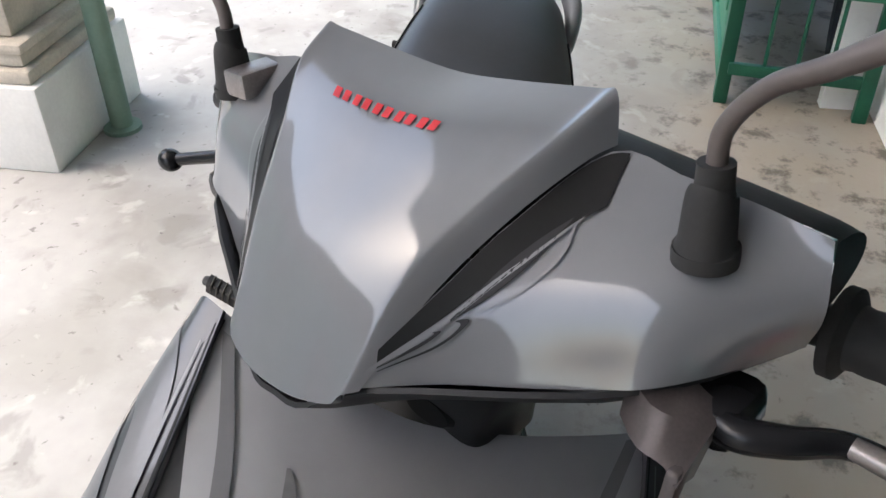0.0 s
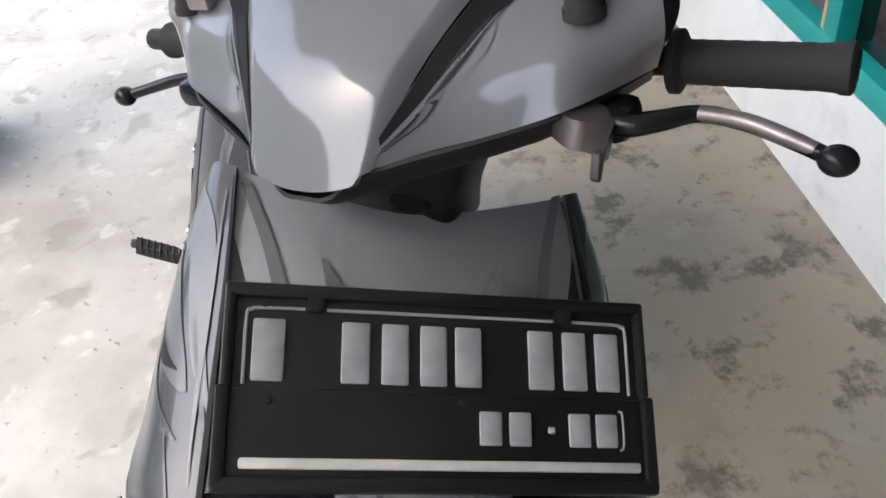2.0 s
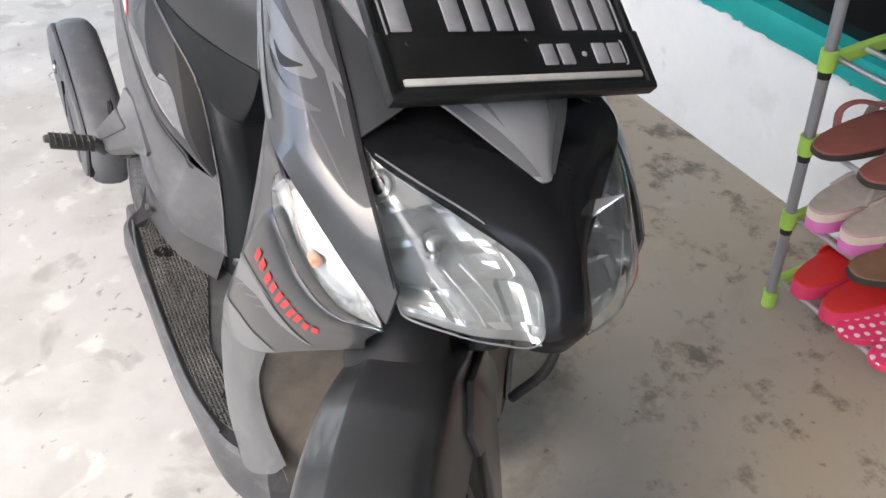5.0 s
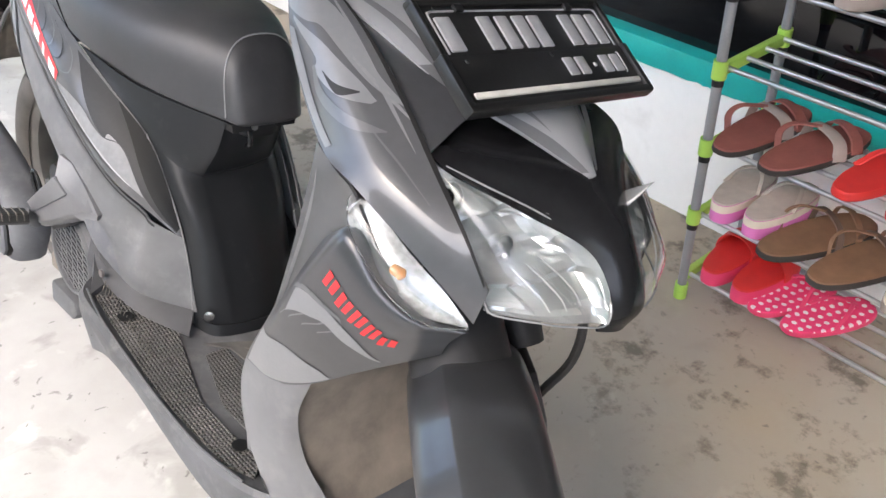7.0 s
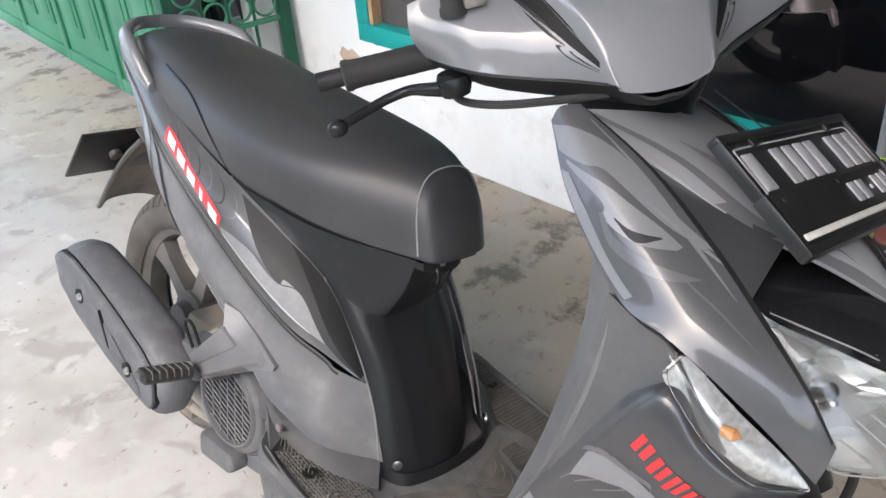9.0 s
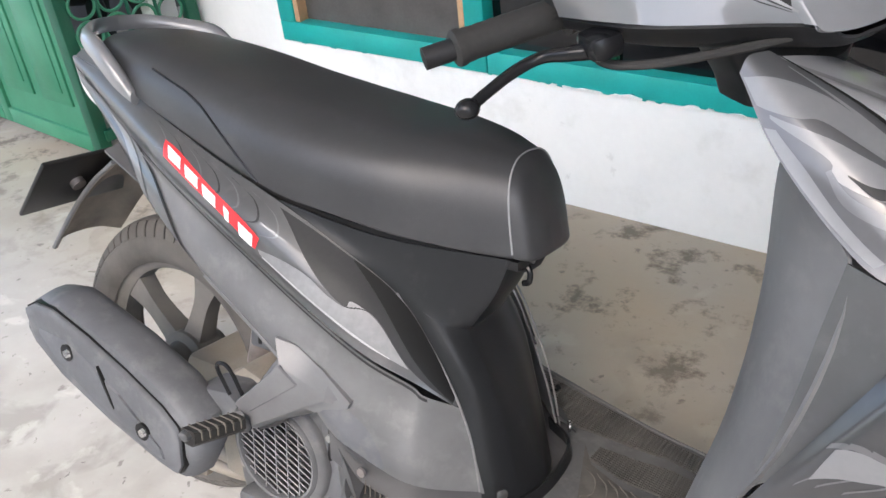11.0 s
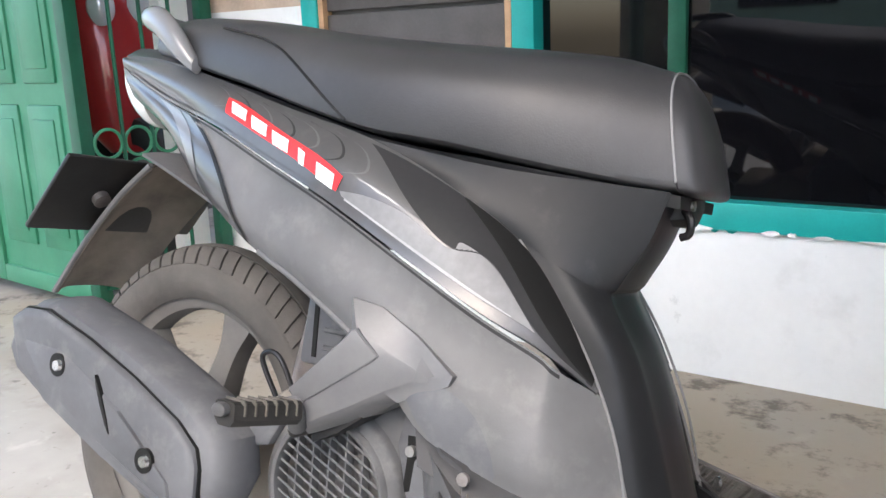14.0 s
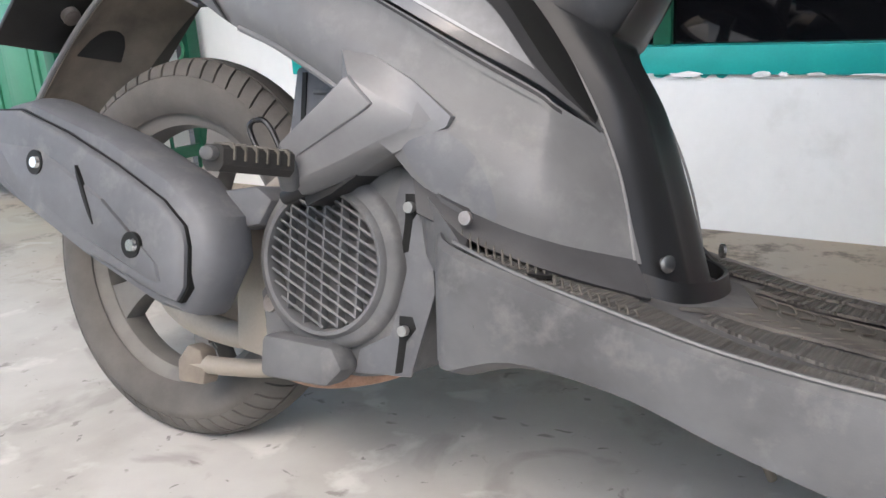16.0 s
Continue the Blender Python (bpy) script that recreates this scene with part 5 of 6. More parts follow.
for s in (1, -1):
    wing = [[(0.971, 0.047, 0.938), (0.971, 0.048, 0.941), (0.970, 0.049, 0.945)],
            [(0.942, 0.085, 0.943), (0.938, 0.080, 0.963), (0.929, 0.073, 0.983)],
            [(0.924, 0.120, 0.948), (0.912, 0.108, 0.985), (0.893, 0.093, 1.015)],
            [(0.910, 0.152, 0.955), (0.893, 0.142, 1.0), (0.850, 0.117, 1.041)],
            [(0.900, 0.176, 0.962), (0.882, 0.176, 1.004), (0.848, 0.155, 1.038)],
            [(0.872, 0.197, 0.965), (0.868, 0.204, 1.0), (0.846, 0.19, 1.034)],
            [(0.836, 0.214, 0.966), (0.853, 0.226, 0.998), (0.846, 0.222, 1.028)]]
    wing = [[(x, y * s, z) for x, y, z in r] for r in wing]
    wp = Patch(wing)
    wg = part("cowl_wing", moved(sheet(wp, 26, 16, 0.004, (0.83, 0, 0.95)), BAR), PAINT, SC, "gray cowl wing with dark flame decal")
    wa = (0.83, 0, 0.95)
    part("dark_flash", moved(ribbon(wp, [(0.06, 0.70), (0.2, 0.70), (0.34, 0.72), (0.5, 0.78)], [(0.06, 0.98), (0.2, 0.99), (0.38, 0.99), (0.54, 0.985)], 24, 3, 0.0012, wa), BAR), DECAL_SHADE_B, wg)
    part("pale_flash", moved(ribbon(wp, [(0.04, 0.56), (0.2, 0.62), (0.34, 0.68), (0.46, 0.76)], [(0.04, 0.70), (0.2, 0.69), (0.34, 0.71), (0.46, 0.77)], 24, 2, 0.0014, wa), BAR), DECAL_L, wg)
    part("dark_flash", moved(ribbon(wp, [(0.20, 0.62), (0.28, 0.60), (0.36, 0.66), (0.44, 0.78)], [(0.20, 0.64), (0.28, 0.72), (0.36, 0.77), (0.44, 0.785)], 24, 2, 0.0014, wa), BAR), DECAL_D, wg)
    part("swirl", moved(ribbon(wp, [(0.20, 0.60), (0.32, 0.52), (0.42, 0.62), (0.45, 0.76)], [(0.20, 0.61), (0.32, 0.54), (0.41, 0.63), (0.445, 0.76)], 24, 1, 0.0014, wa), BAR), DECAL_L, wg)
    part("swirl", moved(ribbon(wp, [(0.06, 0.48), (0.16, 0.44), (0.24, 0.52), (0.20, 0.62)], [(0.06, 0.50), (0.16, 0.47), (0.22, 0.53), (0.20, 0.625)], 24, 1, 0.0014, wa), BAR), DECAL_D, wg)
    part("swirl", moved(ribbon(wp, [(0.06, 0.56), (0.13, 0.54), (0.18, 0.58), (0.16, 0.64)], [(0.06, 0.60), (0.13, 0.59), (0.165, 0.60), (0.16, 0.645)], 24, 1, 0.0014, wa), BAR), DECAL_D, wg)
    # grip, lever, switch
    bar_in = 0.213 if s == 1 else 0.185
    part("grip", moved(moved(lathe([(0, 0), (0.026, 0), (0.026, 0.006), (0.0185, 0.010)] + [(0.0176 + 0.0005 * (k % 2), 0.014 + 0.0062 * k) for k in range(16)] + [(0.0185, 0.114), (0.020, 0.117), (0.020, 0.123), (0.017, 0.125), (0, 0.125)], 24), Matrix.Translation((0.798 if s == 1 else 0.794, bar_in * s, 0.954)) @ Matrix.Diagonal((0.9, s * 0.97, 0.9, 1))), BAR), RUBBER, bar, "black ribbed rubber grip")
    lever = part("brake_lever", moved(tube([arm(s, *c) for c in ((0.868, 0.185, 0.945), (0.884, 0.205, 0.945), (0.878, 0.228, 0.947), (0.862, 0.250, 0.946), (0.864, 0.280, 0.943), (0.875, 0.312, 0.938), (0.886, 0.337, 0.934))], [0.008, 0.0085, 0.0075, 0.006, 0.0058, 0.0055, 0.0055], 12, 36), BAR), BLACK_GLOSS, bar, "worn metal brake lever")
    part("lever_ball", moved(moved(lathe([(0.010 * math.sin(q), 0.012 * math.cos(q)) for q in np.linspace(0, math.pi, 12)], 18), Matrix.Translation(arm(s, 0.887, 0.339, 0.934))), BAR), BLACK_GLOSS, lever)
    part("lever_perch", moved(box(0.850, 0.890, min(0.176 * s, 0.210 * s), max(0.176 * s, 0.210 * s), 0.930, 0.955, 0.009), BAR), BLACK_GLOSS, bar)
    if s == 1:
        part("cable_guide", moved(joined(loft([[(0.870, 0.160, 0.962), (0.893, 0.160, 0.960), (0.903, 0.162, 0.942), (0.884, 0.162, 0.936)], [(0.876, 0.176, 0.962), (0.904, 0.178, 0.957), (0.914, 0.178, 0.940), (0.892, 0.178, 0.933)],
                                                 [(0.880, 0.190, 0.957), (0.901, 0.194, 0.953), (0.917, 0.194, 0.940), (0.897, 0.194, 0.932)], [(0.880, 0.202, 0.952), (0.906, 0.204, 0.947), (0.922, 0.203, 0.936), (0.905, 0.202, 0.930)]], nu=9),
                                           prism([(0.905, 0.944), (0.919, 0.941), (0.926, 0.925), (0.921, 0.921), (0.912, 0.933)], 0.196, 0.203, 0.002)), BAR), BROWN_METAL, bar, "tarnished dark brown metal bracket")
        part("worn_edge", moved(tube([(0.8635, 0.250, 0.9472), (0.865, 0.280, 0.9442), (0.876, 0.312, 0.9392), (0.882, 0.326, 0.937)], [0.0052, 0.0058, 0.0056, 0.0045], 12, 18), BAR), BRACKET, lever, "bare worn metal")
    else:
        part("mirror_clamp", moved(box(0.845, 0.882, -0.168, -0.145, 1.018, 1.036, 0.003), BAR), BRACKET, bar, "bare metal clamp")
    # mirror
    boot = part("mirror_boot", moved(tube([(0.868, 0.178 * s, 1.013), (0.868, 0.178 * s, 1.020), (0.868, 0.178 * s, 1.023), (0.867, 0.178 * s, 1.043), (0.866, 0.178 * s, 1.047), (0.866, 0.178 * s, 1.058)], [0.0145, 0.0145, 0.0125, 0.011, 0.0085, 0.008], 20, 20), BAR), RUBBER, SC, "black rubber mirror boot")
    part("mirror_stalk", moved(tube([(0.866, 0.178 * s, 1.053), (0.866, 0.180 * s, 1.073), (0.867, 0.196 * s, 1.093), (0.866, 0.218 * s, 1.105), (0.862, 0.240 * s, 1.118)], [0.0046, 0.0044, 0.0044, 0.0048, 0.006], 14, 24), BAR), STALK, boot, "aged brown mirror stalk")
    mir = [[(0.850 + 0.05 * a + 0.01 * k, (0.232 + 0.15 * k) * s, 1.122 + 0.045 * bb * (1 - 0.25 * k) + 0.03 * k) for a, bb in ((math.cos(q) * 0.5 * w, math.sin(q) * w) for q in np.linspace(0, 2 * math.pi, 21)[:-1])] for k, w in ((0, 0.35), (0.12, 0.8), (0.4, 1.0), (0.75, 0.95), (1.0, 0.5))]
    part("mirror_shell", moved(loft(mir, nu=20), BAR), BLACK_DUSTY, boot, "gray black mirror shell")
part("rear_cowl", moved(loft([[(0.815 + 0.045 * math.cos(q), y, 0.988 + 0.036 * h * math.sin(q)) for q in np.linspace(0, 2 * math.pi, 25)[:-1]] for y, h in ((-0.21, 0.5), (-0.19, 0.7), (-0.10, 1.1), (0, 1.4), (0.10, 1.1), (0.19, 0.7), (0.21, 0.5))], nu=24), BAR), BLACK, SC, "black inner handlebar cover")
part("lower_cowl", moved(sheet(Patch(both([[(0.834, -0.210, 0.962), (0.905, -0.168, 0.956), (0.965, -0.055, 0.936), (0.982, -0.022, 0.919), (0.984, 0, 0.918)],
                                             [(0.81, -0.20, 0.945), (0.87, -0.15, 0.926), (0.92, -0.06, 0.908), (0.95, -0.02, 0.902), (0.952, 0, 0.90)],
                                             [(0.78, -0.19, 0.955), (0.81, -0.12, 0.915), (0.85, -0.06, 0.892), (0.86, -0.02, 0.888), (0.86, 0, 0.887)]])), 16, 28, 0.003, (0.85, 0, 1.0)), BAR), BLACK, SC, "black underside of the handlebar cowl")
def soft_box(cx, z, hx, hy, n=32, k=0.35):
    return [(cx + hx * math.copysign(abs(math.cos(q)) ** k, math.cos(q)), hy * math.copysign(abs(math.sin(q)) ** k, math.sin(q)), z) for q in np.linspace(0, 2 * math.pi, n + 1)[:-1]]


neck = part("neck_cover", moved(loft([soft_box(0.862, 0.835, 0.034, 0.056), soft_box(0.864, 0.86, 0.036, 0.062), soft_box(0.866, 0.885, 0.039, 0.074), soft_box(0.866, 0.908, 0.041, 0.084), soft_box(0.866, 0.935, 0.042, 0.09)], nu=14), BAR), SHROUD, SC, "charcoal plastic steering neck cover")
# black disc paints the shade of a hollow in the cover
part("neck_recess", moved(moved(lathe([(0, 0.003), (0.011, 0.003), (0.013, 0.0), (0.011, -0.003), (0, -0.003)], 24, "X"), Matrix.Translation((0.9015, 0.030, 0.872)) @ Matrix.Diagonal((1, 1.6, 0.8, 1))), BAR), DECAL_SHADE_B, neck)
part("brake_hose", moved(tube([(0.855, -0.195, 0.938), (0.865, -0.188, 0.920), (0.89, -0.15, 0.914), (0.925, -0.09, 0.917), (0.945, -0.05, 0.92)], 0.0045, 8, 30), BAR), RUBBER, SC, "black rubber brake hose")

# -- front wheel, fork and fender --
WF = Vector((1.335, 0, 0.25))


def wheel(name, centre, tyre_r, half, turn, label):
    rim_r = 0.187
    prof = []
    for q in np.linspace(-2.35, 2.35, 30):
        drop = 0.0038 if abs(q) < 1.1 else 0.0
        k = half if abs(q) < 1.6 else 0.9 * half
        prof.append((tyre_r - half + (k - drop) * math.cos(q), (half - drop) * math.sin(q)))
    prof += [(rim_r - 0.004, 0.6 * half), (rim_r - 0.004, -0.6 * half)]
    m = turn @ Matrix.Translation(centre)
    ty = part(name, moved(lathe(prof, 72), m), TYRE, SC, label)
    # tread: a crown rib and curved shoulder blocks with slanted cuts between them
    crown = [(tyre_r - half + (half - d) * math.cos(q), (half - d) * math.sin(q)) for d, qs in ((0.0, np.linspace(-0.36, 0.36, 7)), (0.004, np.linspace(0.36, -0.36, 3))) for q in qs]
    tb = [moved(lathe(crown, 72), m)]
    pitch = 2 * math.pi / 60
    for i in range(60):
        for sd in (-1, 1):
            rings = []
            for q in np.linspace(0.42, 1.16, 6):
                mid = pitch * (i + 0.25 * sd) + 0.085 * (q - 0.42)
                ring = []
                for d, e in ((0.0001, -0.42), (0.0001, 0.42), (0.005, 0.42), (0.005, -0.42)):
                    r = tyre_r - half + (half - d) * math.cos(q)
                    ring.append((r * math.sin(mid + e * pitch), sd * (half - d) * math.sin(q), r * math.cos(mid + e * pitch)))
                rings.append(ring)
            tb.append(moved(loft(rings, nu=6, sharp=True), m))
    part("tread", joined(*tb), TYRE, ty)
    rp = [(0.196, -0.034), (0.199, -0.030), (0.190, -0.026), (0.176, -0.020), (0.172, 0), (0.176, 0.020), (0.190, 0.026), (0.199, 0.030), (0.196, 0.034), (0.180, 0.030), (0.163, 0.018), (0.160, 0), (0.163, -0.018), (0.180, -0.030)]
    rim = part("rim", moved(lathe(rp, 64), m), RIM, ty, "dusty five-spoke cast rim")
    for i in range(5):
        sp = loft([[(x, y, r) for x, y in ((-w, -d), (w, -d), (w * 1.1, 0), (w, d), (-w, d), (-w * 1.1, 0))] for r, w, d in ((0.03, 0.022, 0.02), (0.07, 0.017, 0.017), (0.12, 0.016, 0.015), (0.168, 0.028, 0.016))], nu=10)
        part("spoke", moved(sp, m @ Matrix.Rotation(2 * math.pi * i / 5 + 0.35, 4, "Y")), RIM, rim)
    part("hub", moved(lathe([(0, -0.05), (0.03, -0.05), (0.035, -0.03), (0.05, -0.025), (0.05, 0.025), (0.035, 0.03), (0.03, 0.05), (0, 0.05)], 28), m), RIM, rim)
    return ty


wheel("rear_wheel", (-0.028, 0, 0.249), 0.252, 0.046, Matrix(), "dusty rear wheel with worn tyre")
wheel("front_wheel", WF, 0.25, 0.04, FORK, "front wheel turned to the side")
FC = Vector((1.31, 0, 0.27))
fsec = []
for q in np.linspace(radians(-20), radians(152), 14):
    r = 0.32
    c, s_ = math.cos(q), math.sin(q)
    d = 0.05 + 0.07 * max(0.0, math.sin(q)) ** 2
    fsec.append([(FC.x + (r - dr) * c, y, FC.z + (r - dr) * s_) for y, dr in ((-0.062, d), (-0.062, 0.04), (-0.056, 0.020), (-0.036, 0.008), (-0.022, 0.0), (-0.016, -0.002), (0.0, -0.001), (0.035, 0.006), (0.060, 0.018), (0.070, 0.04), (0.072, d))])
part("front_fender", moved(sheet(Patch(fsec), 44, 40, 0.003, tuple(FC)), FORK), FENDER, SC, "dark gray front fender")
for s in (1, -1):
    part("fork_leg", moved(tube([(1.335, 0.05 * s, 0.25), (1.295, 0.05 * s, 0.33), (1.25, 0.048 * s, 0.41)], [0.012, 0.012, 0.011], 14, 12), FORK), BLACK, SC, "black fork leg")
part("steering_stem", moved(tube([(1.15, 0, 0.52), (1.05, 0, 0.72), (1.0, 0, 0.80)], 0.025, 12, 6), Matrix()), BLACK, SC)
part("front_cable", tube([(1.10, 0.05, 0.60), (1.16, 0.085, 0.55), (1.17, 0.085, 0.48), (1.15, 0.06, 0.42)], 0.006, 8, 20), RUBBER, SC)
part("fender_flange", moved(prism([(1.12, 0.50), (1.20, 0.53), (1.245, 0.50), (1.235, 0.455), (1.215, 0.44), (1.225, 0.38), (1.24, 0.30), (1.20, 0.30), (1.15, 0.38), (1.115, 0.44)], 0.066, 0.078, 0.003), FORK), FENDER, SC)
part("steering_cover", moved(loft([[(x + rx * math.cos(q), ry * math.sin(q), z) for q in np.linspace(0, 2 * math.pi, 21)[:-1]] for x, z, rx, ry in ((1.215, 0.50, 0.05, 0.058), (1.18, 0.56, 0.05, 0.055), (1.14, 0.62, 0.045, 0.05))], nu=8), FORK), BLACK, SC, "black cover over the steering head")

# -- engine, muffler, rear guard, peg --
# near-black colour that paints the shade behind the fan slats
FAN_SHADE = material("fan_cover_shade", (0.012, 0.012, 0.012), 0.8, 0, 0.2, 20)
fan = part("fan_cover", moved(lathe([(0, -0.02), (0.0665, -0.02), (0.0665, 0.002), (0.068, 0.0065), (0.0715, 0.0075), (0.0735, 0.005), (0.075, 0.001), (0.083, -0.001), (0.087, -0.006), (0.089, -0.03), (0, -0.03)], 48), Matrix.Translation((0.325, -0.168, 0.278)) @ Matrix.Diagonal((1, -1, 1, 1))), BLACK_DUSTY, SC, "round gray cooling fan cover")
# black disc standing in for the dark void inside the cover
part("fan_shade_disc", moved(lathe([(0, -0.002), (0.0655, -0.002), (0.0655, 0.002), (0, 0.002)], 40), Matrix.Translation((0.325, -0.151, 0.278))), FAN_SHADE, fan)
for i in range(-6, 7):
    h = i * 0.0098
    L = math.sqrt(max(0.0, 0.066 ** 2 - h * h))
    part("slat", moved(box(-L, L, -0.004, 0.010, -0.0011, 0.0011), Matrix.Translation((0.325, -0.168, 0.278)) @ Matrix.Rotation(radians(24), 4, "Y") @ Matrix.Translation((0, 0, h)) @ Matrix.Rotation(radians(-32), 4, "X")), BLACK_DUSTY, fan, smooth=False)
for i in range(-2, 3):
    h = i * 0.021
    L = math.sqrt(max(0.0, 0.066 ** 2 - h * h))
    part("slat", moved(box(-0.0011, 0.0011, -0.003, 0.008, -L, L), Matrix.Translation((0.325 + h, -0.168, 0.278))), BLACK_DUSTY, fan, smooth=False)
eng = part("engine_housing", prism([(0.245, 0.165), (0.36, 0.165), (0.425, 0.18), (0.445, 0.26), (0.43, 0.37), (0.35, 0.385), (0.27, 0.36), (0.235, 0.30), (0.235, 0.2)], -0.155, 0.08, 0.01), BLACK_DUSTY, SC, "dusty black engine housing")
part("crankcase", prism([(0.0, 0.20), (0.10, 0.165), (0.24, 0.14), (0.26, 0.30), (0.2, 0.33), (0.1, 0.29), (0.02, 0.29)], -0.06, 0.1, 0.012), ALLOY, SC, "dirty alloy crankcase")
part("engine_case", prism([(0.17, 0.16), (0.262, 0.15), (0.272, 0.21), (0.262, 0.30), (0.275, 0.345), (0.22, 0.36), (0.18, 0.33), (0.165, 0.24)], -0.125, -0.02, 0.008), ALLOY, SC, "dust-brown alloy engine case")
part("hanger_plate", prism([(0.235, 0.205), (0.262, 0.20), (0.262, 0.245), (0.25, 0.252), (0.25, 0.285), (0.265, 0.30), (0.258, 0.318), (0.235, 0.30), (0.225, 0.26), (0.24, 0.25), (0.228, 0.235)], -0.150, -0.125, 0.002), BLACK_DUSTY, SC, "black muffler hanger plate")
# black slabs painted as the shade inside the bolt slots
for x, z in ((0.42, 0.338), (0.42, 0.223)):
    part("bolt_slot", prism([(x - 0.011, z + 0.012), (x + 0.004, z + 0.013), (x + 0.009, z + 0.002), (x - 0.001, z - 0.012), (x - 0.004, z - 0.042), (x - 0.013, z - 0.045), (x - 0.010, z - 0.012)], -0.1585, -0.15, 0.001), DECAL_SHADE_B, eng)
part("housing_flange", prism([(0.36, 0.172), (0.425, 0.178), (0.447, 0.26), (0.432, 0.365), (0.405, 0.372), (0.398, 0.34), (0.415, 0.28), (0.40, 0.215), (0.365, 0.196)], -0.158, -0.154, 0.001), MUFFLER, eng)
part("case_bolt", moved(lathe([(0, -0.006), (0.0075, -0.006), (0.009, -0.002), (0.013, -0.001), (0.013, 0.001), (0, 0.001)], 14), Matrix.Translation((0.246, -0.151, 0.224))), BRACKET, eng)
part("engine_lug", prism([(0.26, 0.155), (0.345, 0.158), (0.365, 0.178), (0.35, 0.20), (0.26, 0.20)], -0.185, -0.15, 0.008), BLACK_DUSTY, eng)
part("exhaust_pipe", tube([(0.20, -0.095, 0.150), (0.25, -0.115, 0.146), (0.30, -0.112, 0.147), (0.34, -0.06, 0.155), (0.38, 0.0, 0.185)], 0.011, 12, 24), RUST, SC, "rusty exhaust pipe")
part("swing_arm", tube([(-0.01, -0.075, 0.235), (0.05, -0.09, 0.185), (0.14, -0.10, 0.17), (0.24, -0.10, 0.175)], [0.022, 0.018, 0.015, 0.014], 12, 20), ALLOY, SC, "dirty alloy swing arm")
for x, y, z in ((0.42, -0.164, 0.338), (0.42, -0.164, 0.223)):
    part("bolt", moved(lathe([(0, -0.006), (0.0052, -0.006), (0.0052, 0), (0, 0)], 12), Matrix.Translation((x, y, z))), BOLT, eng)
part("stay_block", prism([(0.160, 0.322), (0.184, 0.338), (0.240, 0.347), (0.262, 0.334), (0.246, 0.308), (0.196, 0.296)], -0.176, -0.12, 0.005), MUFFLER, SC, "dusty gray muffler stay")
stand = part("center_stand", tube([(0.070, -0.088, 0.122), (0.12, -0.09, 0.126), (0.185, -0.085, 0.134), (0.25, -0.06, 0.15)], [0.012, 0.011, 0.011, 0.012], 12, 18), ALLOY, SC, "dust-covered folded center stand")
part("stand_foot", prism([(0.052, 0.098), (0.094, 0.100), (0.098, 0.118), (0.088, 0.142), (0.066, 0.146), (0.050, 0.124)], -0.100, -0.074, 0.004), DIRT, stand)
part("valve_stem", tube([(0.048, -0.036, 0.128), (0.052, -0.048, 0.140)], [0.0035, 0.0028], 8, 3), CHROME, SC)
MU = [(-0.158, 0.362), (-0.140, 0.40), (-0.105, 0.422), (-0.058, 0.430), (0.08, 0.392), (0.185, 0.350), (0.228, 0.315), (0.236, 0.272), (0.205, 0.212), (0.17, 0.215), (0.043, 0.258), (-0.10, 0.318), (-0.142, 0.338)]
mcx, mcz = 0.05, 0.32


def mshell(k, y):
    return [(mcx + (x - mcx) * k, y, mcz + (z - mcz) * k) for x, z in MU]


muf = part("muffler", loft([mshell(0.88, -0.158), mshell(0.97, -0.166), mshell(1.0, -0.178), mshell(1.0, -0.195), mshell(0.985, -0.212), mshell(0.95, -0.223), mshell(0.90, -0.229), mshell(0.5, -0.231)]), MUFFLER, SC, "black plastic guarded muffler")
PANEL = [(-0.125, 0.398), (-0.10, 0.412), (-0.06, 0.413), (0.02, 0.390), (0.10, 0.360), (0.17, 0.328), (0.20, 0.305), (0.206, 0.285), (0.206, 0.245), (0.196, 0.230), (0.17, 0.234), (0.06, 0.266), (-0.05, 0.310), (-0.11, 0.352)]
pcx, pcz = 0.045, 0.322


def pshell(k, y, g=0.0):
    return [(pcx + (x - pcx) * k, y, pcz + (z - pcz) * (k + g)) for x, z in PANEL]


# black band colours in the shade round the raised panel
part("guard_groove", loft([pshell(1.014, -0.222, 0.012), pshell(1.014, -0.2325, 0.012)]), DECAL_SHADE_B, muf)
part("guard_panel", loft([pshell(1.0, -0.226), pshell(1.0, -0.237), pshell(0.97, -0.2405, -0.02), pshell(0.93, -0.2415, -0.06)]), MUFFLER, muf, "raised guard panel")
part("guard_ridge", loft([[(x, -0.240, z) for x, z in ((-0.09, 0.378), (-0.02, 0.375), (0.09, 0.325), (0.175, 0.262), (0.18, 0.245), (0.165, 0.245), (0.05, 0.285), (-0.05, 0.335))],
                          [(0.05 + (x - 0.05) * 0.97, -0.2445, 0.31 + (z - 0.31) * 0.9) for x, z in ((-0.09, 0.378), (-0.02, 0.375), (0.09, 0.325), (0.175, 0.262), (0.18, 0.245), (0.165, 0.245), (0.05, 0.285), (-0.05, 0.335))]]), MUFFLER, muf)
# raised black sliver in place of a shaded slot
part("guard_slot", prism([(0.049, 0.357), (0.0535, 0.350), (0.064, 0.332), (0.0735, 0.312), (0.079, 0.297), (0.072, 0.306), (0.061, 0.326), (0.052, 0.346)], -0.2462, -0.238), DECAL_SHADE_B, muf)
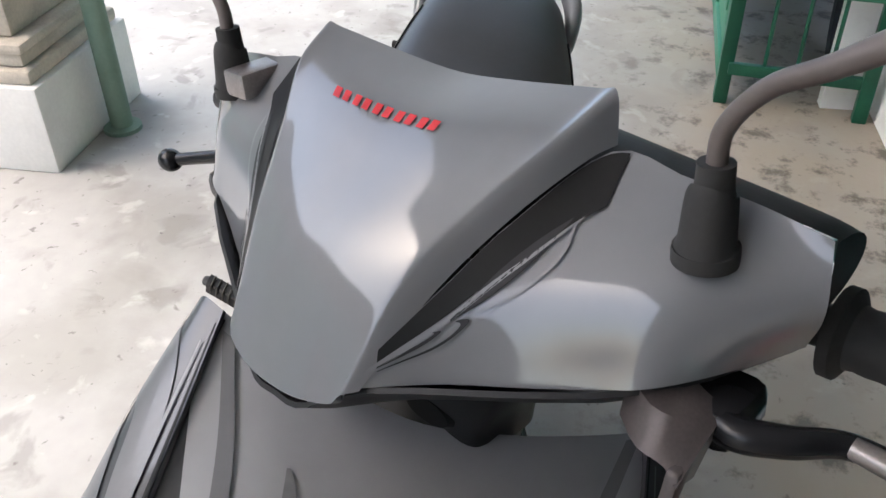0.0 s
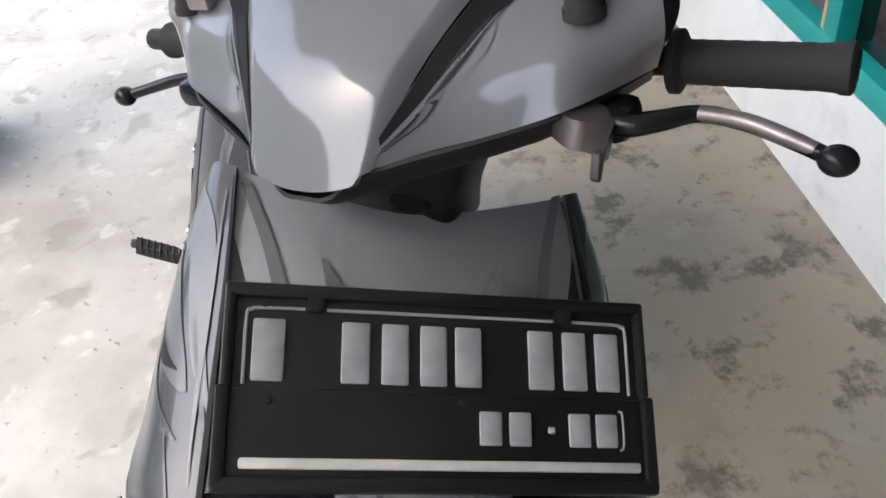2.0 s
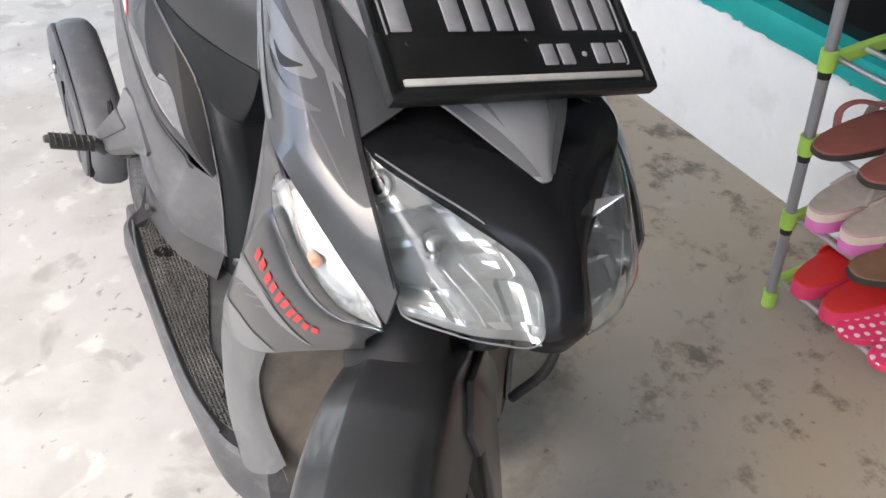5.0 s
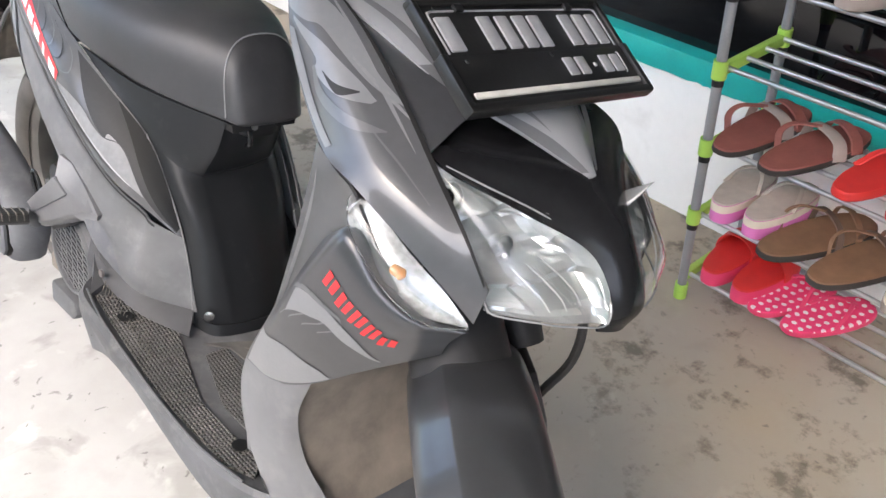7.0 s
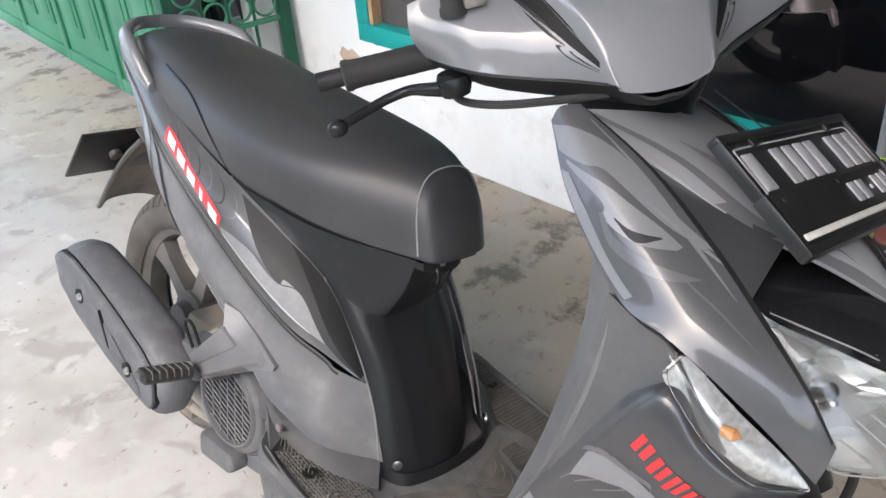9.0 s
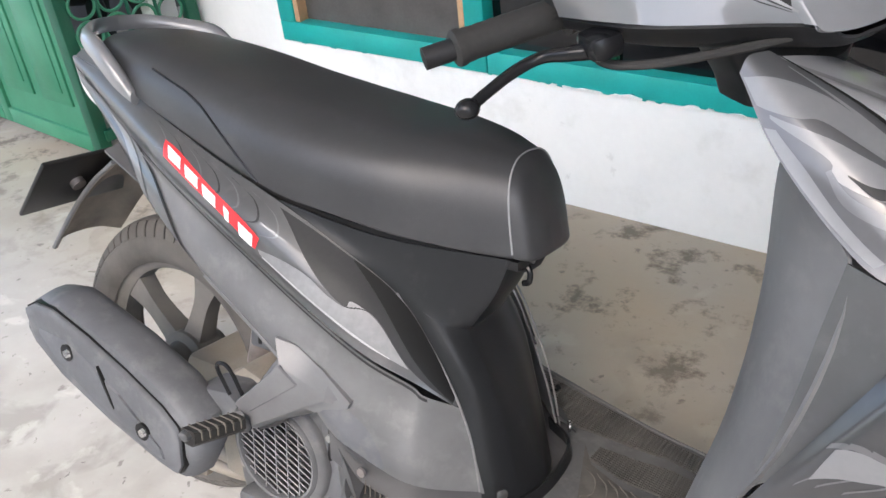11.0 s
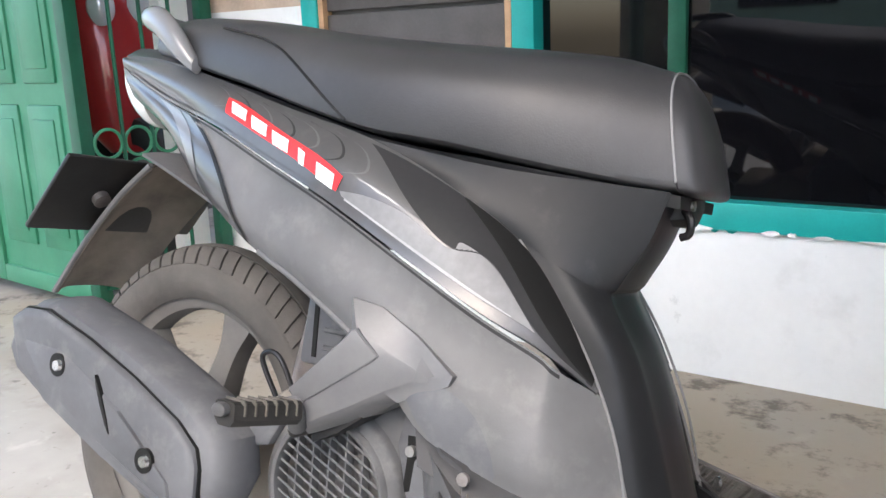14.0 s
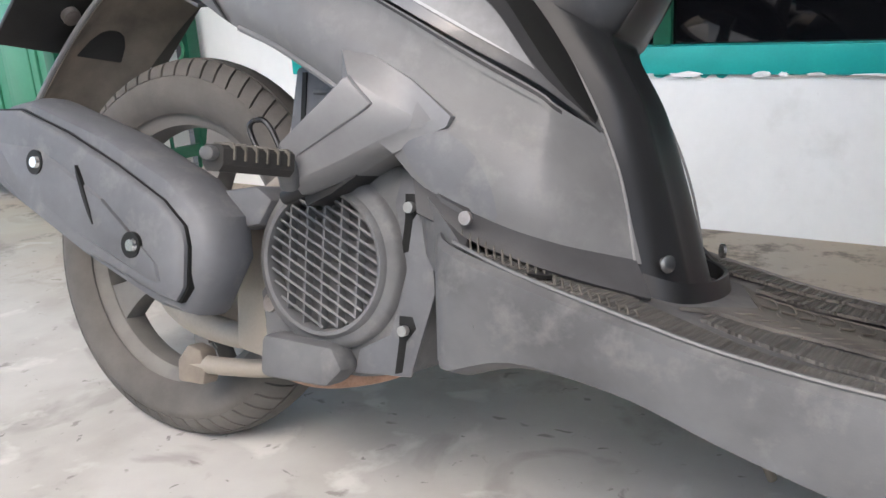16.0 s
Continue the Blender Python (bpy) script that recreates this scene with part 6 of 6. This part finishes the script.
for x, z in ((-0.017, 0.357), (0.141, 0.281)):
    # black disc laid on as the shade of a sunk bolt seat
    part("bolt_recess", moved(lathe([(0, -0.0012), (0.0135, -0.0012), (0.0135, 0.003), (0, 0.003)], 20), Matrix.Translation((x - 0.003, -0.2448, z))), DECAL_SHADE_B, muf)
    part("guard_bolt", moved(lathe([(0, -0.004), (0.006, -0.004), (0.0075, 0), (0.0, 0.0)], 14), Matrix.Translation((x, -0.2458, z))), CHROME, muf)
def flare(x):
    return -0.187 - 0.385 * (0.443 - x)


def rim_y(x):
    return min(-0.189, -0.189 - 0.75 * (0.365 - x))


PB = [(0.316, 0.388), (0.338, 0.412), (0.358, 0.448), (0.357, 0.478), (0.388, 0.473), (0.430, 0.451), (0.472, 0.420), (0.468, 0.411), (0.414, 0.386), (0.372, 0.362), (0.332, 0.344)]
PF = [(0.320, 0.389), (0.340, 0.411), (0.372, 0.447), (0.377, 0.452), (0.392, 0.444), (0.414, 0.430), (0.442, 0.4155), (0.436, 0.411), (0.405, 0.396), (0.374, 0.377), (0.334, 0.355)]
QUAD = [(0.322, 0.388), (0.334, 0.377), (0.394, 0.4235), (0.398, 0.4285), (0.378, 0.4505), (0.373, 0.4475)]
peg_b = part("peg_bracket", loft([[(x, -0.148, z) for x, z in PB], [(x, rim_y(x) + 0.004, z) for x, z in PB], [(x, rim_y(x), z) for x, z in PB], [(x, flare(x) + 0.001, z) for x, z in PF], [(0.38 + (x - 0.38) * 0.97, flare(x), 0.41 + (z - 0.41) * 0.95) for x, z in PF]]), BRACKET_GRAY, SC, "pale gray alloy footpeg bracket")
part("bracket_groove", loft([[(0.36 + (x - 0.36) * 1.04, flare(x) + 0.002, 0.418 + (z - 0.418) * 1.06) for x, z in QUAD], [(0.36 + (x - 0.36) * 1.04, flare(x) - 0.0008, 0.418 + (z - 0.418) * 1.06) for x, z in QUAD]]), BLACK_DUSTY, peg_b)
part("bracket_face", loft([[(x, flare(x) + 0.002, z) for x, z in QUAD], [(x, flare(x) - 0.0022, z) for x, z in QUAD], [(0.36 + (x - 0.36) * 0.95, flare(x) - 0.0032, 0.418 + (z - 0.418) * 0.92) for x, z in QUAD]]), BRACKET_GRAY, peg_b, "raised bracket face")
part("bracket_web", loft([[(x, y + 0.5 * (flare(x) + 0.17) * k, z) for x, z in ((0.325, 0.345), (0.350, 0.356), (0.378, 0.370), (0.376, 0.364), (0.352, 0.346), (0.327, 0.333))] for y, k in ((-0.12, 0), (-0.170, 1))]), BLACK, peg_b, "dark underside web of the bracket")
part("peg_spring", tube([(0.300, -0.200, 0.339), (0.330, -0.200, 0.352), (0.356, -0.198, 0.365)], 0.0075, 12, 8), BLACK, peg_b, "black peg pivot tube")
part("peg_hinge", tube([(0.328, -0.226, 0.352), (0.333, -0.236, 0.365), (0.336, -0.248, 0.377)], [0.009, 0.010, 0.011], 12, 8), BLACK_DUSTY, peg_b, "black peg hinge")
peg = part("foot_peg", loft([[(x + dx, y, z + dz) for dx, dz in ((-0.012, 0.006), (-0.009, 0.0085), (0.009, 0.0085), (0.012, 0.006), (0.012, -0.008), (0.007, -0.014), (-0.007, -0.014), (-0.012, -0.008))] for x, y, z in ((0.336, -0.244, 0.374), (0.325, -0.279, 0.3757), (0.315, -0.309, 0.377))]), PEG_RUBBER, SC, "black folding rubber footpeg")
for i in range(6):
    part("rib", box(0.323 - 0.0031 * i, 0.347 - 0.0031 * i, -0.2520 - 0.0100 * i, -0.2500 - 0.0100 * i, 0.379 + 0.0006 * i, 0.3845 + 0.0006 * i, 0.0008, 1), RIB_DUST, peg)
    part("rib", box(0.3465 - 0.0031 * i, 0.3485 - 0.0031 * i, -0.2518 - 0.0100 * i, -0.2502 - 0.0100 * i, 0.370 + 0.0006 * i, 0.382 + 0.0006 * i), RIB_DUST, peg)
part("peg_end", loft([[(0.314 + 0.009 * math.cos(q) * k, y, 0.378 + 0.0065 * math.sin(q) * k) for q in np.linspace(0, 2 * math.pi, 17)[:-1]] for y, k in ((-0.307, 0.9), (-0.312, 1.0), (-0.316, 0.9), (-0.318, 0.5))]), BLACK_DUSTY, peg, "pale worn peg end")
part("peg_loop", tube([(0.300, -0.20, 0.372), (0.278, -0.20, 0.405), (0.262, -0.20, 0.412), (0.252, -0.20, 0.402), (0.274, -0.20, 0.368)], 0.0028, 8, 28), BLACK_GLOSS, peg)
guard = part("rear_guard", sheet(Patch(both([[(-0.095, -0.075, 0.598), (-0.12, -0.04, 0.605), (-0.125, 0, 0.607)], [(-0.155, -0.075, 0.553), (-0.178, -0.04, 0.560), (-0.183, 0, 0.562)],
                                               [(-0.223, -0.073, 0.487), (-0.245, -0.04, 0.494), (-0.25, 0, 0.496)], [(-0.294, -0.07, 0.405), (-0.318, -0.04, 0.412), (-0.323, 0, 0.414)]])), 20, 16, 0.004, (0, 0, 0.3)), DIRT, SC, "mud-brown rear mudguard")
part("guard_rim", tube([(-0.095, -0.076, 0.599), (-0.155, -0.076, 0.554), (-0.223, -0.074, 0.488), (-0.294, -0.071, 0.406)], 0.004, 8, 20), PAINT_DUSTY, guard)
part("guard_top", sheet(Patch(both([[(-0.115, -0.075, 0.615), (-0.12, -0.04, 0.62), (-0.12, 0, 0.622)], [(-0.04, -0.085, 0.59), (-0.04, -0.04, 0.60), (-0.04, 0, 0.60)], [(0.06, -0.09, 0.55), (0.06, -0.04, 0.56), (0.06, 0, 0.56)]])), 12, 12, 0.004, (0, 0, 0.3)), PAINT_DUSTY, SC)
rp_m = Matrix.Translation((-0.195, -0.02, 0.553)) @ Matrix.Rotation(radians(40), 4, "Y")
rpl = part("rear_plate", moved(box(-0.004, 0.004, -0.14, 0.14, -0.066, 0.066, 0.003), rp_m), PLATE, SC, "black rear number plate seen from its back")
part("plate_bolt", moved(lathe([(0, -0.006), (0.012, -0.006), (0.012, 0.006), (0, 0.006)], 14, "X"), rp_m @ Matrix.Translation((0.008, -0.06, 0))), BRACKET, rpl)
part("shock_absorber", tube([(0.16, -0.03, 0.30), (0.22, -0.03, 0.56)], 0.022, 14, 4), BRACKET, SC, "rear shock absorber")
duct = part("air_duct", prism([(0.216, 0.385), (0.262, 0.385), (0.30, 0.475), (0.225, 0.475)], -0.105, -0.05, 0.006), MUFFLER, SC, "dusty gray plastic air duct")
for k in range(3):
    part("duct_rib", box(0.252, 0.295, -0.108, -0.104, 0.405 + 0.02 * k, 0.410 + 0.02 * k, 0.0008, 1), BLACK_DUSTY, duct)
# black strip painted as the shade inside a duct slot
part("duct_slot", box(0.236, 0.242, -0.1065, -0.104, 0.395, 0.468), DECAL_SHADE_B, duct, smooth=False)
part("side_stand", tube([(0.66, 0.06, 0.20), (0.68, 0.12, 0.12), (0.70, 0.165, 0.052)], 0.0055, 10, 8), DIRT, SC, "dusty side stand")

# -- footboard details --
def tread_material():
    m = material("footboard_tread", (0.035, 0.034, 0.033), 0.7, 0, 0.2, 14, dust=0.4, dust_color=(0.24, 0.225, 0.205))
    t = m.node_tree
    n, k = t.nodes, t.links
    co = n.new("ShaderNodeTexCoord")
    hs = []
    for axis in ("X", "Y"):
        w = n.new("ShaderNodeTexWave")
        w.bands_direction = axis
        w.inputs["Scale"].default_value = 46 if axis == "X" else 60
        k.new(co.outputs["Object"], w.inputs["Vector"])
        hs.append(w)
    mx = n.new("ShaderNodeMath")
    mx.operation = "MULTIPLY"
    k.new(hs[0].outputs["Fac"], mx.inputs[0])
    k.new(hs[1].outputs["Fac"], mx.inputs[1])
    bp = n.new("ShaderNodeBump")
    bp.inputs["Strength"].default_value, bp.inputs["Distance"].default_value = 1.0, 0.004
    k.new(mx.outputs[0], bp.inputs["Height"])
    k.new(bp.outputs[0], n["Principled BSDF"].inputs["Normal"])
    return m


TREAD = tread_material()
TREAD_DARK = material("dusty_black_rubber_mat", (0.03, 0.029, 0.028), 0.75, 0, 0.3, 20, bump=0.3, bump_scale=120, dust=0.42, dust_color=(0.24, 0.225, 0.205))
RIB = material("dust_worn_rib", (0.11, 0.1, 0.09), 0.8, 0, 0.3, 60)


def board_z(x):
    return float(np.interp(x, [0.47, 0.50, 0.56, 0.65, 0.73, 0.83, 0.93, 1.01], [0.318, 0.309, 0.291, 0.269, 0.252, 0.240, 0.238, 0.25]))


def pad(pts, h=0.0035):
    """A thin raised rubber pad on the footboard with the given outline."""
    bm = bmesh.new()
    f = bm.faces.new([bm.verts.new((x, y, 0)) for x, y in pts])
    bmesh.ops.triangulate(bm, faces=[f])
    bmesh.ops.subdivide_edges(bm, edges=bm.edges[:], cuts=4, use_grid_fill=True)
    for v in bm.verts:
        v.co.z = board_z(v.co.x) + h
    bmesh.ops.solidify(bm, geom=bm.faces[:], thickness=0.003)
    return bm


for s in (1, -1):
    part("tread_pad", pad([(x, y * s) for x, y in ((0.51, -0.215), (0.70, -0.222), (0.88, -0.212), (0.92, -0.195), (0.90, -0.17), (0.76, -0.178), (0.66, -0.150), (0.60, -0.130), (0.53, -0.175))]), TREAD, fb, "ribbed rubber tread")
    part("tread_pad", pad([(x, y * s) for x, y in ((0.66, -0.118), (0.70, -0.008), (0.88, -0.008), (0.90, -0.06), (0.86, -0.078), (0.74, -0.072), (0.685, -0.085))], 0.0022), TREAD_DARK, fb)
    part("tread_pad", pad([(x, y * s) for x, y in ((0.68, -0.125), (0.78, -0.155), (0.87, -0.150), (0.86, -0.10), (0.74, -0.085), (0.68, -0.09))]), TREAD, fb)
    for k in range(10):
        x0 = 0.69 + 0.017 * k
        part("tread_rib", tube([(x0 + 0.012, s * -0.008, board_z(x0) + 0.0035), (x0 + 0.022, s * -0.03, board_z(x0 + 0.02) + 0.0035), (x0 + 0.014, s * -0.055, board_z(x0) + 0.0035), (x0 - 0.008, s * -0.074, board_z(x0) + 0.0035)], 0.0011, 5, 10), RIB, fb)
    part("board_trim", tube([(x, s * y, board_z(x) + 0.007) for x, y in ((0.50, -0.222), (0.56, -0.229), (0.65, -0.229), (0.73, -0.228), (0.83, -0.225), (0.92, -0.213))], 0.0022, 8, 40), material("pale_board_edge", (0.075, 0.076, 0.078), 0.4, 0, 0.1, 20), fb)
    for k in range(22):
        x0 = 0.484 + 0.0078 * k
        part("tread_rib", tube([(x0, s * -0.193, board_z(x0) + 0.013 - 0.04 * (x0 - 0.484)), (x0 + 0.003, s * -0.197, board_z(x0 + 0.003) + 0.006), (x0 + 0.006, s * -0.201, board_z(x0 + 0.006) + 0.002)], 0.0010, 5, 4), RIB_DUST, fb)
    for x, y in ((0.567, -0.195), (0.86, -0.178)):
        # flat black discs give the drain holes their shade
        part("drain_hole", moved(lathe([(0, 0.0), (0.011, 0.0), (0.012, 0.003), (0, 0.003)], 16, "Z"), Matrix.Translation((x, y * s, board_z(x) + 0.0035))), DECAL_SHADE_B, fb)
    part("board_bolt", moved(lathe([(0, -0.004), (0.006, -0.004), (0.006, 0), (0, 0)], 12), Matrix.Translation((0.497, -0.196 * s, 0.335)) @ Matrix.Diagonal((1, s, 1, 1))), BRACKET, fb)
    part("board_rear_cap", loft([[(x, s * y, z) for x, y, z in ring] for ring in (
        ((0.415, -0.150, 0.362), (0.445, -0.185, 0.355), (0.455, -0.190, 0.30), (0.44, -0.150, 0.30)),
        ((0.440, -0.150, 0.345), (0.475, -0.200, 0.335), (0.50, -0.225, 0.27), (0.46, -0.150, 0.27)),
        ((0.480, -0.150, 0.325), (0.51, -0.222, 0.312), (0.53, -0.233, 0.25), (0.50, -0.150, 0.25)))], nu=8), BLACK_DUSTY, fb)


# ---- shoe rack by the wall ----
STEEL = material("brushed_steel_tube", (0.62, 0.62, 0.63), 0.28, 0.9, 0.06, 20)
GRAY_P = material("gray_coated_tube", (0.27, 0.27, 0.28), 0.4, 0.2, 0.1, 20)
LIME = material("lime_green_plastic", (0.36, 0.58, 0.10), 0.4, 0, 0.08, 12)
TIERS = (0.055, 0.205, 0.36, 0.515, 0.67, 0.82)
rack = root("shoe_rack", pose(-0.24, 0.653, 0), "shoe rack of steel rods with lime green plastic joints", "shoe rack")
DEPTH, LENGTH = 0.20, 0.68
for ex_ in (0.0, LENGTH):
    for yy in (0.0, DEPTH):
        post = part("post", tube([(ex_, yy, 0.02), (ex_, yy, 0.93)], 0.0095, 14, 1), GRAY_P, rack, "gray coated tube post")
        part("foot", tube([(ex_, yy, 0.0), (ex_, yy, 0.035)], 0.0135, 12, 1), LIME, post)
        for z in TIERS[1:]:
            part("joint", tube([(ex_, yy, z - 0.016), (ex_, yy, z + 0.018)], 0.0135, 12, 1), LIME, post, "lime green joint")
            part("joint_ring", tube([(ex_, yy, z - 0.030), (ex_, yy, z - 0.016)], 0.0105, 12, 1), BLACK, post)
    for z in TIERS:
        part("end_bar", box(ex_ - 0.008, ex_ + 0.008, 0.0, DEPTH, z - 0.012, z + 0.008, 0.003), LIME, rack, "lime green end bar")
for z in TIERS:
    for i in range(4):
        yy = 0.012 + i * (DEPTH - 0.024) / 3
        part("rod", tube([(0, yy, z + 0.002), (LENGTH, yy, z + 0.002)], 0.0048, 10, 1), STEEL, rack)


# ---- footwear ----
def sole_outline(length, width, n=32, sharp=0.0):
    pts = []
    for i in range(n):
        a = 2 * math.pi * i / n
        x = -math.cos(a)
        s_ = math.sin(a)
        pts.append((x * length / 2, math.copysign(abs(s_) ** 0.72, s_) * width * (0.455 + 0.045 * x)))
    return pts


def sandal(name, m, length, width, thick, sole_mat, top_mat, label, straps, group="", side_mat=None, heel=0.0, upper_mat=None):
    """A sandal with its toe at +x: layered sole, insole and strap bands."""
    g = root(name, m, label, "footwear", group)
    o = sole_outline(length, width)

    def lay(k, z):
        return [(x * k, y * k, z + heel * max(0, -x / length)) for x, y in o]
    part("sole", loft([lay(0.93, 0.0), lay(0.99, 0.004), lay(1.0, thick * 0.55), lay(0.99, thick)]), sole_mat, g)
    part("insole", loft([lay(0.985, thick - 0.001), lay(0.97, thick + 0.003), lay(0.85, thick + 0.004), lay(0.4, thick + 0.002)]), top_mat, g)
    if side_mat:
        part("midsole", loft([lay(1.005, thick * 0.62), lay(1.008, thick * 0.70), lay(1.005, thick * 0.98)]), side_mat, g)
    if upper_mat:
        arcs = []
        for q, hh in ((0.0, 0.046), (0.12, 0.047), (0.25, 0.040), (0.36, 0.028), (0.44, 0.012)):
            w_ = width * 0.5 * math.sqrt(max(0.05, 1 - (q / 0.5) ** 2)) + 0.002
            arcs.append([(q * length, w_ * math.cos(a), thick - 0.004 + hh * math.sin(a)) for a in np.linspace(0, math.pi, 13)])
        part("upper", sheet(Patch(arcs), 14, 18, 0.003, (0.1 * length, 0, 0)), upper_mat, g)
    for path, wide, tall, mt in straps:
        pts = np.array(path, float)
        rows = []
        for i in range(17):
            p = cr(pts, i / 16)
            d = cr(pts, min(1, i / 16 + 0.03)) - cr(pts, max(0, i / 16 - 0.03))
            nrm = np.cross(d, (0, 0, 1))
            nrm = np.array((1.0, 0, 0)) if np.linalg.norm(nrm) < 1e-6 else nrm / np.linalg.norm(nrm)
            upv = np.cross(nrm, d)
            upv /= np.linalg.norm(upv) + 1e-9
            z0 = thick + heel * 0
            rows.append([tuple(p + (0, 0, z0) + nrm * wide * a + upv * tall * b_) for a, b_ in ((-0.5, 0), (-0.4, 1), (0.4, 1), (0.5, 0), (0.4, -0.5), (-0.4, -0.5))])
        part("strap", loft(rows), mt, g)
    return g


def thong_straps(length, width, mat, w=0.008, h=0.022):
    a, b_ = length, width * 0.45
    return [([(0.30 * a, 0, 0.0), (0.26 * a, 0, h * 0.8), (0.10 * a, -b_ * 0.6, h), (-0.08 * a, -b_, 0.0)], w, 0.0025, mat),
            ([(0.30 * a, 0, 0.0), (0.26 * a, 0, h * 0.8), (0.10 * a, b_ * 0.6, h), (-0.08 * a, b_, 0.0)], w, 0.0025, mat)]


def band_straps(length, width, mat, toe_mat, w=0.026, h=0.034):
    a, b_ = length, width * 0.5
    return [([(0.02 * a, -b_, -0.004), (0.04 * a, -b_ * 0.75, h * 0.75), (0.07 * a, 0, h), (0.10 * a, b_ * 0.75, h * 0.75), (0.11 * a, b_, -0.004)], w, 0.002, mat),
            ([(0.20 * a, -b_ * 0.98, -0.004), (0.22 * a, -b_ * 0.7, h * 0.6), (0.27 * a, 0, h * 0.8), (0.29 * a, b_ * 0.65, h * 0.55), (0.30 * a, b_ * 0.92, -0.004)], w * 0.9, 0.002, toe_mat),
            ([(-0.20 * a, b_ * 0.8, -0.002), (-0.16 * a, b_ * 0.98, h * 0.7), (-0.04 * a, b_ * 0.9, h * 0.95), (0.07 * a, 0.2 * b_, h)], w * 0.5, 0.002, toe_mat)]


RUSTY = material("rust_red_leather", (0.25, 0.082, 0.066), 0.6, 0, 0.12, 30, bump=0.1, bump_scale=200)
BROWN = material("brown_leather", (0.21, 0.115, 0.065), 0.6, 0, 0.15, 30, bump=0.1, bump_scale=200)
BROWN_D = material("dark_brown_leather", (0.11, 0.07, 0.05), 0.6, 0, 0.15, 30)
TAUPE = material("taupe_strap", (0.33, 0.27, 0.24), 0.7, 0, 0.1, 30)
SOLE_D = material("dark_sole", (0.04, 0.035, 0.032), 0.7, 0, 0.1, 30)
BEIGE = material("beige_suede", (0.50, 0.42, 0.36), 0.85, 0, 0.1, 40)
PINK = material("pink_sole", (0.72, 0.20, 0.50), 0.6, 0, 0.06, 20)
HOT = material("hot_pink_foam", (0.70, 0.055, 0.145), 0.55, 0, 0.06, 20)
BRIGHT = material("bright_red_foam", (0.62, 0.035, 0.032), 0.5, 0, 0.08, 20)
CREAM = material("cream_shoe", (0.70, 0.62, 0.50), 0.6, 0, 0.08, 30)


def dots():
    m = material("pink_dotted_foam", (0.80, 0.05, 0.17), 0.6, 0, 0.05, 20)
    t = m.node_tree
    n, k = t.nodes, t.links
    b_ = n["Principled BSDF"]
    src = b_.inputs["Base Color"].links[0].from_socket
    co = n.new("ShaderNodeTexCoord")
    vo = n.new("ShaderNodeTexVoronoi")
    vo.voronoi_dimensions = "2D"
    vo.inputs["Scale"].default_value = 52
    vo.inputs["Randomness"].default_value = 0.12
    k.new(co.outputs["Object"], vo.inputs["Vector"])
    lt = n.new("ShaderNodeMath")
    lt.operation = "LESS_THAN"
    lt.inputs[1].default_value = 0.26
    k.new(vo.outputs["Distance"], lt.inputs[0])
    mx = n.new("ShaderNodeMix")
    mx.data_type = "RGBA"
    mx.inputs["B"].default_value = (0.85, 0.78, 0.76, 1)
    k.new(lt.outputs[0], mx.inputs["Factor"])
    k.new(src, mx.inputs["A"])
    k.new(mx.outputs["Result"], b_.inputs["Base Color"])
    return m


DOTTED = dots()
T2, T1, T0, T4 = 0.368, 0.213, 0.063, 0.678
for x, y, r in ((-0.19, 0.752, 86), (-0.085, 0.755, 78)):
    sandal("leather_sandal", pose(x, y, T2, 0, 0, r), 0.255, 0.10, 0.014, SOLE_D, RUSTY, "rust-red leather sandal with wide taupe strap on the rack", band_straps(0.255, 0.10, TAUPE, RUSTY), "rust-red sandals")
for x, y, r in ((-0.195, 0.742, 92), (-0.115, 0.745, 84)):
    sandal("platform_sandal", pose(x, y, T1, 0, 0, r), 0.19, 0.08, 0.044, PINK, BEIGE, "beige thong sandal with thick pink and white sole", thong_straps(0.19, 0.08, BEIGE), "beige sandals", side_mat=CREAM)
for x, y, r in ((-0.03, 0.735, 70), (0.07, 0.73, 72)):
    sandal("brown_sandal", pose(x, y, T1, 0, 0, r), 0.255, 0.102, 0.016, SOLE_D, BROWN, "brown leather sandal with loose straps on the rack", band_straps(0.255, 0.102, BROWN_D, BROWN, 0.014, 0.042), "brown sandals")
for x, y, r in ((-0.188, 0.742, 92), (-0.108, 0.738, 86)):
    sandal("foam_clog", pose(x, y, T0, 0, 0, r), 0.19, 0.082, 0.034, HOT, BRIGHT, "bright red foam slipper with hot pink sole", [], "red slippers", upper_mat=BRIGHT)
for x, y, r in ((-0.045, 0.735, 72), (0.035, 0.73, 66)):
    sandal("dotted_slipper", pose(x, y, T0, 0, 0, r), 0.20, 0.09, 0.014, HOT, DOTTED, "hot pink flip-flop with white dots", thong_straps(0.20, 0.09, HOT), "dotted flip-flops")
for x, y, r in ((0.035, 0.76, 80), (0.125, 0.755, 85)):
    sandal("red_sandal", pose(x, y, T2, 0, 0, r), 0.22, 0.088, 0.016, BRIGHT, BRIGHT, "bright red rubber sandal on the rack", thong_straps(0.22, 0.088, BRIGHT, 0.014), "red sandals")
for x, y, r in ((-0.12, 0.75, 84), (-0.035, 0.75, 80)):
    sandal("cream_shoe", pose(x, y, T4, 0, 0, r), 0.22, 0.085, 0.02, TAUPE, CREAM, "cream sandal on the upper tier", band_straps(0.22, 0.085, CREAM, CREAM, 0.03, 0.04), "cream sandals")
for x, y, r in ((0.165, 0.74, 88), (0.255, 0.74, 90)):
    sandal("pale_sandal", pose(x, y, T1, 0, 0, r), 0.22, 0.085, 0.02, TAUPE, CREAM, "pale strappy sandal on the rack", thong_straps(0.22, 0.085, CREAM, 0.012), "pale sandals")
